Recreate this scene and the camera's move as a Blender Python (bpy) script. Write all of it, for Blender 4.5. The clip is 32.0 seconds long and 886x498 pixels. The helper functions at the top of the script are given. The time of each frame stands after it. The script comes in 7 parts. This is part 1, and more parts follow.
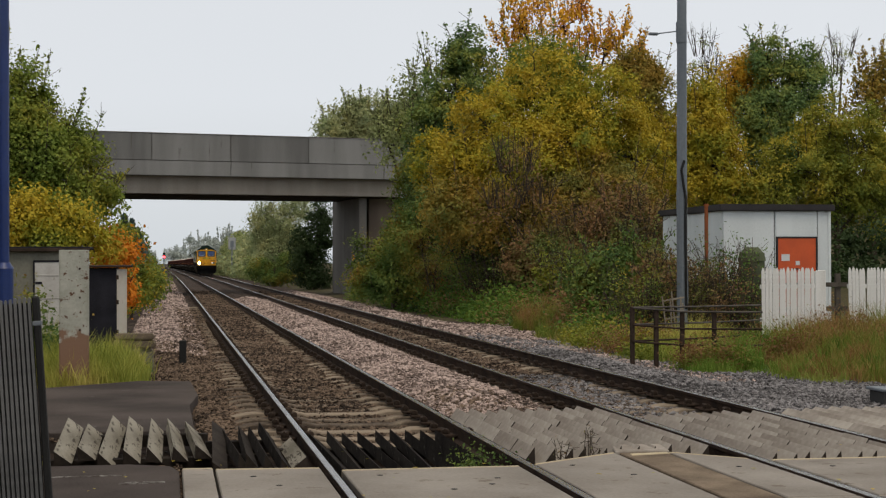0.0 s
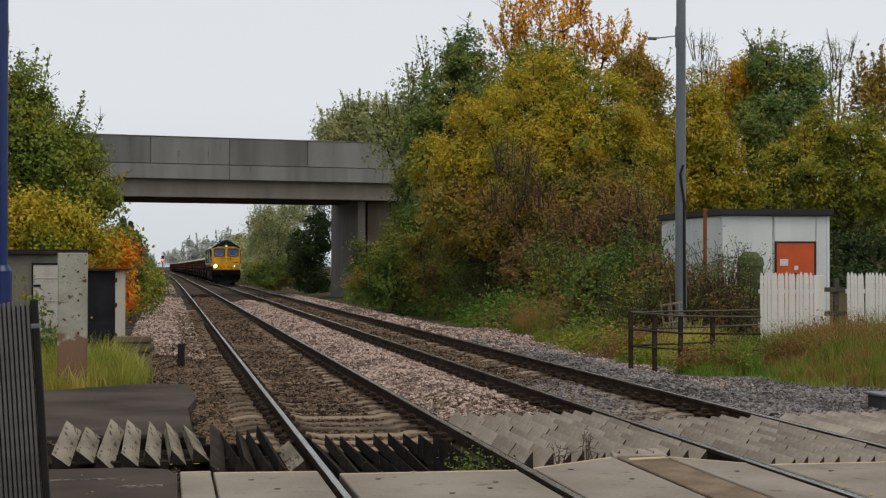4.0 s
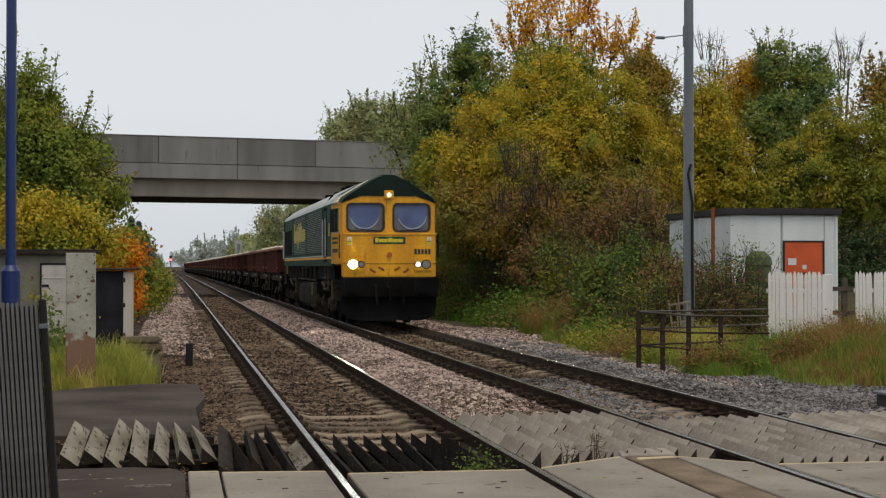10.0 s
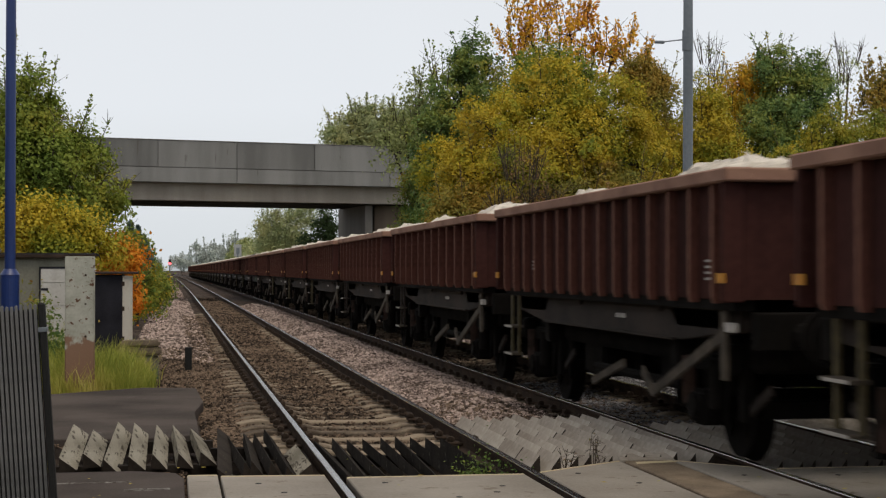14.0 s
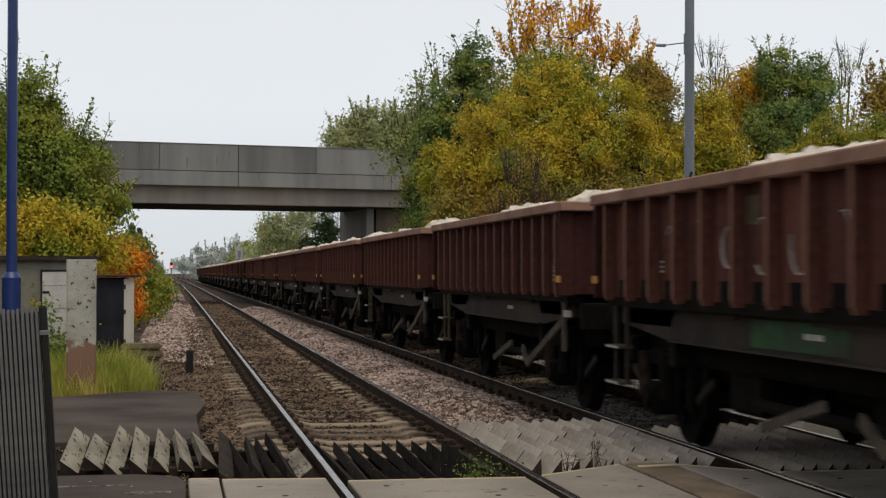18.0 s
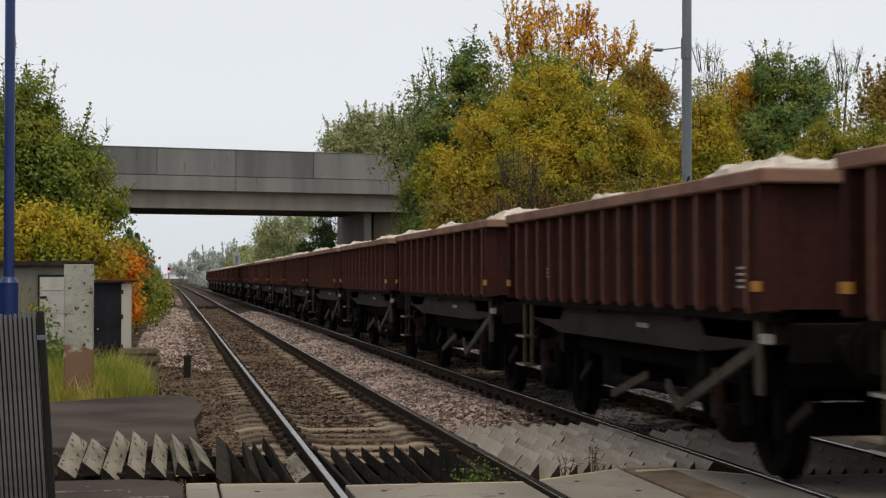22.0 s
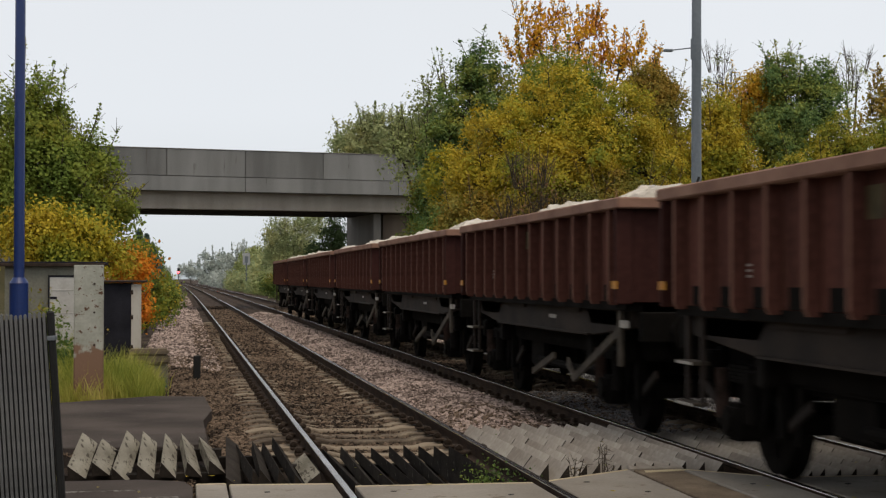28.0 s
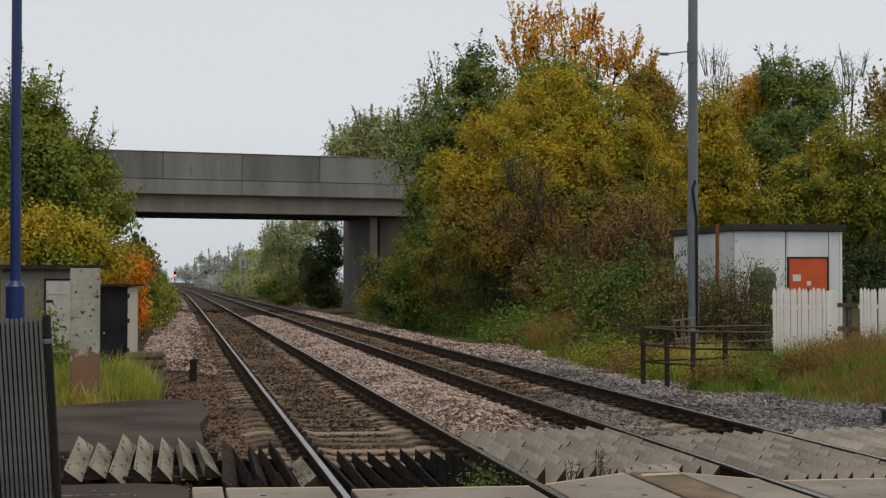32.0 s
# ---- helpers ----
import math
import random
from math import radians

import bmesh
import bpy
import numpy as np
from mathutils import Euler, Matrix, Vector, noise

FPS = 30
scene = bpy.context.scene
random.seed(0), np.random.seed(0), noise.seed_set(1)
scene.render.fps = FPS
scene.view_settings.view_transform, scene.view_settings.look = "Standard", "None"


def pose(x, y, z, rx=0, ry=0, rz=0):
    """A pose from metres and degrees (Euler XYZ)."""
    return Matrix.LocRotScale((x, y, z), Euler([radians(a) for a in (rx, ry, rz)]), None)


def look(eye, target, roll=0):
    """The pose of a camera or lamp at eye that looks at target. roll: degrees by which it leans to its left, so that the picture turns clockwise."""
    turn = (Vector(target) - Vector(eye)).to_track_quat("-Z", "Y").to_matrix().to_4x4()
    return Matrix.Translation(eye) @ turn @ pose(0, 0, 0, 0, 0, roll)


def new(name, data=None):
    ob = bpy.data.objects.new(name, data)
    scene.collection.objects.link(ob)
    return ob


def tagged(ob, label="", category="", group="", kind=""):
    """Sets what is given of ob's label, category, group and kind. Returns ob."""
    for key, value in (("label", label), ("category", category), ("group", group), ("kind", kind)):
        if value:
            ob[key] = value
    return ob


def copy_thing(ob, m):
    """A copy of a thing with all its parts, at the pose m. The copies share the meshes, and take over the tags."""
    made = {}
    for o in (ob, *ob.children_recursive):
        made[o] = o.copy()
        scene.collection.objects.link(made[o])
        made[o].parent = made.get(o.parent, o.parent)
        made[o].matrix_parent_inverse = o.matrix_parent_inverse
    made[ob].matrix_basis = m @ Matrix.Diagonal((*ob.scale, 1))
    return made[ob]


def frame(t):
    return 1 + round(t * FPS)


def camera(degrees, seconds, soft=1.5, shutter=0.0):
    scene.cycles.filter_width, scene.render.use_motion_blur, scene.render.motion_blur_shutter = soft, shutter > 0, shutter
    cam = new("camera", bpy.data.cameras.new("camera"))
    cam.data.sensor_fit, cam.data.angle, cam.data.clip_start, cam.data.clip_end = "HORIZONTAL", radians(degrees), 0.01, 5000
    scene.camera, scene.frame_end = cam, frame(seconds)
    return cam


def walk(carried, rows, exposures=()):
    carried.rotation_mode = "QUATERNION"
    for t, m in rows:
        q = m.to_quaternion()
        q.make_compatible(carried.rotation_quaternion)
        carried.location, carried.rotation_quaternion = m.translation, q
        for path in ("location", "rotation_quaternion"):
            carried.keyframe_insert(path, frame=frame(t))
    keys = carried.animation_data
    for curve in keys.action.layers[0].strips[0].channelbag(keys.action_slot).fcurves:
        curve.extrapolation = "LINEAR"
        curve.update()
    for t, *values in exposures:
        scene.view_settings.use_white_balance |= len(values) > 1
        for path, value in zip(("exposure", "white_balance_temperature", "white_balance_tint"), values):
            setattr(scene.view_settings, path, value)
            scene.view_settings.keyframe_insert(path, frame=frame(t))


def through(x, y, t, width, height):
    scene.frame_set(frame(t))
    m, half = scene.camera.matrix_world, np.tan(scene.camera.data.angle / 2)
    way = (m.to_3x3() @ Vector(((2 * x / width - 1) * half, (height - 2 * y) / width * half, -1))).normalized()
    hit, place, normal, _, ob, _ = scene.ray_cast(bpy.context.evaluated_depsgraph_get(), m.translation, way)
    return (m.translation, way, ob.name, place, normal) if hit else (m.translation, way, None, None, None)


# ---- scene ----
SWAY = [  # seconds, degrees to the right of the line, degrees upward, lean
    (0.0, 9.683, 0.492, -0.123),
    (0.5, 9.652, 0.538, -0.143),
    (1.0, 9.654, 0.598, -0.111),
    (1.5, 9.711, 0.643, -0.112),
    (2.0, 9.741, 0.644, -0.109),
    (2.5, 9.718, 0.662, -0.061),
    (3.0, 9.744, 0.646, -0.025),
    (3.5, 9.750, 0.636, 0.013),
    (5.5, 9.688, 0.582, 0.056),
    (6.0, 9.679, 0.556, 0.026),
    (6.5, 9.704, 0.595, -0.024),
    (7.0, 9.654, 0.608, -0.034),
    (7.5, 9.621, 0.623, -0.061),
    (8.0, 9.589, 0.614, -0.087),
    (8.5, 9.547, 0.658, -0.069),
    (9.0, 9.530, 0.632, -0.053),
    (9.5, 9.508, 0.652, -0.037),
    (10.0, 9.454, 0.616, -0.022),
    (10.5, 9.439, 0.627, -0.019),
    (11.0, 9.458, 0.630, 0.026),
    (11.5, 9.463, 0.687, 0.102),
    (12.0, 9.518, 0.692, 0.160),
    (12.5, 9.562, 0.684, 0.167),
    (13.0, 9.610, 0.649, 0.120),
    (13.5, 9.557, 0.705, 0.058),
    (14.0, 9.480, 0.761, 0.044),
    (14.5, 9.450, 0.742, 0.092),
    (16.5, 9.538, 0.808, 0.148),
    (17.0, 9.558, 0.804, 0.157),
    (17.5, 9.479, 0.815, 0.107),
    (18.0, 9.431, 0.873, 0.065),
    (18.5, 9.417, 0.909, 0.053),
    (19.0, 9.425, 0.961, 0.044),
    (19.5, 9.451, 0.997, 0.020),
    (20.0, 9.526, 1.034, 0.018),
    (20.5, 9.621, 1.046, 0.087),
    (21.0, 9.678, 0.991, 0.106),
    (21.5, 9.611, 0.965, 0.035),
    (22.0, 9.517, 1.039, 0.016),
    (22.5, 9.488, 1.101, 0.010),
    (23.0, 9.435, 1.073, -0.015),
    (23.5, 9.322, 1.050, 0.055),
    (24.0, 9.289, 1.019, 0.140),
    (24.5, 9.273, 0.981, 0.107),
    (25.0, 9.286, 0.996, -0.001),
    (25.5, 9.315, 0.971, -0.046),
    (27.5, 9.282, 1.048, -0.009),
    (28.0, 9.179, 1.061, 0.027),
    (28.5, 9.147, 1.075, 0.048),
    (29.0, 9.091, 1.040, 0.063),
    (29.5, 9.076, 1.088, 0.036),
    (30.0, 9.084, 1.061, -0.012),
    (30.5, 9.159, 1.080, -0.054),
    (31.0, 9.235, 1.101, -0.116),
    (31.5, 9.260, 1.164, -0.106),
    (32.0, 9.303, 1.181, 0.027),
]
EYE = Vector((0.0, 0.0, 1.52))
cam = camera(2 * math.degrees(math.atan(784 / 2850)), 32.0, soft=1.25, shutter=0.22)


def gaze(right, up, lean):
    a, b = radians(right), radians(up)
    return look(EYE, EYE + Vector((math.sin(a) * math.cos(b), math.cos(a) * math.cos(b), math.sin(b))), lean)


walk(cam, [(t, gaze(a, b, c)) for t, a, b, c in SWAY], exposures=[(0.0, 0.0), (11.2, 0.0), (12.0, -0.07), (13.0, 0.10), (30.9, 0.11), (31.6, 0.0), (32.0, -0.10)])

# ---- the track plan: x to the right of the camera, y along the line, z = 0 at the rail heads ----
TRACK_1, TRACK_2, HALF_GAUGE = 1.93, 5.27, 0.7525
PITCH = 9.52   # from wagon to wagon


def bend(y):
    """The line swings gently to the left beyond the near straight."""
    return -0.36 * (max(0.0, y - 60) / 150) ** 2


def train_rear(t):
    """Place along the line of the locomotive's rear body end."""
    s = t - 20
    u = min(2.1, max(0.0, (t - 11) / 10))   # a slight surge, then an easing
    return -0.0408 * s * s - 18.0125 * s - 115.66 - 1.296 * u ** 1.5 + 0.417 * u ** 3


# ---- world, sun, exposure ----
def daylight():
    world = bpy.data.worlds.new("overcast")
    scene.world = world
    world.use_nodes = True
    n, l = world.node_tree.nodes, world.node_tree.links
    n.clear()
    out, bg = n.new("ShaderNodeOutputWorld"), n.new("ShaderNodeBackground")
    sky = n.new("ShaderNodeTexSky")
    sky.sky_type, sky.sun_disc = "NISHITA", False
    sky.sun_elevation, sky.sun_rotation = radians(61), radians(191)
    sky.dust_density = 4
    coord, sep, ramp = n.new("ShaderNodeTexCoord"), n.new("ShaderNodeSeparateXYZ"), n.new("ShaderNodeValToRGB")
    l.new(coord.outputs["Generated"], sep.inputs[0])
    l.new(sep.outputs["Z"], ramp.inputs[0])
    e = ramp.color_ramp.elements
    e[0].position, e[0].color = 0.0, (0.69, 0.73, 0.76, 1)
    e[1].position, e[1].color = 1.0, (0.36, 0.335, 0.305, 1)
    m = e.new(0.10)
    m.color = (0.79, 0.82, 0.86, 1)
    m = e.new(0.22)
    m.color = (0.78, 0.80, 0.83, 1)
    soft = n.new("ShaderNodeTexNoise")
    soft.inputs["Scale"].default_value, soft.inputs["Detail"].default_value = 2.2, 4
    cloud = n.new("ShaderNodeMapRange")
    cloud.inputs[3].default_value, cloud.inputs[4].default_value = 0.94, 1.06
    l.new(coord.outputs["Generated"], soft.inputs[0])
    l.new(soft.outputs[0], cloud.inputs[0])
    mul = n.new("ShaderNodeVectorMath")
    mul.operation = "SCALE"
    l.new(ramp.outputs[0], mul.inputs[0])
    l.new(cloud.outputs[0], mul.inputs["Scale"])
    dim = n.new("ShaderNodeVectorMath")
    dim.operation = "SCALE"
    dim.inputs["Scale"].default_value = 0.1
    l.new(sky.outputs[0], dim.inputs[0])
    mix = n.new("ShaderNodeMix")
    mix.data_type = "RGBA"
    mix.inputs[0].default_value = 0.92
    l.new(dim.outputs[0], mix.inputs[6])
    l.new(mul.outputs[0], mix.inputs[7])
    l.new(mix.outputs[2], bg.inputs[0])
    bg.inputs[1].default_value = 1.0
    l.new(bg.outputs[0], out.inputs[0])
    sun = bpy.data.lights.new("sun", "SUN")
    sun.energy, sun.angle, sun.color = 1.38, radians(36), (1.0, 0.895, 0.745)
    ob = new("sun", sun)
    ob.matrix_world = look((5, -19, 45), (0, 0, 0))


daylight()


# ---- materials ----
MATERIALS = {}


def surface(name, a, b=None, rough=0.8, metal=0.0, grain=40.0, patch=1.2, bump=0.3, spots=None, spot_at=0.62, glow=None,
            island=0.0, per_object=0.0, through=0.0, streak=False, depth=0.01, foot=None, along=None):
    """A procedural surface: two base colours mixed by large patches and fine grain, optional third colour in worn spots."""
    if name in MATERIALS:
        return MATERIALS[name]
    m = bpy.data.materials.new(name)
    MATERIALS[name] = m
    m.use_nodes = True
    n, l = m.node_tree.nodes, m.node_tree.links
    p = n["Principled BSDF"]
    out = n["Material Output"]
    b = b or tuple(c * 0.75 for c in a)
    coord = n.new("ShaderNodeTexCoord")
    src = coord.outputs["Object"]
    if streak or along:
        mp = n.new("ShaderNodeMapping")
        mp.inputs["Scale"].default_value = along or (1.0, 1.0, 0.12)
        l.new(src, mp.inputs[0])
        src = mp.outputs[0]
    big, fine = n.new("ShaderNodeTexNoise"), n.new("ShaderNodeTexNoise")
    big.inputs["Scale"].default_value, big.inputs["Detail"].default_value = patch, 5
    fine.inputs["Scale"].default_value, fine.inputs["Detail"].default_value = grain, 3
    l.new(src, big.inputs[0])
    l.new(coord.outputs["Object"], fine.inputs[0])
    add = n.new("ShaderNodeMath")
    add.operation = "MULTIPLY_ADD"
    l.new(fine.outputs[0], add.inputs[0])
    add.inputs[1].default_value = 0.5
    half = n.new("ShaderNodeMath")
    half.operation = "MULTIPLY_ADD"
    half.inputs[1].default_value, half.inputs[2].default_value = 1.3, -0.4
    l.new(big.outputs[0], half.inputs[0])
    l.new(half.outputs[0], add.inputs[2])
    value = add.outputs[0]
    if island or per_object:
        geo = n.new("ShaderNodeNewGeometry") if island else n.new("ShaderNodeObjectInfo")
        rnd = geo.outputs["Random Per Island" if island else "Random"]
        k = n.new("ShaderNodeMath")
        k.operation = "MULTIPLY_ADD"
        k.inputs[1].default_value = island or per_object
        l.new(rnd, k.inputs[0])
        l.new(value, k.inputs[2])
        k2 = n.new("ShaderNodeMath")
        k2.operation = "SUBTRACT"
        k2.inputs[1].default_value = 0.5 * (island or per_object)
        l.new(k.outputs[0], k2.inputs[0])
        value = k2.outputs[0]
    ramp = n.new("ShaderNodeValToRGB")
    ramp.color_ramp.elements[0].position, ramp.color_ramp.elements[0].color = 0.25, (*b, 1)
    ramp.color_ramp.elements[1].position, ramp.color_ramp.elements[1].color = 0.75, (*a, 1)
    l.new(value, ramp.inputs[0])
    colour = ramp.outputs[0]
    if spots:
        sp = n.new("ShaderNodeTexNoise")
        sp.inputs["Scale"].default_value, sp.inputs["Detail"].default_value = patch * 3.7, 8
        sp.inputs["Roughness"].default_value = 0.65
        l.new(src, sp.inputs[0])
        cut = n.new("ShaderNodeMapRange")
        cut.inputs[1].default_value, cut.inputs[2].default_value = spot_at, spot_at + 0.05
        l.new(sp.outputs[0], cut.inputs[0])
        mix = n.new("ShaderNodeMix")
        mix.data_type = "RGBA"
        l.new(cut.outputs[0], mix.inputs[0])
        l.new(colour, mix.inputs[6])
        mix.inputs[7].default_value = (*spots, 1)
        colour = mix.outputs[2]
    if foot:   # wear that climbs from the foot of the thing to about a height, with a ragged edge
        sep, rag, low = n.new("ShaderNodeSeparateXYZ"), n.new("ShaderNodeTexNoise"), n.new("ShaderNodeMath")
        rag.inputs["Scale"].default_value, rag.inputs["Detail"].default_value = 7.0, 7
        l.new(coord.outputs["Object"], sep.inputs[0])
        l.new(coord.outputs["Object"], rag.inputs[0])
        low.operation = "MULTIPLY_ADD"
        low.inputs[1].default_value = 1.1
        l.new(rag.outputs[0], low.inputs[0])
        l.new(sep.outputs["Z"], low.inputs[2])
        cut = n.new("ShaderNodeMapRange")
        cut.inputs[1].default_value, cut.inputs[2].default_value = foot[0] + 0.60, foot[0] + 0.50
        l.new(low.outputs[0], cut.inputs[0])
        mix = n.new("ShaderNodeMix")
        mix.data_type = "RGBA"
        l.new(cut.outputs[0], mix.inputs[0])
        l.new(colour, mix.inputs[6])
        mix.inputs[7].default_value = (*foot[1], 1)
        colour = mix.outputs[2]
    l.new(colour, p.inputs["Base Color"])
    p.inputs["Roughness"].default_value, p.inputs["Metallic"].default_value = rough, metal
    if rough > 0.6 and metal == 0:
        p.inputs["Specular IOR Level"].default_value = 0.25 if rough < 0.85 else 0.08
    if bump:
        bn = n.new("ShaderNodeBump")
        bn.inputs["Strength"].default_value, bn.inputs["Distance"].default_value = bump, depth
        l.new(fine.outputs[0], bn.inputs["Height"])
        l.new(bn.outputs[0], p.inputs["Normal"])
    if glow:
        p.inputs["Emission Color"].default_value = (*glow[:3], 1)
        p.inputs["Emission Strength"].default_value = glow[3]
    if through:
        tr, mx = n.new("ShaderNodeBsdfTranslucent"), n.new("ShaderNodeMixShader")
        l.new(colour, tr.inputs[0])
        mx.inputs[0].default_value = through
        l.new(p.outputs[0], mx.inputs[1])
        l.new(tr.outputs[0], mx.inputs[2])
        l.new(mx.outputs[0], out.inputs[0])
    return m


def leafage(name, colours, bare=0.30):
    """Leaves: each leaf takes a colour of the ramp, shifted by broad patches."""
    if name in MATERIALS:
        return MATERIALS[name]
    m = bpy.data.materials.new(name)
    MATERIALS[name] = m
    m.use_nodes = True
    n, l = m.node_tree.nodes, m.node_tree.links
    p, out = n["Principled BSDF"], n["Material Output"]
    geo, coord, big = n.new("ShaderNodeNewGeometry"), n.new("ShaderNodeTexCoord"), n.new("ShaderNodeTexNoise")
    big.inputs["Scale"].default_value, big.inputs["Detail"].default_value = 0.6, 7
    big.inputs["Roughness"].default_value = 0.62
    l.new(coord.outputs["Object"], big.inputs[0])
    k = n.new("ShaderNodeMath")
    k.operation = "MULTIPLY_ADD"
    k.inputs[1].default_value = 0.28
    l.new(geo.outputs["Random Per Island"], k.inputs[0])
    k2 = n.new("ShaderNodeMath")
    k2.operation = "MULTIPLY_ADD"
    k2.inputs[1].default_value, k2.inputs[2].default_value = 2.6, -0.94
    l.new(big.outputs[0], k2.inputs[0])
    l.new(k2.outputs[0], k.inputs[2])
    ramp = n.new("ShaderNodeValToRGB")
    colours = [tuple(min(0.8, 2.05 * v) for v in c) for c in colours]
    e = ramp.color_ramp.elements
    e[0].position, e[0].color = 0.0, (*colours[0], 1)
    e[1].position, e[1].color = 1.0, (*colours[-1], 1)
    for i, c in enumerate(colours[1:-1]):
        x = e.new((i + 1) / (len(colours) - 1))
        x.color = (*c, 1)
    l.new(k.outputs[0], ramp.inputs[0])
    l.new(ramp.outputs[0], p.inputs["Base Color"])
    p.inputs["Roughness"].default_value = 0.6
    p.inputs["Specular IOR Level"].default_value = 0.2
    tr, mx = n.new("ShaderNodeBsdfTranslucent"), n.new("ShaderNodeMixShader")
    l.new(ramp.outputs[0], tr.inputs[0])
    mx.inputs[0].default_value = bare
    l.new(p.outputs[0], mx.inputs[1])
    l.new(tr.outputs[0], mx.inputs[2])
    l.new(mx.outputs[0], out.inputs[0])
    return m


# ---- mesh helpers ----
def mesh_of(bm, name, material, smooth=False):
    me = bpy.data.meshes.new(name)
    bm.normal_update()
    bm.to_mesh(me)
    bm.free()
    if material:
        me.materials.append(material)
    if smooth:
        for f in me.polygons:
            f.use_smooth = True
    return me


def part(name, bm, material, parent, label="", smooth=False):
    ob = new(name, mesh_of(bm, name, material, smooth))
    ob.parent = parent
    if label:
        ob["label"] = label
    return ob


def shared(name, mesh, parent, m=None, label=""):
    """A part on mesh data that other parts use as well."""
    ob = new(name, mesh)
    ob.parent = parent
    if m is not None:
        ob.matrix_basis = m
    if label:
        ob["label"] = label
    return ob


def thing(name, label, category, m=None, group="", kind=""):
    ob = new(name)
    ob.empty_display_size = 0.2
    if m is not None:
        ob.matrix_basis = m
    return tagged(ob, label, category, group, kind)


def box(x0, y0, z0, x1, y1, z1, bevel=0.0, bm=None):
    own = bmesh.new()
    bmesh.ops.create_cube(own, size=1.0)
    for v in own.verts:
        v.co = Vector((x0 + (v.co.x + 0.5) * (x1 - x0), y0 + (v.co.y + 0.5) * (y1 - y0), z0 + (v.co.z + 0.5) * (z1 - z0)))
    if bevel:
        bmesh.ops.bevel(own, geom=own.edges[:], offset=bevel, segments=1 if bevel < 0.02 else 2, affect="EDGES")
    return into(own, bm)


def into(own, bm):
    """Adds own to bm, and frees it; with no bm returns own."""
    if bm is None:
        return own
    me = bpy.data.meshes.new("scrap")
    own.to_mesh(me)
    own.free()
    bm.from_mesh(me)
    bpy.data.meshes.remove(me)
    return bm


def rod(a, b, r0, r1=None, sides=10, bm=None):
    """A round bar from a to b."""
    a, b = Vector(a), Vector(b)
    own = bmesh.new()
    bmesh.ops.create_cone(own, cap_ends=True, segments=sides, radius1=r0, radius2=r0 if r1 is None else r1, depth=(b - a).length)
    bmesh.ops.transform(own, matrix=Matrix.Translation((a + b) / 2) @ (b - a).to_track_quat("Z", "Y").to_matrix().to_4x4(), verts=own.verts[:])
    return into(own, bm)


def beam(a, b, w, h, bm=None, bevel=0.0):
    """A square bar from a to b, w wide and h high."""
    a, b = Vector(a), Vector(b)
    d = b - a
    own = box(-w / 2, -h / 2, 0, w / 2, h / 2, d.length, bevel)
    up = Vector((0, 0, 1)) if abs(d.normalized().z) < 0.95 else Vector((0, 1, 0))
    z = d.normalized()
    x = up.cross(z).normalized()
    y = z.cross(x)
    m = Matrix((x, y, z)).transposed().to_4x4()
    m.translation = a
    bmesh.ops.transform(own, matrix=m, verts=own.verts[:])
    return into(own, bm)


def prism(outline, y0, y1, bm=None, bevel=0.0):
    """An outline in x, z drawn out from y0 to y1."""
    own = bmesh.new()
    a = [own.verts.new((x, y0, z)) for x, z in outline]
    b = [own.verts.new((x, y1, z)) for x, z in outline]
    own.faces.new(a)
    own.faces.new(b[::-1])
    k = len(a)
    for i in range(k):
        own.faces.new((a[i], b[i], b[(i + 1) % k], a[(i + 1) % k])[::-1])
    bmesh.ops.recalc_face_normals(own, faces=own.faces[:])
    if bevel:
        bmesh.ops.bevel(own, geom=own.edges[:], offset=bevel, segments=1, affect="EDGES")
    return into(own, bm)


def slab(outline, x0, x1, bm=None, bevel=0.0):
    """An outline in y, z drawn out from x0 to x1."""
    own = prism(outline, x0, x1, bevel=bevel)
    for v in own.verts:
        v.co = Vector((v.co.y, v.co.x, v.co.z))
    bmesh.ops.recalc_face_normals(own, faces=own.faces[:])
    return into(own, bm)


def mesh_from(name, verts, faces, material, smooth=False):
    me = bpy.data.meshes.new(name)
    me.from_pydata([tuple(v) for v in verts] if not isinstance(verts, np.ndarray) else verts.tolist(), [],
                   faces.tolist() if isinstance(faces, np.ndarray) else faces)
    me.materials.append(material)
    if smooth:
        me.polygons.foreach_set("use_smooth", [True] * len(me.polygons))
    me.update()
    return me


# ---- palette ----
BALLAST = surface("ballast", (0.105, 0.080, 0.066), (0.028, 0.021, 0.018), rough=0.95, grain=22, patch=1.5, bump=1.0, depth=0.05)
EARTH = surface("earth", (0.10, 0.085, 0.05), (0.05, 0.05, 0.025), rough=1.0, grain=9, patch=0.4, bump=0.8, depth=0.05)
CONCRETE = surface("weathered concrete", (0.235, 0.222, 0.206), (0.14, 0.132, 0.122), rough=0.9, grain=30, patch=0.5, bump=0.15, streak=True, spots=(0.12, 0.112, 0.10), spot_at=0.62)
RAIL_RUST = surface("rusty rail", (0.070, 0.046, 0.033), (0.026, 0.018, 0.0145), rough=0.85, grain=60, patch=3, bump=0.3)
RAIL_SHINE = surface("polished steel", (0.44, 0.42, 0.40), (0.28, 0.265, 0.25), rough=0.24, metal=1.0, grain=80, patch=2, bump=0.02)
ASPHALT = surface("old asphalt", (0.105, 0.088, 0.080), (0.050, 0.042, 0.039), rough=0.97, grain=70, patch=0.9, bump=0.4, spots=(0.14, 0.13, 0.12), spot_at=0.66)
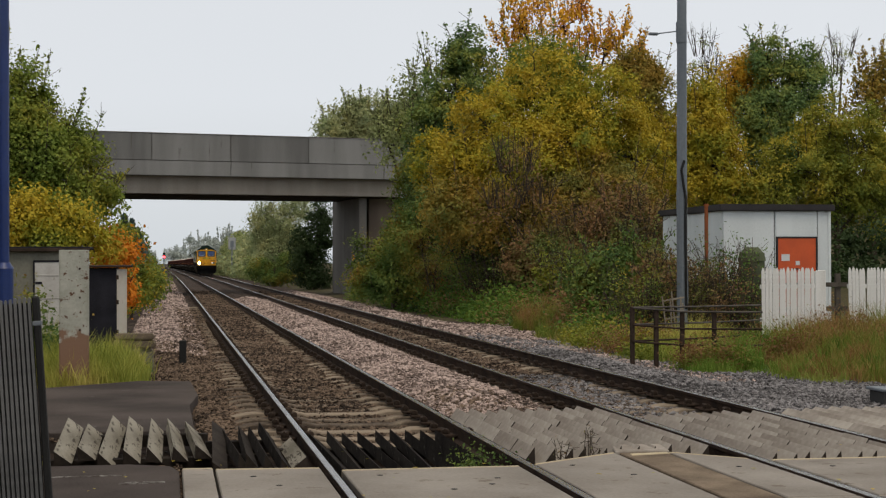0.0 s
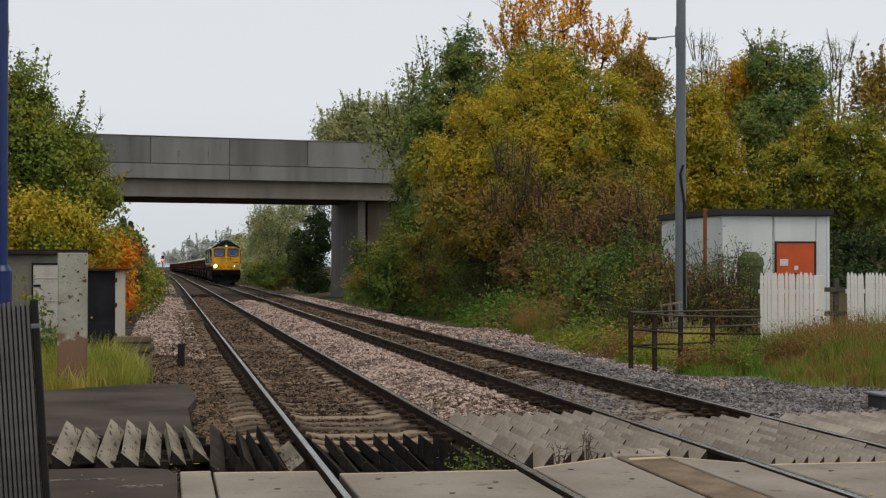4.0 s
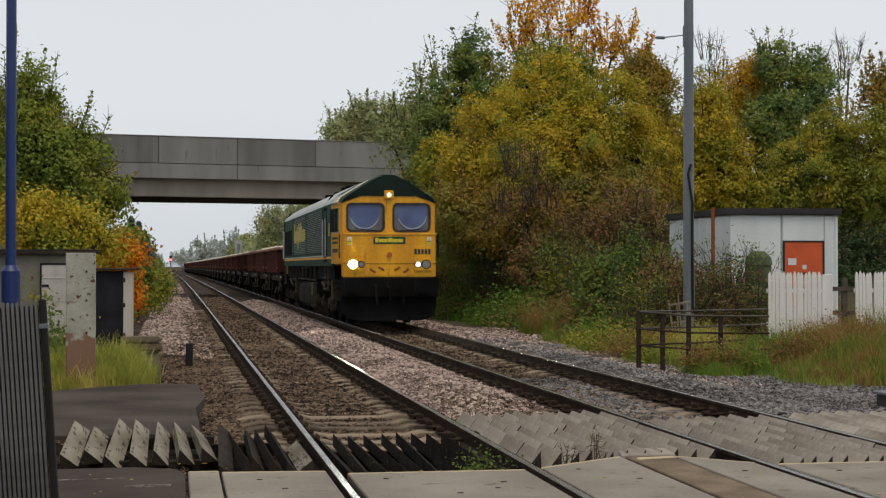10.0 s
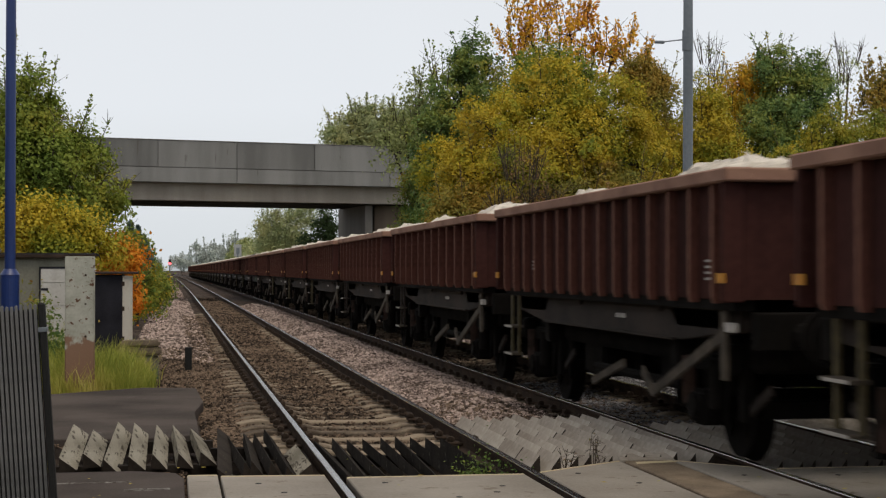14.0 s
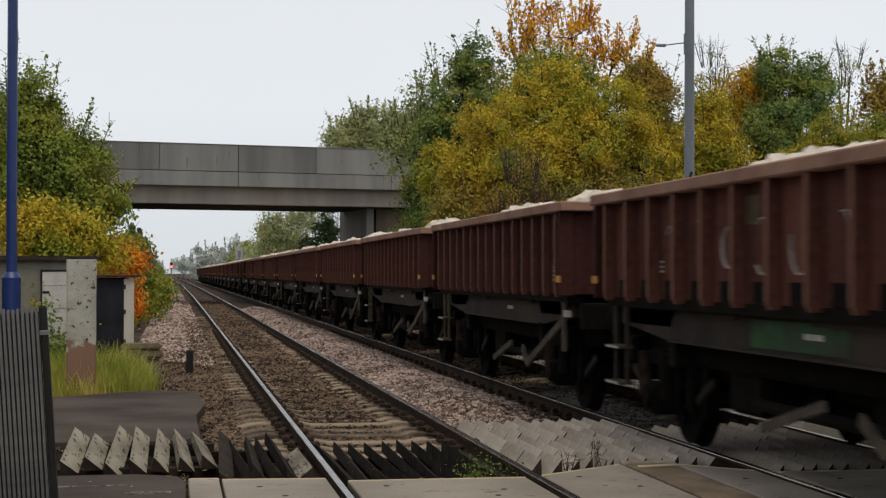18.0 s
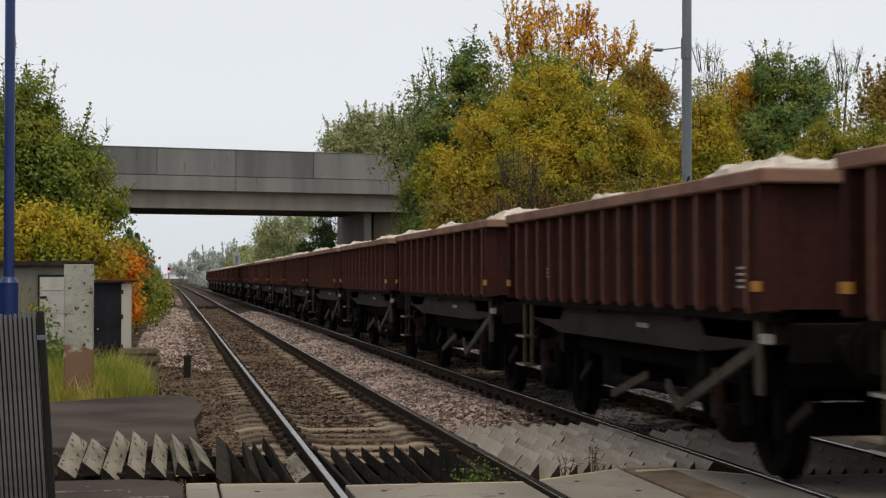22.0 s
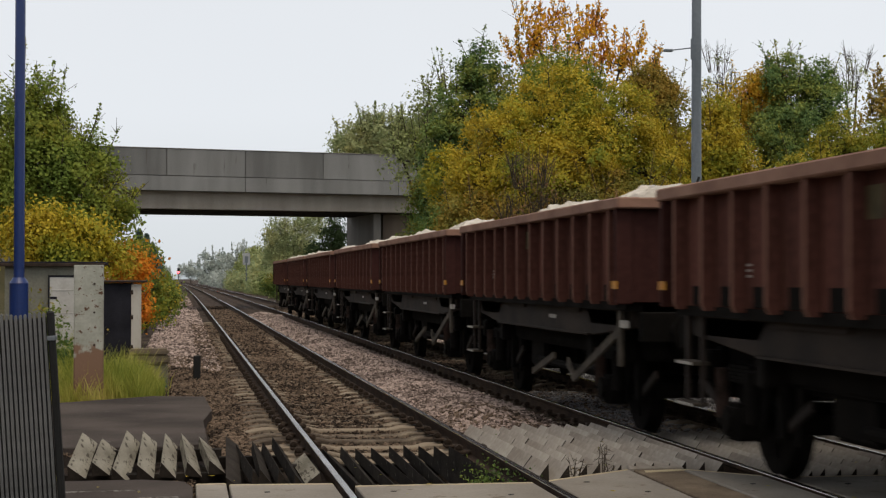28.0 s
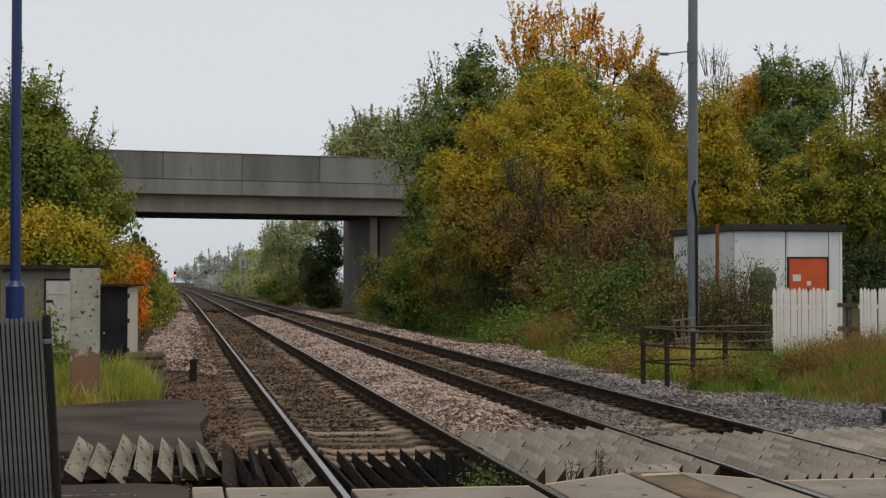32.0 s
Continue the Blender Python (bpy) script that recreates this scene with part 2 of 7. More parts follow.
BARK = surface("bark", (0.10, 0.08, 0.06), (0.05, 0.04, 0.03), rough=0.95, grain=25, patch=2, bump=0.6)


# ---- ground ----
def smooth_step(a, b, x):
    t = np.clip((x - a) / (b - a), 0, 1)
    return t * t * (3 - 2 * t)


def ground_height(x, y):
    """Height of the ground sheet: track bed, six-foot mound, cess, banks and bridge approaches."""
    x, y = np.asarray(x, float), np.asarray(y, float)
    u = x - np.where(y > 60, -0.36 * ((y - 60) / 150) ** 2, 0)
    z = np.full(np.broadcast(x, y).shape, -0.30)
    bed = smooth_step(-1.4, 0.2, u) * (1 - smooth_step(7.0, 8.6, u))
    z = z + 0.07 * bed
    z = z + 0.13 * np.exp(-((u - 3.6) / 0.55) ** 2) * 1.2
    z = z + 0.10 * np.exp(-((u - 7.1) / 0.5) ** 2)
    z = z + 0.10 * np.exp(-((u + 0.1) / 0.55) ** 2) * smooth_step(26, 30, y)
    right = smooth_step(9.0, 20.0, u)
    z = z + right * (0.35 + 1.0 * smooth_step(36, 60, y))
    z = z + smooth_step(-2.6, -7.0, u) * 0.5
    ramp = np.exp(-((y - 94 - 0.2 * x) / 13.0) ** 4)
    z = z + ramp * 6.0 * (smooth_step(12.5, 20.0, u) + smooth_step(-6.0, -13.0, u))
    flat = (1 - smooth_step(11.7, 12.0, y))
    z = z * (1 - flat) + flat * np.minimum(z, -0.16)
    return z


def build_ground():
    xs = np.concatenate([np.linspace(-900, -40, 14), np.linspace(-30, -3, 22), np.linspace(-2.5, 9.5, 61), np.linspace(10, 40, 31), np.linspace(50, 900, 14)])
    ys = np.concatenate([np.linspace(-200, -10, 8), np.linspace(0, 60, 121), np.linspace(61, 130, 70), np.linspace(140, 400, 27), np.linspace(450, 2500, 14)])
    X, Y = np.meshgrid(xs, ys)
    Z = ground_height(X, Y)
    Z = Z + (np.random.rand(*Z.shape) - 0.5) * 0.03 * ((Y > 12.3) & (Y < 130))
    verts = np.stack([X, Y, Z], -1).reshape(-1, 3)
    nx, ny = len(xs), len(ys)
    i, j = np.meshgrid(np.arange(nx - 1), np.arange(ny - 1))
    a = (j * nx + i).ravel()
    faces = np.stack([a, a + 1, a + nx + 1, a + nx], -1)
    me = mesh_from("ground", verts, faces, BALLAST, True)
    me.materials.append(EARTH)
    mid = verts[faces].mean(1)
    u = mid[:, 0]
    stone = (u > -1.2) & (u < 8.6 + 0.5 * np.sin(mid[:, 1] * 0.7) + 1.1 * (((mid[:, 1] > 36) & (mid[:, 1] < 46)) | (mid[:, 1] < 25.5))) & (mid[:, 1] > 5)
    me.polygons.foreach_set("material_index", np.where(stone, 0, 1))
    tagged(new("ground", me), "stony trackside ground with earth banks", "ground", kind="structure")


build_ground()


# ---- plain unseen walls, added beside and behind the viewpoint to block low sky light ----
def light_blocking_walls():
    plain = surface("plain grey-brown render", (0.20, 0.175, 0.15), (0.12, 0.105, 0.09), rough=0.95, grain=12, patch=0.6, bump=0.2, streak=True)
    for name, corners in (("wall_west", (-7.4, -30, -7.0, 30)), ("wall_south", (-7.0, -30.4, 24.0, -30.0)), ("wall_east", (24.0, -30, 24.4, 18))):
        x0, y0, x1, y1 = corners
        tagged(new(name, mesh_of(box(x0, y0, -0.6, x1, y1, 4.0 if name != "wall_south" else 3.0, 0.02), name, plain)), "plain grey-brown unseen wall added to block low light", "wall", kind="structure")


light_blocking_walls()


# ---- the two tracks ----
RAIL_OUTLINE = [(-0.036, 0.0), (0.036, 0.0), (0.036, -0.03), (0.012, -0.045), (0.010, -0.125), (0.07, -0.145), (0.07, -0.158), (-0.07, -0.158), (-0.07, -0.145), (-0.010, -0.125), (-0.012, -0.045), (-0.036, -0.03)]


def rail(x):
    ob = thing("rail", "rusty steel running rail with a polished head", "rail", group="running rails")
    ys = [-30, 0, 20, 40, 60] + list(range(70, 420, 10)) + [500, 700]
    verts, faces = [], []
    k = len(RAIL_OUTLINE)
    for y in ys:
        verts += [(x + bend(y) + a, y, b) for a, b in RAIL_OUTLINE]
    for s in range(len(ys) - 1):
        for i in range(1, k):
            a, b = s * k + i, s * k + (i + 1) % k
            faces.append((a, b, b + k, a + k))
    me = mesh_from("web", verts, faces, RAIL_RUST)
    shared("web", me, ob)
    verts, faces = [], []
    for y in ys:
        verts += [(x + bend(y) + a, y, b) for a, b in ((-0.027, -0.004), (-0.024, 0.002), (0.024, 0.002), (0.027, -0.004))]
    for s in range(len(ys) - 1):
        for i in range(3):
            a = s * 4 + i
            faces.append((a, a + 1, a + 5, a + 4))
    shared("running_surface", mesh_from("running_surface", verts, faces, RAIL_SHINE), ob, label="polished steel rail head")
    return ob


for centre in (TRACK_1, TRACK_2):
    for side in (-1, 1):
        rail(centre + side * HALF_GAUGE)


# ---- trees ----
def leaf_quads(points, size, rng, flat=0.5, outward=None):
    """One small quad a point; outward: the way that each leaf roughly faces."""
    k = len(points)
    if outward is None:
        d = rng.normal(size=(k, 3))
        d[:, 2] *= flat
    else:
        face = outward + rng.normal(size=(k, 3)) * 0.55
        d = np.cross(face, rng.normal(size=(k, 3)))
    d /= np.linalg.norm(d, axis=1)[:, None] + 1e-9
    if outward is None:
        e = rng.normal(size=(k, 3))
        e[:, 2] *= 0.6
        e -= d * (e * d).sum(1)[:, None]
    else:
        e = np.cross(face, d)
    e /= np.linalg.norm(e, axis=1)[:, None] + 1e-9
    s = size * (0.6 + 0.8 * rng.random(k))[:, None]
    a, b = d * s, e * s * 0.62
    verts = np.stack([points - a, points + b, points + a, points - b], 1).reshape(-1, 3)
    faces = np.arange(4 * k).reshape(-1, 4)
    return verts, faces


def limb_mesh(segments, sides=5):
    """Tapered limbs from (start, end, r0, r1) rows."""
    verts, faces = [], []
    for a, b, r0, r1 in segments:
        a, b = np.asarray(a, float), np.asarray(b, float)
        d = b - a
        d = d / (np.linalg.norm(d) + 1e-9)
        u = np.cross(d, (0.3, 0.9, 0.1))
        u /= np.linalg.norm(u) + 1e-9
        w = np.cross(d, u)
        base = len(verts)
        for c, r in ((a, r0), (b, r1)):
            for i in range(sides):
                t = 2 * math.pi * i / sides
                verts.append(c + (u * math.cos(t) + w * math.sin(t)) * r)
        for i in range(sides):
            j = (i + 1) % sides
            faces.append((base + i, base + j, base + sides + j, base + sides + i))
    return np.array(verts), faces


def tree(name, label, x, y, lobes, leaves, size, material, seed, trunk=0.16, bare=0, spikes=0, clump=0.42, base=None, loose=0.0):
    """A tree at x, y. lobes: (dx, dy, z, rx, ry, rz) masses of the crown, heights over the foot. Each mass carries boughs, each bough
    small sprays of leaves that face outwards and up; loose: how far the sprays dissolve; bare: the top shoots have no leaves."""
    rng = np.random.default_rng(seed)
    z0 = float(ground_height(x, y)) - 0.05 if base is None else base
    ob = thing(name, label, "tree" if "bush" not in name else "bush", pose(x, y, z0))
    area = np.array([l[3] * l[4] + l[4] * l[5] + l[3] * l[5] for l in lobes])
    top = max(l[2] + l[5] * 0.4 for l in lobes)
    segs, p, steps = [], np.array([0.0, 0, 0]), 6
    spine = [p]
    for i in range(steps):
        p = p + np.array([rng.normal() * 0.12, rng.normal() * 0.12, top * 0.8 / steps])
        spine.append(p)
    for i in range(steps):
        segs.append((spine[i], spine[i + 1], trunk * (1 - i / (steps + 1)), trunk * (1 - (i + 1) / (steps + 1))))
    pts, ways = [], []
    sprays, per = 7, 26 if leaves > 20000 else 13
    for l, share in zip(lobes, area / area.sum()):
        k = max(4, int(leaves * share / (sprays * per)))
        d = rng.normal(size=(k, 3))
        d /= np.linalg.norm(d, axis=1)[:, None]
        r = np.where(rng.random(k) < 0.8, 0.70 + 0.34 * rng.random(k), 0.25 + 0.5 * rng.random(k))
        c = np.array(l[:3]) + d * r[:, None] * np.maximum(np.array(l[3:6]) - 0.45 * clump, 0.25)
        keep = c[:, 2] > 0.2
        c, d = c[keep], d[keep]
        k = len(c)
        if not k:
            continue
        rb = clump * (0.7 + 0.9 * rng.random(k))
        v = rng.normal(size=(k, sprays, 3)) + 0.6 * d[:, None, :] + np.array([0, 0, 0.55])
        v /= np.linalg.norm(v, axis=2)[:, :, None]
        q = c[:, None, :] + v * (rb * 0.85)[:, None, None] * np.array([1, 1, 0.75])
        spread = rng.normal(size=(k, sprays, per, 3)) * (rb * (0.26 + 0.35 * loose))[:, None, None, None]
        pts.append((q[:, :, None, :] + np.clip(spread, -0.8, 0.8)).reshape(-1, 3))
        w = v + 0.5 * d[:, None, :] + np.array([0, 0, 0.35])
        w /= np.linalg.norm(w, axis=2)[:, :, None]
        ways.append(np.repeat(w.reshape(-1, 3), per, axis=0))
        s = np.array(l[:3])
        foot = spine[min(steps, max(1, int(steps * 0.75 * min(1, l[2] / max(top, 0.1)))))]
        segs.append((foot, s, trunk * 0.45, trunk * 0.25))
        for c1 in c[rng.permutation(k)[: max(6, min(60, k // 2))]]:
            m = s * 0.5 + c1 * 0.5 + rng.normal(size=3) * 0.15
            segs.append((s, m, trunk * 0.18, 0.018))
            segs.append((m, c1 + (c1 - m) * 0.25, 0.018, 0.006))
    for i in range(spikes):
        l = lobes[rng.integers(len(lobes))]
        a = rng.random() * 6.283
        s = np.array(l[:3]) + np.array([math.cos(a) * l[3] * 0.65, math.sin(a) * l[4] * 0.65, l[5] * 0.45])
        h = l[5] * (0.5 + 0.6 * rng.random()) + 0.3
        e = s + np.array([rng.normal() * 0.18 + math.cos(a) * 0.25, rng.normal() * 0.18 + math.sin(a) * 0.25, h])
        segs.append((s, e, 0.02, 0.005))
        for j in range(3):
            f = s + (e - s) * (0.3 + 0.5 * rng.random())
            segs.append((f, f + np.array([rng.normal() * 0.22, rng.normal() * 0.2, 0.15 + 0.25 * rng.random()]), 0.010, 0.004))
        if not bare:
            k = 34
            t = rng.random(k)[:, None]
            pts.append(s + (e - s) * t + rng.normal(size=(k, 3)) * 0.12 * (1.15 - t))
            ways.append(rng.normal(size=(k, 3)) * 0.6 + np.array([0, -0.3, 0.5]))
    v, f = limb_mesh(segs)
    shared("trunk", mesh_from("trunk", v, f, BARK), ob, label="dark bark trunk and limbs")
    if pts:
        v, f = leaf_quads(np.concatenate(pts), size, rng, outward=np.concatenate(ways))
        shared("crown", mesh_from("crown", v, f, material), ob)
    return ob


YELLOW = leafage("yellow autumn leaves", [(0.060, 0.086, 0.014), (0.108, 0.123, 0.015), (0.166, 0.160, 0.016), (0.226, 0.190, 0.018), (0.29, 0.21, 0.018), (0.20, 0.158, 0.02), (0.122, 0.122, 0.018)])
GREEN = leafage("green leaves", [(0.034, 0.055, 0.02), (0.055, 0.085, 0.024), (0.085, 0.115, 0.028), (0.12, 0.14, 0.032)])
ORANGE = leafage("orange autumn leaves", [(0.24, 0.10, 0.012), (0.36, 0.155, 0.014), (0.44, 0.22, 0.016), (0.36, 0.20, 0.016), (0.20, 0.155, 0.018)])
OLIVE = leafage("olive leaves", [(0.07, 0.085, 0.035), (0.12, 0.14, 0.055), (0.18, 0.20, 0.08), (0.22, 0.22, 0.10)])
MIXED = leafage("green and yellow leaves", [(0.045, 0.08, 0.02), (0.06, 0.10, 0.022), (0.095, 0.12, 0.02), (0.15, 0.15, 0.02), (0.28, 0.19, 0.018), (0.33, 0.16, 0.018)])
RUSSET = leafage("russet bramble leaves", [(0.05, 0.075, 0.018), (0.085, 0.095, 0.022), (0.125, 0.080, 0.034), (0.15, 0.078, 0.036), (0.12, 0.105, 0.026)])
NETTLE = leafage("green weed leaves", [(0.034, 0.065, 0.014), (0.042, 0.085, 0.014), (0.07, 0.115, 0.017), (0.125, 0.12, 0.025)])
ASH = leafage("fresh green ash leaves", [(0.05, 0.08, 0.016), (0.085, 0.118, 0.02), (0.13, 0.148, 0.024), (0.21, 0.18, 0.022)])
FLAME = leafage("bright orange rowan leaves", [(0.20, 0.17, 0.02), (0.32, 0.15, 0.014), (0.40, 0.14, 0.012), (0.34, 0.10, 0.012), (0.16, 0.15, 0.02)])
SAGE = leafage("pale sage leaves", [(0.11, 0.14, 0.065), (0.15, 0.175, 0.085), (0.20, 0.21, 0.10), (0.23, 0.215, 0.09)])
BANK = leafage("dark bank leaves", [(0.035, 0.065, 0.018), (0.055, 0.09, 0.022), (0.085, 0.11, 0.022), (0.13, 0.115, 0.02), (0.16, 0.085, 0.02)])
ALDER = leafage("deep green alder leaves", [(0.040, 0.074, 0.030), (0.060, 0.102, 0.037), (0.088, 0.126, 0.038), (0.135, 0.155, 0.034), (0.20, 0.17, 0.03)])
LIME = leafage("yellow-green leaves", [(0.05, 0.072, 0.014), (0.085, 0.105, 0.016), (0.13, 0.135, 0.018), (0.19, 0.165, 0.018), (0.24, 0.175, 0.018)])
BRONZE = leafage("bronze olive leaves", [(0.060, 0.072, 0.018), (0.10, 0.098, 0.02), (0.15, 0.118, 0.022), (0.20, 0.125, 0.022), (0.10, 0.10, 0.02)])
AMBER = leafage("amber maple leaves", [(0.10, 0.105, 0.016), (0.20, 0.16, 0.016), (0.31, 0.19, 0.015), (0.34, 0.14, 0.014)])
# These leaf colours are darkened to paint in shade among the growth.
SHADE_LEAVES = leafage("leaves darkened for shade", [(0.016, 0.027, 0.010), (0.024, 0.040, 0.014), (0.036, 0.052, 0.018)])
# Spruce needles are paled and blued to carry the distance haze.
HAZED_FIR = leafage("conifer needles paled for haze", [(0.058, 0.088, 0.080), (0.072, 0.105, 0.094), (0.09, 0.122, 0.108)])

tree("field_maple", "broad field maple in yellow and olive autumn leaf", 12.4, 55, [(0.5, 0, 7.3, 1.8, 1.4, 1.8), (-1.5, -0.6, 6.1, 1.6, 1.3, 1.6), (2.4, -0.4, 6.8, 1.7, 1.4, 1.7), (3.9, 0.3, 5.2, 1.4, 1.3, 1.8), (0.2, -1.2, 5.0, 2.1, 1.5, 1.5), (-2.2, -0.8, 4.7, 1.2, 0.9, 1.2), (1.2, -1.5, 5.8, 1.3, 1.1, 1.3), (-1.1, -1.8, 4.8, 1.1, 0.9, 1.0), (-3.2, 0.3, 5.1, 0.8, 0.7, 1.0)], 92000, 0.05, YELLOW, 1, spikes=10)
tree("thorn_tree", "dull olive and brown thorn under the maple", 13.0, 54, [(-3.3, -0.8, 3.3, 1.4, 1.1, 1.2), (-1.6, -1.5, 2.9, 2.1, 1.3, 1.2), (0.2, -1, 3.4, 1.7, 1.1, 1.1), (1.6, -1, 3.5, 1.9, 1.4, 1.6), (3.3, 0, 3.3, 1.0, 1.0, 1.5)], 64000, 0.05, BRONZE, 37, spikes=14)
tree("young_ash", "fresh green ash crown rising out of the maple", 13.7, 58, [(0.0, 0, 8.7, 1.2, 0.9, 1.0), (-0.9, 0, 8.0, 0.9, 0.7, 0.9), (1.0, 0, 8.2, 0.9, 0.7, 0.8)], 14000, 0.055, ASH, 31, spikes=6)
tree("cherry_tree", "tall cherry with thinning orange leaves", 15.3, 61, [(-1.8, 0, 10.3, 1.0, 0.8, 0.9), (-0.1, 0, 10.2, 1.1, 0.8, 1.0), (1.6, 0, 9.4, 1.1, 0.8, 1.0), (-0.9, 0, 9.5, 1.3, 0.8, 0.8), (2.4, 0, 8.7, 0.9, 0.7, 0.9), (0.9, 0, 8.7, 1.1, 0.8, 0.9), (-2.3, 0, 9.3, 0.7, 0.6, 0.8)], 2400, 0.072, ORANGE, 2, spikes=95, clump=0.3, loose=1.0)
tree("field_maple", "dark olive maple crown beside the cherry", 18.2, 60, [(0.0, 0, 6.7, 0.9, 1.0, 1.6), (-0.5, 0, 7.8, 0.8, 0.8, 1.1), (0.6, 0.5, 5.0, 0.6, 0.8, 1.3)], 26000, 0.055, BRONZE, 32, spikes=10)
tree("alder_tree", "dark green alder with an upright crown", 10.9, 62, [(0.6, 0, 9.8, 0.8, 0.8, 1.1), (-0.2, 0, 8.1, 1.1, 1.1, 1.7), (-0.9, 0, 6.1, 1.0, 1.1, 1.8), (1.2, 0, 8.4, 0.8, 1.0, 1.8), (-1.0, 0, 4.4, 0.8, 0.9, 1.5), (0.0, 0, 5.5, 1.3, 1.3, 2.0)], 46000, 0.06, ALDER, 3, spikes=22)
tree("birch_tree", "slender half-bare birch with pale yellow leaves", 9.5, 66, [(0.6, 0, 8.5, 0.5, 0.7, 1.3), (-0.1, 0, 7.6, 0.7, 0.6, 0.9), (-0.5, 0, 6.7, 0.6, 0.6, 0.9)], 3600, 0.07, OLIVE, 13, spikes=26, loose=1.0)
tree("field_maple", "young maple, green turning yellow, over the bank", 8.8, 63, [(0.8, 0, 4.8, 0.8, 0.9, 1.3), (0.5, 0, 2.8, 0.9, 0.9, 1.3), (-1.1, -2, 2.0, 0.7, 0.6, 0.9), (0.6, -3, 2.7, 1.3, 1.0, 1.3), (1.8, 0, 3.9, 1.1, 1.0, 1.3), (-1.5, -2, 1.3, 0.5, 0.5, 0.7), (-0.4, -3, 1.2, 1.1, 0.7, 0.8), (-1.3, -3, 0.9, 0.6, 0.5, 0.5), (0.9, -4, 1.2, 1.0, 0.7, 0.8)], 46000, 0.052, BANK, 33, spikes=8)
tree("willow_tree", "grey-green willow crown over the bridge approach", 13.6, 104, [(-2.5, 0, 9.9, 1.8, 1.2, 1.1), (-0.9, 0, 10.4, 1.9, 1.2, 1.2), (1.0, 0, 10.0, 1.7, 1.3, 1.5), (2.5, 0, 10.0, 1.5, 1.3, 1.7), (-0.1, 0, 9.1, 2.6, 1.6, 1.5)], 36000, 0.085, SAGE, 4, spikes=60, base=0.5, loose=0.7)
tree("oak_tree", "deep green oak behind the relay hut", 24.6, 62, [(0.4, 0, 7.2, 1.6, 1.3, 1.6), (-0.9, 0, 6.3, 1.3, 1.1, 1.3), (0.9, 0, 8.4, 0.9, 0.7, 0.9), (-0.7, 0, 8.7, 0.8, 0.7, 0.8), (0.1, 0, 4.8, 1.8, 1.3, 1.5)], 46000, 0.056, ALDER, 5, spikes=18)
tree("field_maple", "gold and orange maple beside the oak", 23.2, 63, [(-0.3, 0, 7.9, 0.7, 0.7, 1.0), (0.6, 0, 8.4, 0.8, 0.6, 0.8), (-0.8, 0, 6.4, 0.9, 0.9, 1.2), (0.4, 0, 7.2, 0.9, 0.7, 0.9)], 15000, 0.06, AMBER, 34, spikes=14)
tree("hornbeam_tree", "yellow hornbeam beside the relay hut", 19.6, 57, [(-0.3, 0, 5.4, 1.0, 1.0, 1.5), (-0.8, 0, 3.7, 0.8, 0.9, 1.4), (0.3, 0, 4.1, 1.0, 1.1, 1.6), (0.9, 0, 2.6, 1.2, 1.0, 1.2), (-0.1, 0, 6.8, 0.5, 0.5, 0.7)], 46000, 0.052, YELLOW, 6, spikes=14)
tree("hornbeam_tree", "yellow-green hornbeam with a rounded crown", 24.3, 56, [(-0.1, 0, 5.5, 1.4, 1.0, 1.1), (-1.4, 0, 3.9, 1.6, 1.2, 1.4), (1.1, 0, 5.0, 1.2, 1.0, 1.4), (1.0, -0.6, 3.1, 1.1, 1.1, 1.6), (-0.3, 0, 3.1, 1.4, 1.1, 1.4), (2.6, 0, 4.1, 1.4, 1.4, 2.2), (-2.7, 0, 3.1, 1.2, 1.0, 1.2)], 54000, 0.052, LIME, 7, spikes=12)
tree("poplar_tree", "bare grey poplar behind the hedge trees", 31.2, 72, [(0.3, 0, 9.7, 0.7, 0.8, 1.3), (-0.2, 0, 8.8, 0.6, 0.7, 1.2)], 500, 0.05, OLIVE, 14, spikes=34, bare=1)
tree("poplar_tree", "leafless young poplar between the autumn trees", 24.9, 72, [(-0.3, 0, 9.6, 0.6, 0.8, 1.3), (0.3, 0, 8.9, 0.5, 0.6, 1.0)], 200, 0.05, OLIVE, 17, spikes=26, bare=1)
tree("sallow_tree", "thin brown-green sallow at the wood's edge", 30.4, 66, [(-0.1, 0, 8.4, 0.8, 0.7, 0.9), (0.7, 0, 7.9, 1.1, 1.1, 1.6), (-0.5, 0, 7.1, 0.8, 0.8, 1.2)], 5200, 0.075, BRONZE, 15, spikes=26, loose=1.0)
tree("thorn_tree", "dark hawthorn filling the gap behind", 23.0, 66, [(-2.2, 0, 4.1, 0.9, 1.2, 2.1), (-1.8, 0, 1.7, 1.4, 1.2, 1.6), (-9.4, 0, 2.6, 2.6, 1.9, 2.1), (-6.5, 0, 3.8, 3.5, 2.5, 2.8), (-4.1, 0, 3.4, 2.3, 1.9, 2.3), (0.9, 0, 3.4, 2.8, 2.0, 2.1), (4.5, 0, 2.2, 2.8, 1.9, 1.9), (7.6, 0, 1.7, 2.3, 1.8, 2.1), (6.1, 0, 4.7, 1.4, 1.3, 1.9), (4.8, 0, 5.6, 1.2, 1.0, 1.4)], 34000, 0.1, SHADE_LEAVES, 16)
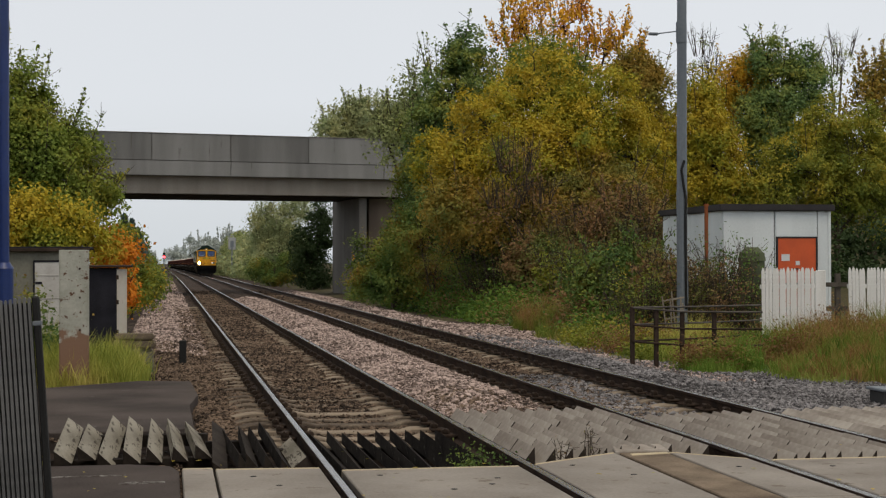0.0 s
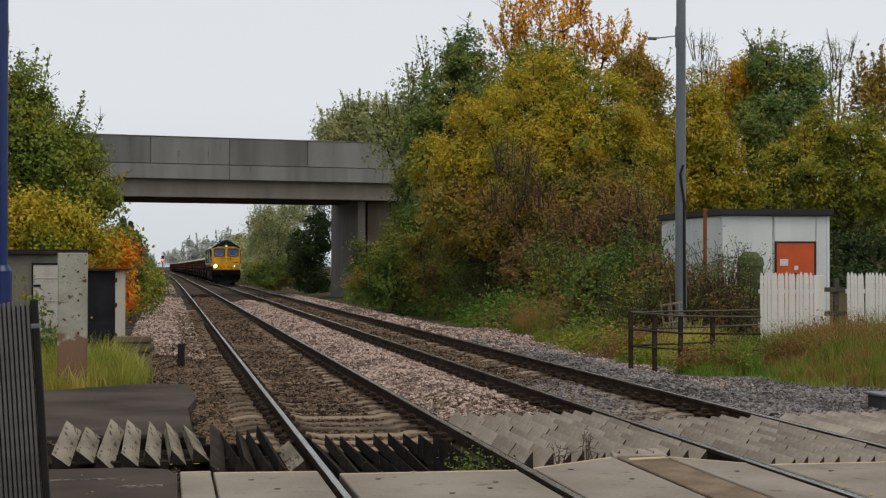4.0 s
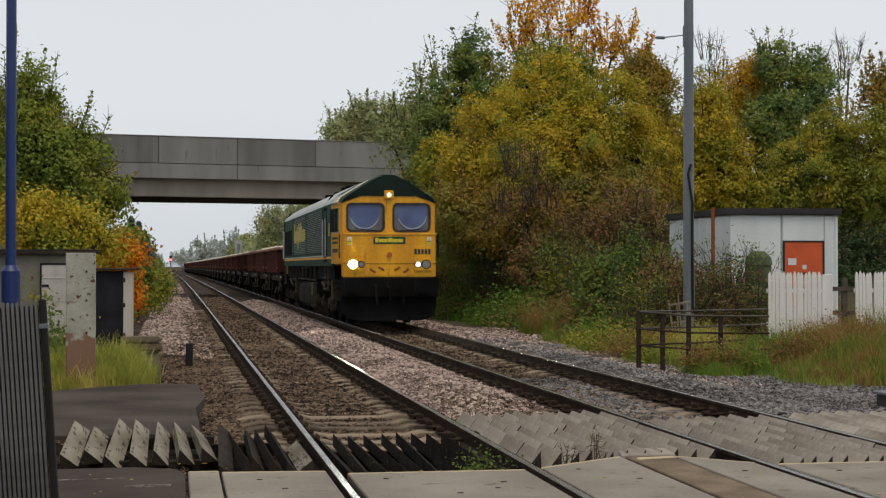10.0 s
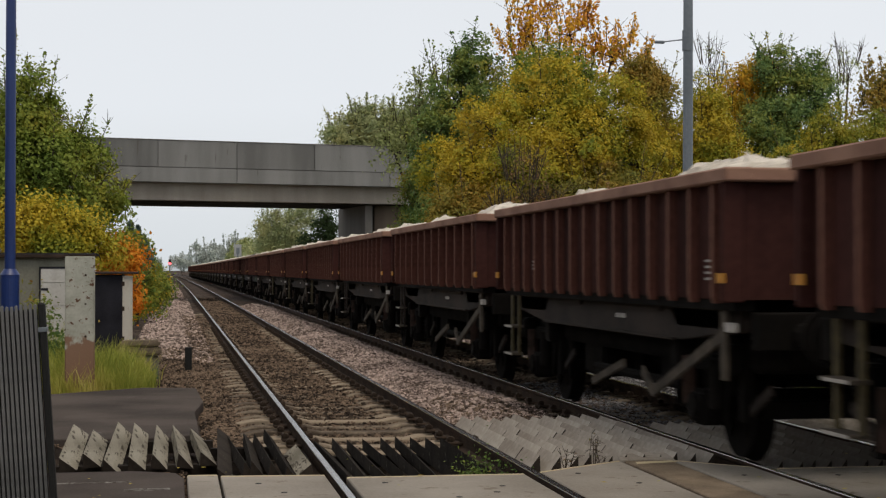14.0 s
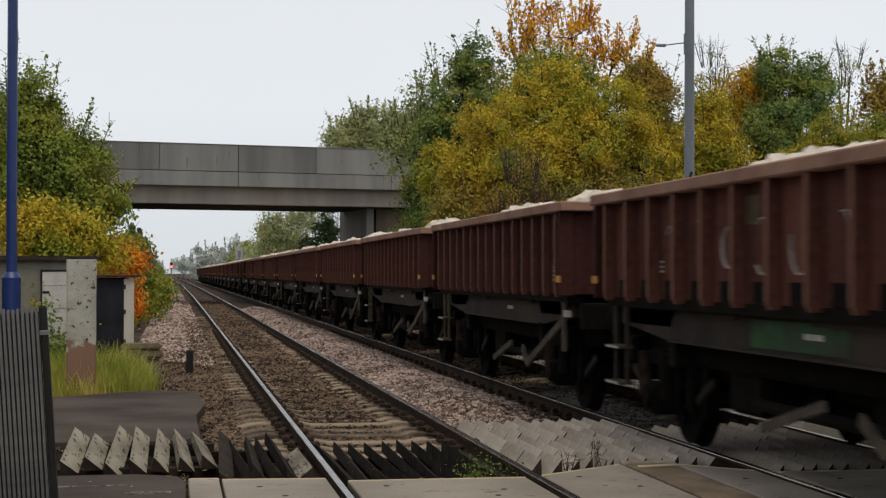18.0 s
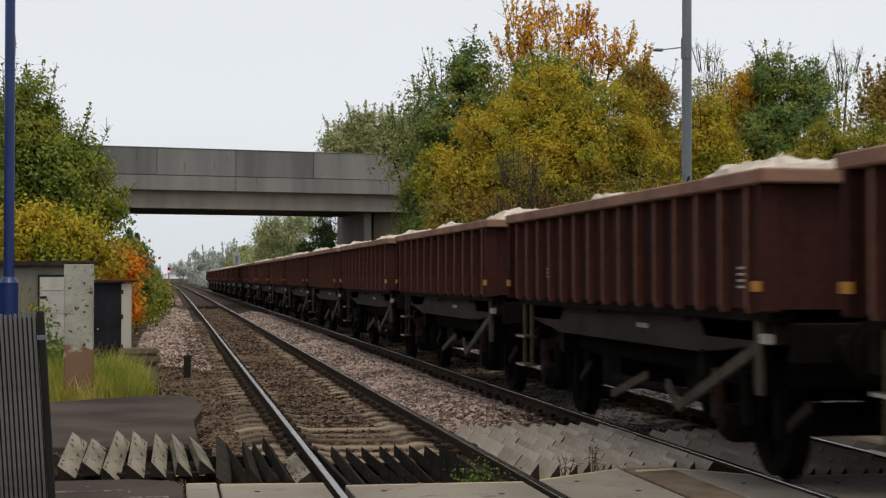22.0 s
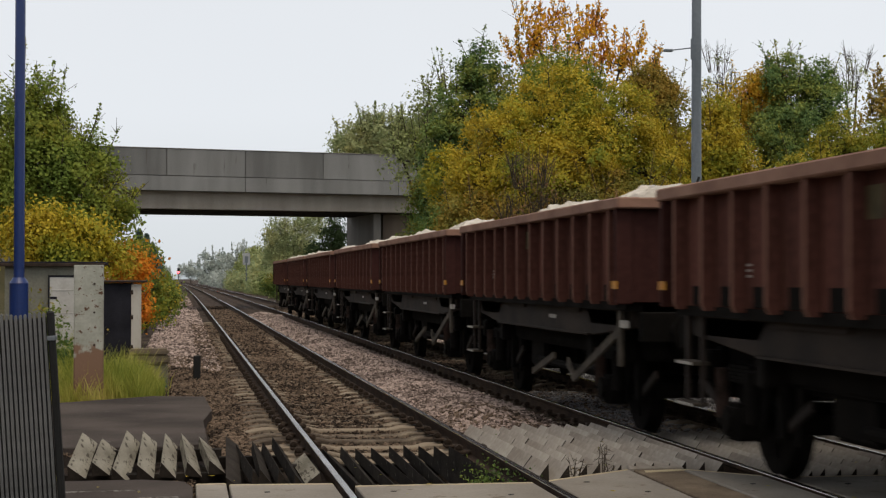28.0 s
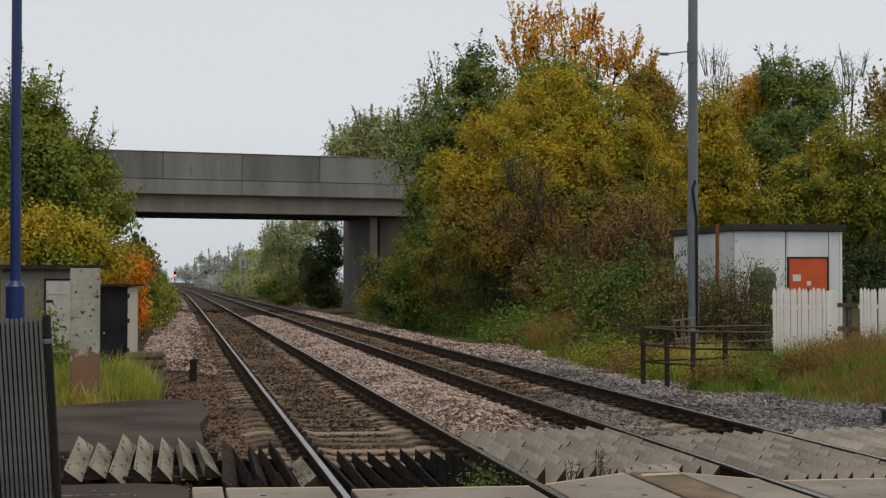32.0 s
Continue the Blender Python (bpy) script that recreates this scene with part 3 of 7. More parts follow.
tree("ash_tree", "green ash with yellowing lower leaves", -3.3, 44, [(-0.7, 0, 5.8, 0.9, 0.8, 1.3), (-0.2, 0, 6.1, 0.5, 0.5, 0.8), (0.4, 0, 5.1, 0.7, 0.6, 0.8), (0.9, 0, 4.8, 0.6, 0.5, 0.7), (-0.2, -0.5, 4.3, 1.2, 0.9, 1.1), (1.1, -0.3, 3.8, 0.7, 0.5, 0.7), (0.4, -0.5, 3.3, 1.2, 0.8, 0.9), (-2.1, 0, 5.2, 1.3, 1.3, 2.0), (1.6, 0, 3.5, 0.4, 0.4, 0.5), (-1.4, 0, 3.9, 1.3, 1.1, 1.4)], 70000, 0.05, ASH, 8, spikes=40)
tree("hazel_bush", "yellow hazel bush behind the lineside cabinets", -2.8, 40, [(-0.4, 0, 3.0, 0.6, 0.5, 0.5), (0.3, 0, 2.8, 0.7, 0.5, 0.6), (-0.9, 0, 2.8, 0.6, 0.5, 0.7), (0.9, 0, 2.4, 0.5, 0.4, 0.5), (0.0, 0, 2.1, 0.9, 0.6, 0.6)], 17000, 0.045, YELLOW, 9, trunk=0.07)
tree("rowan_bush", "bright orange rowan bush beside the cabinets", -1.4, 44, [(-0.2, 0, 2.3, 0.4, 0.4, 0.3), (0.1, 0, 2.1, 0.4, 0.4, 0.4), (-0.1, 0, 1.8, 0.3, 0.4, 0.3), (0.3, 0, 1.1, 0.1, 0.4, 0.3)], 5200, 0.05, FLAME, 10, trunk=0.04, spikes=3, loose=0.3, clump=0.3)
tree("elder_bush", "green elder bush along the cess", -1.2, 54, [(-0.0, 0, 1.6, 0.3, 0.4, 0.6), (0.5, 4, 1.1, 0.3, 0.4, 0.5), (0.3, 0, 0.9, 0.3, 0.4, 0.3), (-0.3, 0, 2.6, 0.3, 0.4, 0.5), (-0.3, -4, 1.0, 0.3, 0.4, 0.5)], 9000, 0.055, MIXED, 11, trunk=0.06, spikes=8)
tree("elder_bush", "dark green elder beyond the orange rowan", -0.8, 70, [(-0.1, 0, 1.0, 0.3, 0.4, 0.6), (0.2, 6, 1.0, 0.3, 0.4, 0.5)], 5000, 0.07, BANK, 12, trunk=0.06)
tree("dogwood_bush", "purple-brown half-bare dogwood on the bank", 11.2, 51, [(-0.1, 0, 4.2, 0.8, 0.7, 1.1), (-0.5, 0, 3.2, 0.8, 0.6, 0.7), (0.6, 0, 3.3, 0.7, 0.6, 0.8)], 2200, 0.042, RUSSET, 35, trunk=0.05, spikes=60, loose=1.0, bare=1)
tree("dogwood_bush", "russet dogwood below the maple", 14.2, 49, [(-0.0, 0, 2.8, 1.0, 0.7, 0.8), (0.8, 0, 2.3, 0.6, 0.6, 0.8), (-0.7, 0, 2.1, 0.9, 0.6, 0.7)], 6500, 0.044, RUSSET, 36, trunk=0.05, spikes=40, loose=0.8)
tree("bramble_bush", "orange and green bramble mound near the bridge pier", 9.3, 66, [(-0.0, 0, 1.4, 1.3, 0.8, 0.8), (1.4, 0, 1.6, 1.2, 0.8, 0.9), (-1.2, 0, 1.1, 0.7, 0.6, 0.7)], 12000, 0.045, MIXED, 40, trunk=0.03, spikes=16, clump=0.3)
tree("bramble_bush", "dark green bramble mound on the bank", 10.8, 54, [(-0.7, 0, 2.0, 1.2, 0.8, 0.8), (0.7, 0, 2.3, 1.2, 0.8, 0.8), (0.1, 0, 1.2, 1.2, 0.7, 0.6)], 15000, 0.045, BANK, 41, trunk=0.03, spikes=16, clump=0.3)
tree("bramble_bush", "russet bramble mound on the bank", 11.9, 50, [(-0.2, 0, 2.0, 0.9, 0.6, 0.7), (0.9, 0, 2.2, 1.0, 0.7, 0.8), (-0.7, 0, 1.5, 0.9, 0.6, 0.5)], 12000, 0.045, RUSSET, 42, trunk=0.03, spikes=16, clump=0.3)
tree("bramble_bush", "olive bramble mound beside the fence", 11.2, 40, [(-0.0, 0, 1.5, 0.8, 0.6, 0.6), (0.7, 0, 1.7, 0.6, 0.5, 0.7), (-0.6, 0, 1.2, 0.6, 0.5, 0.5)], 14000, 0.045, BANK, 43, trunk=0.03, spikes=16, clump=0.3)
tree("bramble_bush", "reddish bramble mound under the column", 11.9, 38, [(0.1, 0, 1.4, 0.5, 0.4, 0.4), (-0.1, 0, 1.0, 0.5, 0.4, 0.5)], 8000, 0.045, RUSSET, 44, trunk=0.03, spikes=16, clump=0.3)
tree("bramble_bush", "yellow-green bramble mound on the bank", 11.9, 47, [(-0.3, 0, 1.2, 0.8, 0.5, 0.5), (0.4, 0, 1.5, 0.7, 0.5, 0.5)], 9000, 0.045, LIME, 45, trunk=0.03, spikes=16, clump=0.3)


def conifer(x, y, h, r, seed):
    rng = np.random.default_rng(seed)
    ob = thing("spruce_tree", "pointed spruce beside the line, paled for haze", "tree", pose(x, y, float(ground_height(x, y)) - 0.05), group="spruces beyond the bridge")
    n = 9000
    t = rng.random(n) ** 0.7
    z = h * (1 - t) * 0.97 + 0.2
    a = rng.random(n) * 6.283
    tier = 0.84 + 0.16 * np.cos(z / h * 46)
    rad = r * t * tier * (0.55 + 0.45 * rng.random(n)) + 0.05
    p = np.stack([np.cos(a) * rad, np.sin(a) * rad, z - rad * 0.18], -1)
    v, f = leaf_quads(p, 0.13, rng)
    shared("crown", mesh_from("crown", v, f, HAZED_FIR), ob)
    v, f = limb_mesh([((0, 0, 0), (0, 0, h), 0.14, 0.02)])
    shared("trunk", mesh_from("trunk", v, f, BARK), ob)


for i, (x, y, h, r) in enumerate(((-2.9, 110, 5.2, 1.6), (-2.6, 119, 5.1, 1.7), (-2.4, 131, 4.7, 1.6), (-2.4, 146, 4.4, 1.7), (-2.8, 166, 4.4, 1.8))):
    conifer(x, y, h, r, 50 + i)

# the far lineside growth beyond the bridge
tree("willow_tree", "pale silver willow beyond the bridge", 8.4, 128, [(0.5, 0, 4.7, 1.5, 1.2, 1.6), (-0.9, 0, 5.5, 0.9, 0.7, 0.9), (1.6, 0, 6.1, 1.4, 0.9, 0.9), (0.1, 0, 2.7, 1.7, 1.3, 1.6), (-1.5, 0, 4.3, 0.6, 0.6, 0.9)], 20000, 0.075, SAGE, 21, spikes=40, loose=0.8, clump=0.5)
tree("hawthorn_bush", "hawthorn with bridge shade put into its dark leaves", 9.8, 109, [(0.2, 0, 3.5, 0.9, 1.2, 2.1), (-0.4, 0, 1.4, 1.2, 1.1, 1.6), (0.5, 0, 5.0, 0.6, 0.8, 1.4), (-0.9, 0, 2.9, 0.7, 0.9, 1.6), (0.3, 0, 0.6, 0.9, 0.7, 0.9)], 20000, 0.07, SHADE_LEAVES, 23)
tree("hawthorn_bush", "green and gold hawthorn beside the far track", 7.7, 118, [(-0.1, 0, 0.9, 1.2, 0.8, 0.8), (1.1, 0, 1.4, 1.1, 0.9, 1.2), (-1.1, 0, 1.3, 0.8, 0.6, 0.8)], 14000, 0.07, BANK, 22)
tree("hawthorn_bush", "rounded green hawthorn beside the far track", 10.4, 150, [(0, 0, 2.2, 1.6, 6, 2.2), (1.6, 6, 2.6, 2.2, 6, 2.8), (0.3, 2, 0.9, 1.6, 6, 1.0)], 14000, 0.11, SAGE, 24)
for i, (x, y, s, m) in enumerate(((-5.6, 190, 1.0, GREEN), (-6.2, 230, 1.2, MIXED), (-6.5, 280, 1.4, GREEN), (10.8, 190, 1.1, SAGE), (12.5, 230, 1.3, SAGE), (13, 290, 1.5, OLIVE))):
    tree("hedge_tree", "hedgerow tree along the distant line", x, y, [(0, 0, 2.4 * s, 2.2 * s, 14, 2.2 * s), (0.5, -10, 2 * s, 1.8 * s, 10, 2 * s), (0, 14, 2.2 * s, 2.0 * s, 12, 2.2 * s)], 4200, 0.22 * s, m, 60 + i, clump=0.9, loose=0.5)
# Distant leaves: the haze is put into their pale colour.
HAZE_LEAVES = leafage("grey-green leaves paled for haze", [(0.16, 0.19, 0.17), (0.22, 0.24, 0.22), (0.28, 0.29, 0.27)])
for i, (x, y, h, m) in enumerate(((9.3, 172, 2.6, OLIVE), (8.6, 205, 2.9, SAGE), (8.2, 250, 3.0, SAGE), (8.0, 310, 3.2, HAZE_LEAVES), (7.6, 390, 3.4, HAZE_LEAVES), (6.9, 500, 3.6, HAZE_LEAVES), (-3.6, 240, 3.0, BANK), (-4.2, 330, 3.2, HAZE_LEAVES))):
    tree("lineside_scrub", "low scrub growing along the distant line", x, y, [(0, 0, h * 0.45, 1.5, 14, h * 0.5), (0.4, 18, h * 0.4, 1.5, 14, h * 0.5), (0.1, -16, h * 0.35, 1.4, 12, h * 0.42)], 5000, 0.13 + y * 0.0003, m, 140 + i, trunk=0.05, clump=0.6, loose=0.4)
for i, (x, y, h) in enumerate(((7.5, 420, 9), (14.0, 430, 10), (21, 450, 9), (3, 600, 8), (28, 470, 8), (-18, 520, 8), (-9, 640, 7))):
    tree("distant_tree", "bare-topped tree on the horizon with haze in its colour", x, y, [(0, 0, h * 0.62, 3.6, 3, h * 0.36), (2, 0, h * 0.5, 3, 3, h * 0.3), (-2, 0, h * 0.45, 3, 3, h * 0.3)], 2600, 0.28, HAZE_LEAVES, 80 + i, clump=1.0, loose=1.0, spikes=14)


# ---- far distance: a plain rise of woods, haze put into its glow, and the sky beyond ----
def distance():
    m = bpy.data.materials.new("distance sheet glowing as haze")
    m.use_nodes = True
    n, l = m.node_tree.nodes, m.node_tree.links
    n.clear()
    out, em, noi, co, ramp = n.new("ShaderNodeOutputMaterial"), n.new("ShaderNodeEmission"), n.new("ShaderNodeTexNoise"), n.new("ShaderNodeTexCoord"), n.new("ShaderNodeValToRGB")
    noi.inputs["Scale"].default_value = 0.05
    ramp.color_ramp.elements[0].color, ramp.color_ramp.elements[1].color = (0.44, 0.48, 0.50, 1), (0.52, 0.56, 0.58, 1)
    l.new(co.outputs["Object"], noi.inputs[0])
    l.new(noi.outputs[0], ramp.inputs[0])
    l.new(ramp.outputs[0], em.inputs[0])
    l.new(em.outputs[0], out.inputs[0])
    rng = np.random.default_rng(5)
    verts, faces = [], []
    xs = np.linspace(-700, 900, 260)
    hs = 9 + 5 * np.sin(xs * 0.021) + rng.normal(size=len(xs)) * 1.3 + 4 * np.sin(xs * 0.13)
    for x, h in zip(xs, hs):
        verts += [(x, 1400, -6), (x, 1400, max(3, h))]
    for i in range(len(xs) - 1):
        faces.append((2 * i, 2 * i + 2, 2 * i + 3, 2 * i + 1))
    tagged(new("backdrop", mesh_from("backdrop", verts, faces, m)), "flat glowing sheet of woods with haze in its grey", "backdrop", kind="structure")


distance()


# ---- bridge ----
def bridge():
    ob = thing("road_bridge", "weathered concrete road bridge over the railway", "bridge")

    def skew(bm):
        for v in bm.verts:
            v.co.y += 86 + 0.223 * v.co.x
        return bm

    PARAPET = surface("stained parapet concrete", (0.262, 0.261, 0.255), (0.146, 0.145, 0.141), rough=0.9, grain=55, patch=0.7, bump=0.1, streak=True, spots=(0.125, 0.12, 0.11), spot_at=0.63, per_object=0.45)
    joints = [-27, -19, -11, -5.1, -0.85, 3.3, 7.55, 11.8, 19, 26, 34]
    for a, b in zip(joints, joints[1:]):
        part("parapet_panel", skew(box(a + 0.015, 0.02, 6.96, b - 0.015, 0.34, 8.36, 0.012)), PARAPET, ob)
    for a, b in zip([-27] + joints[1::2], joints[1::2] + [34]):
        if b > a:
            part("edge_beam", skew(box(a + 0.010, -0.09, 6.15, b - 0.010, 0.5, 6.92, 0.02)), PARAPET, ob)
    part("parapet_core", skew(box(-27, 0.12, 6.6, 34, 0.30, 8.34)), CONCRETE, ob)
    part("coping", skew(box(-27, -0.01, 8.36, 34, 0.40, 8.41, 0.015)), CONCRETE, ob)
    part("deck", skew(box(-27, 0.45, 6.2, 34, 7.3, 6.6)), CONCRETE, ob)
    part("far_parapet", skew(box(-27, 7.3, 6.2, 34, 7.7, 8.3)), CONCRETE, ob)
    dark = surface("shaded girder concrete", (0.40, 0.36, 0.31), (0.26, 0.23, 0.20), rough=0.9, grain=20, patch=0.8, bump=0.15, streak=True)
    # The soffit colour is near black to hold the shade under the deck.
    SHADED_SOFFIT = surface("soffit concrete darkened for shade", (0.06, 0.056, 0.05), (0.035, 0.032, 0.03), rough=0.95, grain=20, patch=0.8, bump=0.15)
    for i in range(4):
        part("girder", skew(box(-8, 0.55 + i * 2.0, 5.22, 13.0, 1.2 + i * 2.0, 6.2, 0.02)), dark, ob)
    part("soffit_plate", skew(box(-8, 1.21, 5.16, 13.0, 7.35, 5.26)), SHADED_SOFFIT, ob, "soffit darkened for the shade under the deck")
    for x in (10.55, -5.2):
        bm = box(0.0, 0.0, -0.6, 0.42, 7.0, 5.21, 0.03)
        for v in bm.verts:
            v.co.x += x - 0.115 * v.co.y
            v.co.y += 87.3 + 0.223 * x
        part("pier", bm, CONCRETE, ob, "tall concrete leaf pier")
    part("abutment", box(11.2, 90.6, -0.6, 14.4, 97.0, 5.21), surface("brown abutment concrete", (0.24, 0.19, 0.15), (0.15, 0.12, 0.10), rough=0.95, grain=20, patch=0.7, bump=0.2, streak=True), ob, "brown-stained abutment wall")
    part("abutment", box(-9.4, 84.8, -0.6, -7.9, 92, 6.2), CONCRETE, ob)
    return ob


bridge()


# ---- relay hut and what stands by it ----
def hut():
    white = surface("white cladding", (0.72, 0.77, 0.78), (0.60, 0.645, 0.655), rough=0.55, grain=20, patch=1, bump=0.05, streak=True)
    fascia = surface("dark grey fascia", (0.045, 0.04, 0.042), (0.025, 0.023, 0.024), rough=0.7)
    orange = surface("orange door paint", (0.66, 0.105, 0.022), (0.52, 0.08, 0.018), rough=0.5, patch=2, bump=0.03)
    ob = thing("relay_hut", "white panelled relay hut with an orange door", "hut", pose(13.85, 39, 0.0))
    part("core", box(0.03, 0.03, -0.2, 2.81, 5.0, 2.80), fascia, ob)
    for x0, x1 in ((0.0, 1.36), (1.37, 1.40)):
        part("front_panel", box(x0 + 0.008, -0.01, 0.0, x1 - 0.008 if x1 < 1.39 else x1, 0.03, 2.82, 0.006), white, ob)
    for x0, x1 in ((2.52, 2.84),):
        part("front_panel", box(x0 + 0.008, -0.01, 0.0, x1, 0.03, 2.82, 0.006), white, ob)
    part("front_panel", box(1.41, -0.01, 2.17, 2.51, 0.03, 2.82, 0.006), white, ob)
    for i in range(4):
        part("side_panel", box(-0.01, 0.05 + i * 1.24, 0.0, 0.03, 1.27 + i * 1.24, 2.82, 0.006), white, ob)
    part("corner_trim", box(2.80, -0.03, 0.0, 2.88, 0.05, 2.84, 0.008), white, ob)
    part("roof", box(-0.12, -0.12, 2.82, 2.96, 5.15, 2.99, 0.02), fascia, ob, "dark felted flat roof")
    door = part("door", box(1.45, -0.03, 0.08, 2.47, 0.02, 2.13, 0.01), orange, ob, "bright orange steel door")
    for x0, x1, z0, z1 in ((1.41, 1.45, 0.05, 2.17), (2.47, 2.51, 0.05, 2.17), (1.45, 2.47, 2.13, 2.17)):
        part("door_frame", box(x0, -0.04, z0, x1, 0.0, z1), fascia, ob)
    part("notice", box(1.54, -0.036, 1.55, 1.76, -0.032, 1.72), SIGN_WHITE_EARLY, door, "white paper notice")
    part("small_notice", box(1.92, -0.036, 1.44, 2.03, -0.032, 1.55), SIGN_WHITE_EARLY, door)
    part("handle", box(1.86, -0.06, 1.33, 2.0, -0.03, 1.36), fascia, door)


SIGN_WHITE_EARLY = surface("paper notice", (0.72, 0.73, 0.74), (0.6, 0.62, 0.64), rough=0.5, grain=80, patch=6, bump=0.0)
hut()

GALV = surface("galvanised steel", (0.20, 0.225, 0.25), (0.13, 0.15, 0.17), rough=0.5, metal=0.3, grain=15, patch=2, bump=0.05, streak=True)
BLACKISH = surface("black rubber", (0.02, 0.02, 0.02), (0.012, 0.012, 0.012), rough=0.7)


def pole():
    ob = thing("lamp_column", "tall galvanised column with a small side arm", "lamp post", pose(11.13, 34, 0.0))
    part("column", rod((0, 0, -0.3), (0, 0, 3.1), 0.118, sides=20), GALV, ob, smooth=False)
    part("upper_column", rod((0, 0, 3.1), (0.02, 0, 9.5), 0.112, 0.10, sides=20), GALV, ob)
    part("band", rod((0, 0, 6.35), (0, 0, 6.8), 0.118, sides=20), GALV, ob)
    arm = part("arm", rod((-0.1, 0, 6.60), (-0.55, 0, 6.54), 0.014), GALV, ob)
    part("lamp_head", box(-0.74, -0.05, 6.50, -0.53, 0.05, 6.56, 0.015), GALV, arm)
    bm = bmesh.new()
    pts = [(0.02, -0.125, 3.75), (-0.05, -0.13, 3.55), (0.0, -0.13, 3.2), (0.05, -0.13, 2.9), (0.04, -0.13, 2.4), (0.05, -0.13, 0.5)]
    for a, b in zip(pts, pts[1:]):
        rod(a, b, 0.03, sides=8, bm=bm)
    part("cable", bm, BLACKISH, ob, "loose black cable")
    part("door_plate", box(0.06, -0.125, 0.6, 0.10, -0.1, 1.4), GALV, ob)


pole()


def rusty_post():
    ob = thing("vent_pipe", "thin rust-brown vent pipe beside the hut", "pipe", pose(12.72, 37, 0.0))
    part("pipe", rod((0, 0, -0.2), (0, 0, 2.86), 0.045, sides=12), surface("orange rust", (0.30, 0.10, 0.04), (0.18, 0.06, 0.03), rough=0.85), ob)
    part("cap", rod((0, 0, 2.86), (0, 0, 2.92), 0.06, sides=12), surface("orange rust", (0.3, 0.1, 0.04)), ob)


rusty_post()


def tank():
    ob = thing("storage_tank", "dark green moulded plastic tank with a domed lid", "tank", pose(13.86, 37, 0.0))
    green = surface("dull green plastic", (0.105, 0.125, 0.06), (0.06, 0.075, 0.04), rough=0.7)
    bm = rod((0, 0, 0), (0, 0, 1.55), 0.32, 0.31, sides=24)
    part("body", bm, green, ob)
    bm = rod((0, 0, 1.55), (0, 0, 1.75), 0.34, 0.30, sides=24)
    rod((0, 0, 1.75), (0, 0, 1.88), 0.28, 0.16, sides=24, bm=bm)
    part("lid", bm, green, ob)


tank()


# ---- fences on the right ----
OLD_IRON = surface("dark rusty iron", (0.065, 0.045, 0.035), (0.03, 0.022, 0.018), rough=0.85, grain=40, patch=5, bump=0.3)
GREY_PIPE = surface("grey weathered pipe", (0.12, 0.105, 0.092), (0.05, 0.042, 0.036), rough=0.7, grain=30, patch=3, bump=0.2)
WHITE_WOOD = surface("weathered white paint", (0.87, 0.87, 0.85), (0.68, 0.67, 0.64), rough=0.7, grain=30, patch=3, bump=0.15, streak=True, spots=(0.30, 0.27, 0.22), spot_at=0.70)


def pipe_fence():
    ob = thing("post_and_pipe_fence", "rusty post and pipe fence by the crossing", "fence")
    front = [(7.76, 26.4, 0.000), (8.18, 26.4, -0.035), (8.64, 26.4, -0.070), (9.21, 26.4, -0.080), (10.06, 26.4, -0.090)]   # the last figure is the sag of its rails
    for x, y, sag in front[:4]:
        z = float(ground_height(x, y))
        part("post", box(x - 0.036, y - 0.036, z - 0.2, x + 0.036, y + 0.036, 0.765 + sag, 0.008), OLD_IRON, ob)
    for z in (0.75, 0.46, 0.18):
        for a, b in zip(front, front[1:]):
            part("pipe", rod((a[0], a[1] - 0.05, z + a[2]), (b[0], b[1] - 0.05, z + b[2]), 0.017, sides=8), GREY_PIPE if z > 0.7 else OLD_IRON, ob)
        back = [front[0], (9.5, 27.7), (11.42, 29.93)]
        for a, b in zip(back, back[1:]):
            part("pipe", rod((a[0], a[1] + 0.05, z - 0.02 * (a[1] - 26.5)), (b[0], b[1] + 0.05, z - 0.02 * (b[1] - 26.5)), 0.016, sides=8), GREY_PIPE if z > 0.4 else OLD_IRON, ob)


pipe_fence()


def picket_fence(x0, x1, y, count, lean, label):
    rng = np.random.default_rng(int(x0 * 10))
    ob = thing("picket_fence", label, "fence", pose(x0, y, 0), group="white picket fences")
    step = (x1 - x0) / count
    w = step * 0.44
    outline = [(-w, 0.0), (w, 0.0), (w, 1.30), (w * 0.6, 1.36), (0, 1.39), (-w * 0.6, 1.36), (-w, 1.30)]
    me = mesh_of(prism(outline, -0.012, 0.012), "pale", WHITE_WOOD)
    for i in range(count):
        m = Matrix.Translation(((i + 0.5) * step, rng.normal() * 0.006, 0.02 + rng.normal() * 0.012)) @ Matrix.Rotation(radians(rng.normal() * 0.45), 4, Vector((0, 1, 0)))
        shared("pale", me, ob, m)
    for z in (0.35, 1.0):
        part("rail", box(-0.02, 0.014, z, x1 - x0 + 0.02, 0.06, z + 0.08), WHITE_WOOD, ob)
    if lean:
        bm = slab([(0.0, -0.1), (0.16, -0.1), (0.16, 1.30), (0.0, 1.36)], x1 - x0 + 0.02, x1 - x0 + 0.24, bevel=0.01)
        part("end_post", bm, WHITE_WOOD, ob, "broad white end post")


picket_fence(11.44, 12.53, 30, 15, True, "white picket gate with a broad end post")
picket_fence(13.25, 15.2, 30, 27, False, "peeling white picket fence beside the crossing")


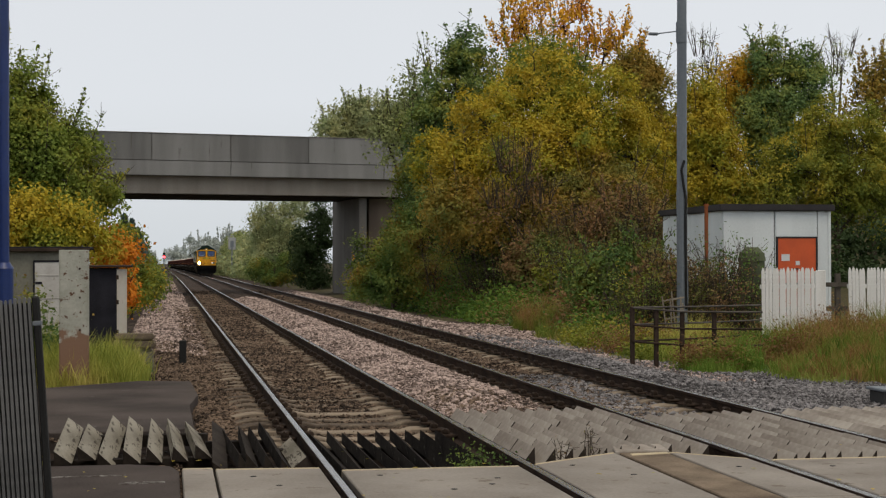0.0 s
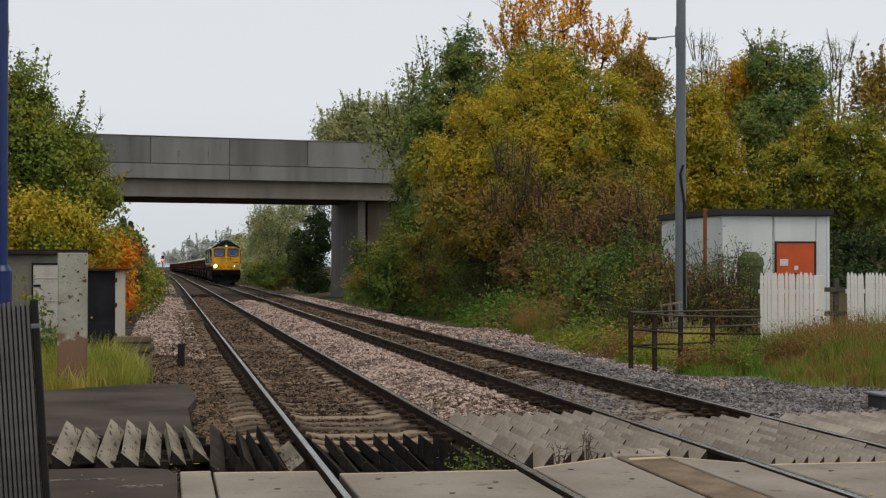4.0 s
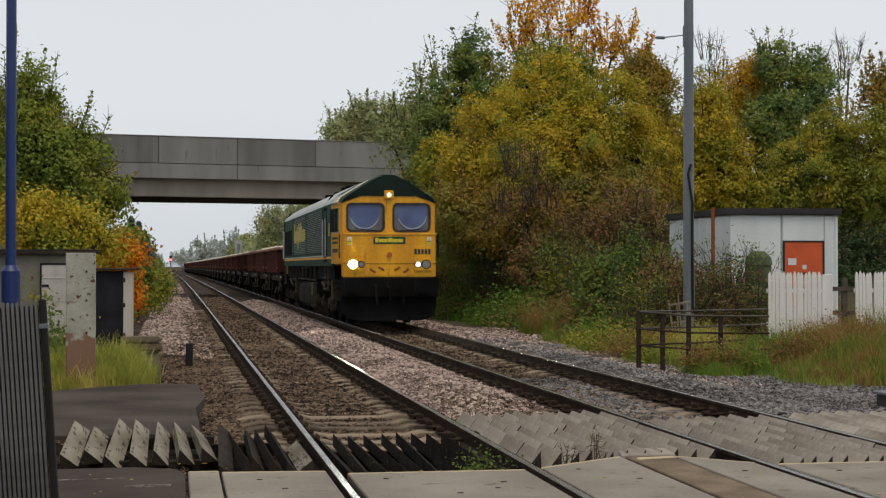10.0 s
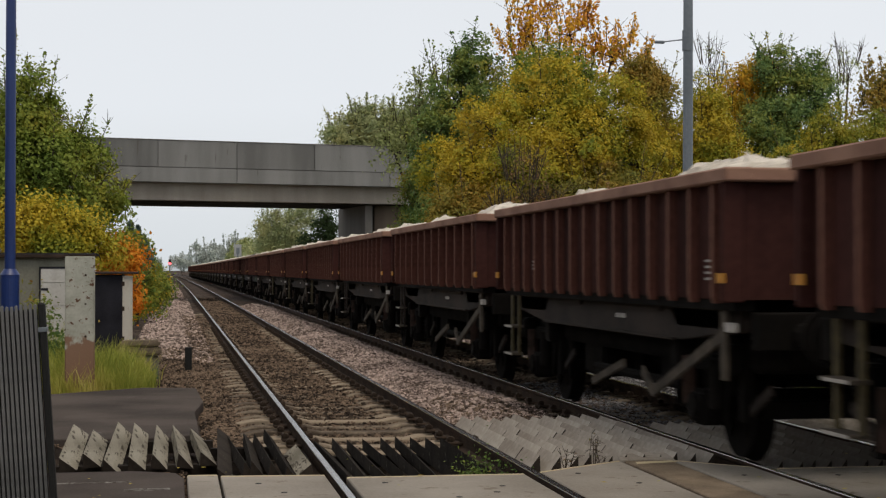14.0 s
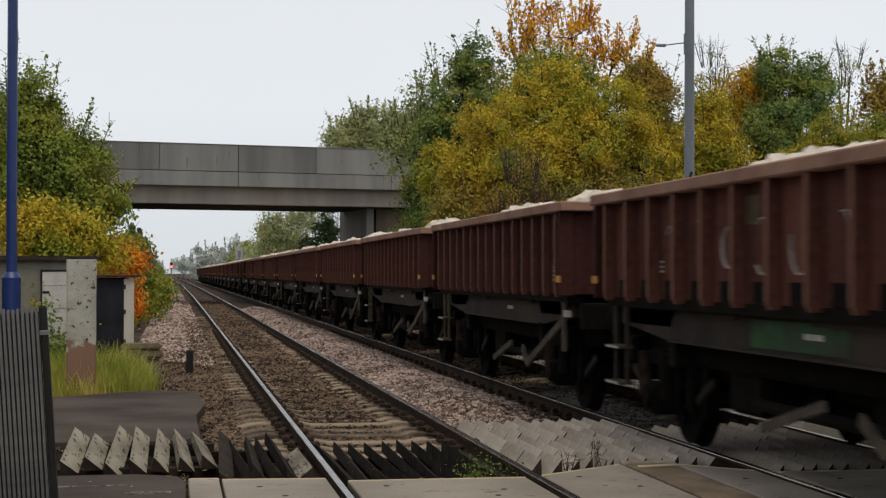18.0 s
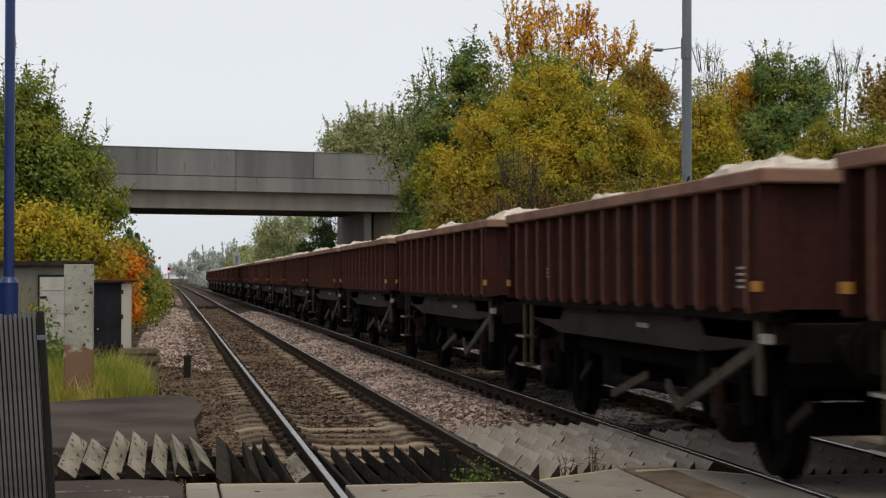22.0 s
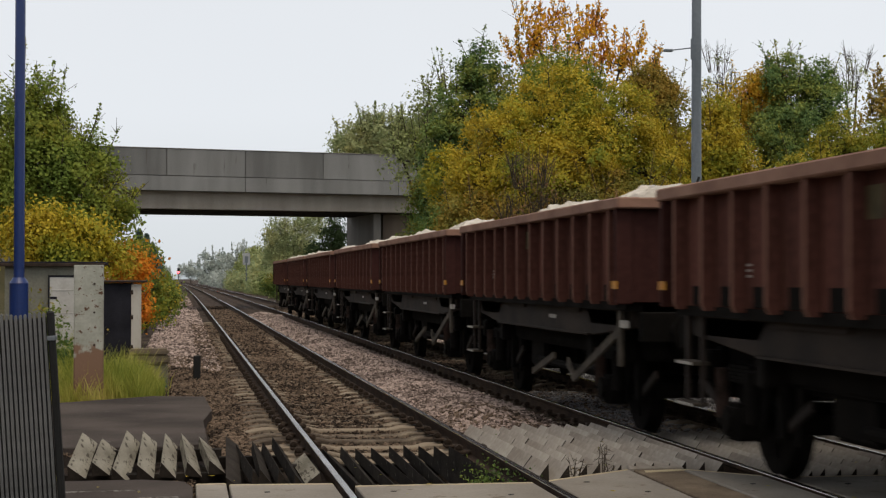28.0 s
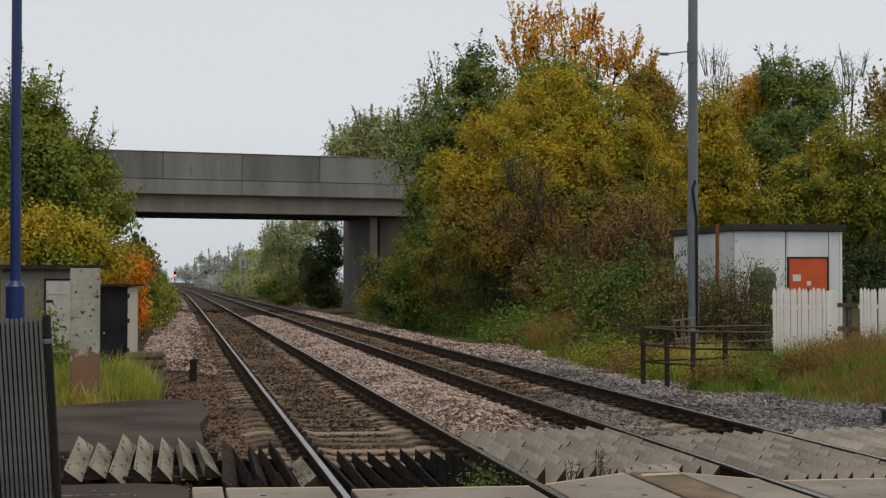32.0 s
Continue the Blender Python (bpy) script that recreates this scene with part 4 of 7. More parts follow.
def timber_fence():
    ob = thing("timber_fence", "grey post and rail fence behind the pickets", "fence")
    grey = surface("grey timber", (0.12, 0.105, 0.088), (0.06, 0.052, 0.044), rough=0.9, grain=30, patch=3, bump=0.3)
    for x in (13.6, 15.2, 16.8):
        part("post", box(x - 0.06, 35.0, -0.3, x + 0.06, 35.1, 1.25, 0.01), grey, ob)
    for z in (0.4, 0.95):
        part("rail", box(13.4, 34.96, z, 17.0, 35.0, z + 0.1), grey, ob)


timber_fence()


def pallet():
    ob = thing("lattice_panel", "pale wooden lattice panel leaning in the brambles", "panel", pose(10.25, 32.2, -0.25, 14, -9, 0))
    wood = surface("bleached wood", (0.40, 0.34, 0.27), (0.26, 0.22, 0.17), rough=0.9)
    for i in range(5):
        part("slat", beam((i * 0.09, 0, 0), (i * 0.09 + (-0.06, 0.02, -0.03, 0.07, 0.01)[i], 0, (1.12, 1.0, 1.2, 1.05, 0.9)[i]), 0.026, 0.018), wood, ob)
    for z in (0.2, 0.6, 1.0):
        part("batten", box(-0.03, 0.02, z, 0.42, 0.035, z + 0.03), wood, ob)


pallet()


def cable_box():
    ob = thing("cable_box", "grey steel cable box on the ballast shoulder", "box", pose(8.86, 19.2, -0.27))
    part("body", box(-0.02, -0.2, 0, 0.5, 0.2, 0.16, 0.01), SOLEBAR_EARLY, ob)
    part("lid", box(-0.06, -0.24, 0.16, 0.55, 0.24, 0.2, 0.01), GALV, ob)


SOLEBAR_EARLY = surface("dark painted steel", (0.06, 0.06, 0.06), (0.035, 0.035, 0.035), rough=0.7)
cable_box()


# ---- left side: cabinets, plate, post, fence ----
PEELING = surface("peeling white paint on rust", (0.50, 0.50, 0.44), (0.33, 0.335, 0.28), rough=0.7, grain=25, patch=3.4, bump=0.2, spots=(0.12, 0.06, 0.034), spot_at=0.585, foot=(0.72, (0.25, 0.150, 0.100)))


def steel_plate():
    ob = thing("steel_post", "broad white steel post with rust at its foot", "post", pose(-1.29, 22.9, -0.15))
    part("plate", box(-0.19, -0.03, -0.1, 0.19, 0.03, 1.86, 0.006), PEELING, ob, "white paint peeling off rusty steel")
    part("flange", box(0.19, -0.03, -0.1, 0.20, 0.16, 1.86), PEELING, ob)
    part("flange", box(-0.20, -0.03, -0.1, -0.19, 0.16, 1.86), PEELING, ob)
    for z in (0.75, 1.2, 1.6):
        part("bolt", rod((0.08, -0.03, z), (0.08, -0.045, z), 0.015, sides=8), OLD_IRON, ob)


steel_plate()


def cabinets():
    white = surface("grubby white cabinet paint", (0.27, 0.265, 0.215), (0.15, 0.145, 0.115), rough=0.7, grain=20, patch=1.5, bump=0.1, streak=True, spots=(0.20, 0.15, 0.10), spot_at=0.66)
    dark = surface("black cabinet paint", (0.030, 0.030, 0.038), (0.014, 0.014, 0.018), rough=0.86, patch=2, bump=0.1)
    ob = thing("lineside_cabinet", "grubby white lineside cabinet with a door", "cabinet", pose(-3.0, 34, -0.25))
    part("body", box(-0.6, 0, 0, 1.05, 1.1, 2.06, 0.01), white, ob)
    part("roof", box(-0.7, -0.1, 2.06, 1.42, 1.2, 2.12, 0.01), dark, ob)
    door = part("door", box(0.30, -0.04, 0.1, 0.80, -0.004, 1.80, 0.008), DOOR_WHITE, ob, "white cabinet door with rusty edges")
    for x0, x1, z0, z1 in ((0.27, 0.30, 0.08, 1.84), (0.80, 0.83, 0.08, 1.84), (0.30, 0.80, 1.80, 1.84)):
        part("door_frame", box(x0, -0.05, z0, x1, 0.0, z1), dark, ob)
    for z in (0.55, 1.05, 1.52):
        part("door_ridge", box(0.32, -0.05, z, 0.78, -0.04, z + 0.025, 0.004), DOOR_WHITE, door)
    part("hinge", box(0.31, -0.05, 1.35, 0.45, -0.04, 1.40), dark, door)
    # Dark panel stands in for the shaded gap next to the door.
    part("side_flap", box(0.835, -0.02, 0.0, 1.03, -0.004, 1.86, 0.004), dark, ob, "dark panel put in for the gap beside the door")
    part("gutter", box(-0.7, -0.14, 2.02, 1.42, -0.10, 2.09, 0.008), OLD_IRON, ob)
    ob = thing("relay_cabinet", "black relay cabinet with a white rusty side door", "cabinet", pose(-1.58, 33, -0.25))
    part("body", box(-0.05, 0, 0, 0.555, 0.8, 1.68, 0.01), dark, ob)
    part("side_door", box(0.56, -0.02, 0.0, 0.76, 0.02, 1.66, 0.006), RUSTED_PALE, ob, "white side door streaked with rust")
    part("roof", slab([(-0.10, 1.69), (0.9, 1.69), (0.9, 1.74), (-0.10, 1.73)], -0.22, 0.86, bevel=0.008), OLD_IRON, ob, "rusty slanting roof sheet")
    for z in (0.35, 0.95, 1.45):
        part("door_hinge", box(0.545, -0.03, z, 0.60, -0.02, z + 0.09, 0.003), OLD_IRON, ob)
    part("lock", rod((0.1, -0.0, 0.75), (0.1, -0.02, 0.75), 0.02, sides=10), surface("brass yellow", (0.6, 0.42, 0.1)), ob)


DOOR_WHITE = surface("chalky white door paint", (0.60, 0.59, 0.56), (0.45, 0.43, 0.40), rough=0.6, grain=20, patch=3, bump=0.1, spots=(0.35, 0.24, 0.15), spot_at=0.70)
RUSTED_PALE = surface("white paint streaked with rust", (0.55, 0.52, 0.46), (0.42, 0.35, 0.28), rough=0.75, grain=20, patch=2.5, bump=0.2, streak=True, spots=(0.30, 0.16, 0.08), spot_at=0.64)
cabinets()


LID_STONE = surface("brown mossy concrete", (0.24, 0.19, 0.14), (0.11, 0.088, 0.066), rough=0.95, grain=30, patch=3, bump=0.4)


def trough_box():
    ob = thing("cable_trough", "broken concrete cable trough with a loose lid", "trough", pose(-0.56, 27, -0.25))
    part("block", box(-0.22, -0.15, -0.05, 0.32, 0.15, 0.36, 0.02), CONCRETE, ob)
    part("lid", box(-0.34, -0.24, 0.38, 0.36, 0.2, 0.50, 0.03), LID_STONE, ob)
    part("lid", box(-0.30, -0.22, 0.51, 0.34, 0.18, 0.62, 0.03), LID_STONE, ob)
    ob = thing("green_crate", "small green plastic crate on the stones", "crate", pose(-0.34, 26.2, -0.22))
    green = surface("green plastic", (0.03, 0.11, 0.075), (0.02, 0.07, 0.05), rough=0.5)
    for i in range(6):
        part("bar", box(-0.1 + i * 0.035, -0.02, 0, -0.085 + i * 0.035, 0.02, 0.17), green, ob)
    part("base", box(-0.11, -0.03, 0, 0.11, 0.1, 0.03), green, ob)
    ob = thing("stub_post", "short black timber marker post", "post", pose(0.245, 27.8, -0.25))
    part("stub", box(-0.06, -0.06, -0.1, 0.06, 0.06, 0.46, 0.012), BLACKISH, ob)


trough_box()


def blue_column():
    blue = surface("dark blue gloss paint", (0.012, 0.035, 0.16), (0.008, 0.024, 0.11), rough=0.35, patch=1.5, bump=0.02)
    ob = thing("lamp_column", "dark blue painted lamp column with a collar", "lamp post", pose(-1.365, 14, 0))
    part("base_tube", rod((0, 0, -0.3), (0, 0, 1.48), 0.078, sides=24), blue, ob)
    part("collar", rod((0, 0, 1.48), (0, 0, 1.53), 0.082, 0.05, sides=24), blue, ob)
    part("shaft", rod((0, 0, 1.53), (0, 0, 6.2), 0.045, 0.04, sides=24), blue, ob)


blue_column()


def corrugated_fence():
    grey = surface("dark grey coated steel", (0.17, 0.17, 0.168), (0.085, 0.087, 0.088), rough=0.55, patch=2, bump=0.05)
    ob = thing("metal_fence", "dark grey ribbed metal fence panel, leaning", "fence", pose(-0.497, 8.5, -0.31, 0, -3.7, 0))
    me = mesh_of(prism([(-0.0075, 0.0), (0.0075, 0.0), (0.0075, 1.66), (0.0, 1.667), (-0.0075, 1.66)], -0.012, 0.012), "bar", grey)
    for i in range(66):
        shared("bar", me, ob, Matrix.Translation((-0.10 - i * 0.0235, 0.0, 0.006 * math.sin(i * 0.9))))
    part("backing_sheet", box(-1.7, 0.014, 0.0, -0.09, 0.022, 1.64), BLACKISH, ob)
    part("end_post", box(-0.085, -0.03, -0.1, -0.05, 0.05, 1.67, 0.008), BLACKISH, ob)
    part("clamp", box(-0.09, -0.034, 1.52, -0.045, 0.055, 1.545, 0.003), GALV, ob)


corrugated_fence()


def signals():
    black = BLACKISH
    ob = thing("railway_signal", "distant colour light signal showing red", "signal", pose(-2.0, 250, -0.2))
    ob.location.x = -0.64
    part("mast", rod((0, 0, 0), (0, 0, 2.4), 0.08, sides=8), GALV, ob)
    head = part("head", box(-0.19, -0.1, 2.45, 0.19, 0.15, 3.35, 0.03), black, ob)
    part("lens", rod((0, -0.1, 2.72), (0, -0.13, 2.72), 0.17, sides=16), surface("red lamp", (0.8, 0.02, 0.02), (0.8, 0.02, 0.02), bump=0.0, glow=(1.0, 0.05, 0.06, 9.0)), head, "glowing red lens")
    part("hood", box(-0.2, -0.4, 2.92, 0.2, -0.1, 2.96), black, head)
    ob = thing("railway_signal", "signal seen from behind on a thin mast", "signal", pose(7.75, 200, -0.2))
    part("mast", rod((0, 0, 0), (0, 0, 4.0), 0.09, sides=8), GALV, ob)
    part("backboard", box(-0.45, -0.05, 3.4, 0.45, 0.05, 4.9, 0.03), surface("pale signal back", (0.4, 0.41, 0.42)), ob)
    part("cage", box(-0.2, -0.09, 3.7, 0.2, -0.055, 4.5), GALV, ob)
    ob = thing("lineside_cabinet", "pale lineside cabinet near the far signal", "cabinet", pose(8.4, 195, -0.2))
    part("body", box(-0.5, 0, 0, 0.5, 0.6, 1.5, 0.02), surface("pale signal back", (0.4, 0.41, 0.42)), ob)


signals()


# ---- crossing surface ----
PANEL = surface("pale crossing concrete", (0.315, 0.285, 0.25), (0.205, 0.182, 0.156), rough=0.8, grain=45, patch=1.3, bump=0.08, spots=(0.17, 0.14, 0.11), spot_at=0.60)
CREAM = surface("cream edge strip", (0.55, 0.46, 0.30), (0.42, 0.35, 0.24), rough=0.7, grain=40, patch=5, bump=0.1)
INFILL = surface("brown worn infill", (0.26, 0.205, 0.15), (0.12, 0.092, 0.068), rough=0.95, grain=50, patch=2.5, bump=0.4)


def plate(points, z0, z1):
    """A slab with an outline in x, y."""
    bm = bmesh.new()
    a = [bm.verts.new((x, y, z0)) for x, y in points]
    b = [bm.verts.new((x, y, z1)) for x, y in points]
    bm.faces.new(a[::-1])
    bm.faces.new(b)
    for i in range(len(a)):
        j = (i + 1) % len(a)
        bm.faces.new((a[i], a[j], b[j], b[i]))
    bmesh.ops.recalc_face_normals(bm, faces=bm.faces[:])
    bmesh.ops.bevel(bm, geom=[e for e in bm.edges if e.verts[0].co.z > z1 - 1e-4 and e.verts[1].co.z > z1 - 1e-4], offset=0.008, segments=1, affect="EDGES")
    return bm


def crossing():
    ob = thing("level_crossing", "concrete level crossing deck between worn panels", "road", kind="structure")
    cols = [(0.10, 0.325, 12.15, 12.15), (0.345, 1.115, 12.08, 12.02), (1.26, 2.60, 11.86, 11.86), (2.74, 3.53, 11.95, 12.55), (3.97, 4.45, 12.50, 11.98), (4.60, 5.94, 11.88, 11.88), (6.08, 7.6, 11.95, 11.95)]
    for x0, x1, ya, yb in cols:
        for y0, y1 in ((9.96, None), (8.0, 9.93), (5.4, 7.97)):
            if y1 is None:
                pts = [(x0, y0), (x1, y0), (x1, yb - 0.05), (x0, ya - 0.05)]
                edge = [(x0, ya - 0.045), (x1, yb - 0.045), (x1, yb), (x0, ya)]
                part("edge_strip", plate(edge, -0.2, -0.004), CREAM, ob, "cream edge strip")
            else:
                pts = [(x0, y0), (x1, y0), (x1, y1), (x0, y1)]
            part("panel", plate(pts, -0.2, -0.006), PANEL, ob)
            part("panel_end", plate([(x0, y0 - 0.024), (x1, y0 - 0.024), (x1, y0 - 0.002), (x0, y0 - 0.002)], -0.2, -0.012), CREAM, ob)
    part("infill", plate([(3.565, 5.4), (3.935, 5.4), (3.935, 12.5), (3.565, 12.5)], -0.2, -0.004), INFILL, ob, "worn brown infill strip")
    part("nosing", plate([(3.53, 12.5), (3.98, 12.5), (4.04, 12.95), (3.62, 12.95)], -0.2, 0.008), TIMBER, ob, "dark timber nosing")
    for x, y in ((0.6, 11.6), (0.75, 11.1), (1.5, 11.5), (2.3, 11.2), (2.2, 10.9), (3.0, 11.8), (3.3, 11.2), (4.2, 11.5), (4.9, 11.4), (5.2, 11.0), (5.5, 11.5), (6.4, 11.4), (6.9, 11.0), (1.9, 10.7)):
        part("lifting_socket", rod((x, y, -0.01), (x, y, -0.003), 0.022, sides=10), BLACKISH, ob)
    footway = tagged(new("pavement", mesh_of(plate([(-3.5, -8), (-3.5, 12.6), (-0.3, 12.68), (0.02, 12.5), (0.08, 12.2), (0.08, 5.0), (9, 5.0), (9, -8)], -0.22, -0.03), "pavement", ASPHALT)), "worn dark asphalt footway", "pavement", kind="structure")
    tagged(new("pavement_patch", mesh_of(plate([(-1.75, 15.75), (-0.1, 15.72), (0.25, 16.0), (0.24, 18.6), (0.36, 20.0), (0.30, 22.3), (-0.4, 22.5), (-1.75, 21.3)], -0.36, -0.09), "pavement_patch", ASPHALT)), "old dark asphalt patch beside the track", "pavement", kind="structure")
    # painted white scuffs on the footway
    part("paint_scuff", plate([(3.60, 12.28), (3.94, 12.36), (3.95, 12.46), (3.62, 12.40)], -0.02, 0.0005), CREAM, bpy.data.objects["level_crossing"], "worn cream paint")
    for x0, y0, x1, y1 in ((-1.1, 11.95, -0.3, 12.02), (-0.35, 11.5, -0.02, 11.62)):
        part("scuff", plate([(x0, y0), (x1, y0 + 0.05), (x1, y1 + 0.02), (x0, y1)], -0.06, -0.026), SCUFF, footway)


SCUFF = surface("worn white line", (0.27, 0.26, 0.245), (0.075, 0.066, 0.06), rough=0.9, grain=40, patch=7, bump=0.1, spots=(0.06, 0.05, 0.044), spot_at=0.5)
TIMBER = surface("grey weathered timber", (0.47, 0.43, 0.38), (0.25, 0.218, 0.187), rough=0.9, grain=14, patch=2.0, bump=0.25, spots=(0.12, 0.098, 0.078), spot_at=0.66, per_object=0.26, along=(1.0, 0.2, 1.0))
DARK_TIMBER = surface("dark creosoted timber", (0.046, 0.038, 0.032), (0.016, 0.0135, 0.012), rough=0.9, grain=26, patch=2.5, bump=0.5, spots=(0.18, 0.165, 0.14), spot_at=0.64, per_object=0.3)
MOSSY = surface("lichened pale timber", (0.35, 0.325, 0.27), (0.165, 0.15, 0.12), rough=0.95, grain=40, patch=5.0, bump=0.4, spots=(0.085, 0.075, 0.06), spot_at=0.54, per_object=0.3, along=(1.0, 0.16, 1.0))
END_CAP = surface("dark timber end cap", (0.05, 0.04, 0.033), (0.02, 0.016, 0.013), rough=0.95, grain=40, patch=4, bump=0.3)
crossing()


# ---- trespass guards: rows of triangular timbers along the line ----
def guards(label, x0, count, pitch, width, height, y0, y1, z, material, mirror, seed, tumble=0.0, fan=0.0, splits=()):
    rng = np.random.default_rng(seed)
    ob = thing("trespass_guard", label, "guard", group="trespass guards")
    for i in range(count):
        x = x0 + i * pitch
        cuts = [y0 + rng.normal() * 0.05] + [s + rng.normal() * 0.12 for s in splits] + [y1 + rng.normal() * 0.07]
        for a, b in zip(cuts, cuts[1:]):
            outline = [(0, 0), (width, 0), (width * 0.95, height)] if not mirror else [(0, 0), (width, 0), (width * 0.03, height)]
            bm = prism(outline, -(b - a) / 2 + 0.006, (b - a) / 2 - 0.006)
            m = Matrix.Translation((x, (a + b) / 2, z + rng.normal() * (0.002 + 0.002 * tumble))) @ pose(0, 0, 0, rng.normal() * tumble * 0.25, rng.normal() * tumble, rng.normal() * tumble * 0.22 + fan * i)
            tim = shared("timber", mesh_of(bm, "timber", material), ob, m)
            # A dark cap on the near end of each timber.
            part("end_grain", prism(outline, -(b - a) / 2 - 0.002, -(b - a) / 2 + 0.005), END_CAP, tim)
    for y in (y0 + 0.35, y1 - 0.35):
        part("bearer", box(x0 - 0.05, y - 0.06, z - 0.12, x0 + count * pitch, y + 0.06, z - 0.012), DARK_TIMBER, ob)


guards("lichened grey timbers of a trespass guard beside the footway", -0.90, 7, 0.180, 0.135, 0.115, 12.98, 15.5, -0.05, MOSSY, True, 41, tumble=3.6)
guards("loose lichened timber lying against the rail", 0.95, 1, 0.1, 0.12, 0.08, 12.45, 14.3, -0.07, MOSSY, False, 47, tumble=3.0)
guards("dark loose timbers of a trespass guard against the rail", 0.38, 5, 0.112, 0.10, 0.11, 12.3, 15.0, -0.07, DARK_TIMBER, True, 42, tumble=6.0)
guards("dark timbers of a trespass guard between the rails", 1.27, 9, 0.142, 0.12, 0.105, 11.98, 14.6, -0.115, DARK_TIMBER, True, 43, tumble=2.0)
guards("grey triangular timbers of a trespass guard between the tracks", 2.80, 11, 0.142, 0.118, 0.15, 12.62, 16.2, -0.118, TIMBER, False, 44, tumble=0.5, splits=(13.3, 14.0, 14.7, 15.4))
guards("grey triangular timbers of a trespass guard within the far track", 4.64, 9, 0.142, 0.112, 0.14, 12.15, 15.6, -0.13, TIMBER, False, 45, tumble=0.5, splits=(12.8, 13.5, 14.3, 15.0))
guards("grey timbers of a trespass guard beyond the far rail", 6.14, 8, 0.165, 0.16, 0.12, 12.2, 15.8, -0.10, TIMBER, False, 46, tumble=1.0, splits=(14.0,))


# ---- sleepers and rail chairs ----
SLEEPER = surface("brown-grey concrete sleeper", (0.29, 0.235, 0.175), (0.09, 0.07, 0.054), rough=0.95, grain=30, patch=3, bump=0.4, per_object=0.5)


def sleepers():
    crest = [(-1.25, -0.045), (-1.12, -0.012), (-1.0, 0.0), (-0.52, 0.0), (-0.40, -0.028), (0.40, -0.028), (0.52, 0.0), (1.0, 0.0), (1.12, -0.012), (1.25, -0.045)]
    body = mesh_of(prism([(-1.25, -0.2)] + crest + [(1.25, -0.2)], -0.125, 0.125, bevel=0.012), "bed", SLEEPER)
    bm = box(-0.15, -0.09, 0.0, 0.15, 0.09, 0.028, 0.008)
    for s in (-1, 1):
        box(s * 0.115 - 0.035, -0.05, 0.02, s * 0.115 + 0.035, 0.05, 0.075, 0.012, bm)
        rod((s * 0.125, -0.06, 0.06), (s * 0.125, 0.06, 0.06), 0.022, sides=6, bm=bm)
    chair = mesh_of(bm, "rail_chair", surface("rusty rail fastening", (0.085, 0.060, 0.045), (0.030, 0.022, 0.017), rough=0.9, grain=50, patch=6, bump=0.3))
    for c, first, last in ((TRACK_1, 14.95, 64), (TRACK_2, 15.9, 64)):
        y = first
        while y < last:
            ob = thing("sleeper", "weathered concrete sleeper bedded in brown stones", "sleeper", pose(c + bend(y), y, -0.178 - 0.032 * min(1.0, max(0.0, (y - 17.0) / 4)) + random.uniform(0.010, 0.036), 0, 0, random.uniform(-0.5, 0.5)), group="track sleepers")
            shared("bed", body, ob)
            if y < 46:
                for s in (-1, 1):
                    shared("rail_chair", chair, ob, Matrix.Translation((s * HALF_GAUGE, 0, 0.03)))
            y += 0.65


sleepers()


# ---- loose stone, weeds and grass ----
def stones(name, label, area, count, size, material, seed, rise=0.0):
    """area: rows of (x0, x1, y0, y1, share). Each stone is a jittered eight-sided lump resting on the ground."""
    rng = np.random.default_rng(seed)
    pts = []
    for x0, x1, y0, y1, share in area:
        k = int(count * share)
        y = y0 * (y1 / y0) ** rng.random(k)
        x = x0 + (x1 - x0) * rng.random(k)
        pts.append(np.stack([x + np.where(y > 60, -0.36 * ((y - 60) / 150) ** 2, 0), y], -1))
    p = np.concatenate(pts)
    if name == "brown_ballast":   # fewer stones lie on the sleepers
        on = (np.abs((p[:, 1] - np.where(p[:, 0] < 3.6, 14.95, 15.9) + 0.325) % 0.65 - 0.325) < 0.14) & (p[:, 1] < 40) & (np.abs(np.abs(p[:, 0] - np.where(p[:, 0] < 3.6, TRACK_1, TRACK_2)) - 0.78) < 0.42)
        p = p[~(on & (rng.random(len(p)) < np.where(p[:, 1] < 30, 0.86, 0.5)))]
    k = len(p)
    z = ground_height(p[:, 0], p[:, 1]) + rng.random(k) * 0.03 + rise
    octa = np.array([(1, 0, 0), (-1, 0, 0), (0, 1, 0), (0, -1, 0), (0, 0, 1), (0, 0, -1)], float)
    tri = np.array([(0, 2, 4), (2, 1, 4), (1, 3, 4), (3, 0, 4), (2, 0, 5), (1, 2, 5), (3, 1, 5), (0, 3, 5)])
    v = octa[None] * (0.65 + 0.7 * rng.random((k, 6, 1))) + rng.normal(size=(k, 6, 3)) * 0.16
    q = np.linalg.qr(rng.normal(size=(k, 3, 3)))[0]
    s = size * (0.55 + 0.9 * rng.random(k))[:, None, None] * (0.8 + 0.5 * rng.random((k, 1, 3)))
    far = 1 + np.clip((p[:, 1] - 25) / 50, 0, 1.2)
    v = np.einsum("kij,klj->kli", q, v * s * far[:, None, None])
    v[:, :, 2] *= 0.75
    v += np.concatenate([p, z[:, None]], 1)[:, None, :]
    faces = (tri[None] + (np.arange(k) * 6)[:, None, None]).reshape(-1, 3)
    tagged(new(name, mesh_from(name, v.reshape(-1, 3), faces, material)), label, "stones", kind="stuff")


PINK = surface("pink-grey ballast stone", (0.54, 0.425, 0.375), (0.12, 0.09, 0.077), rough=0.95, grain=30, patch=0.8, bump=0.3, island=0.75)
BROWN = surface("brown dirty ballast stone", (0.20, 0.145, 0.105), (0.030, 0.022, 0.017), rough=0.95, grain=30, patch=0.8, bump=0.3, island=0.75)
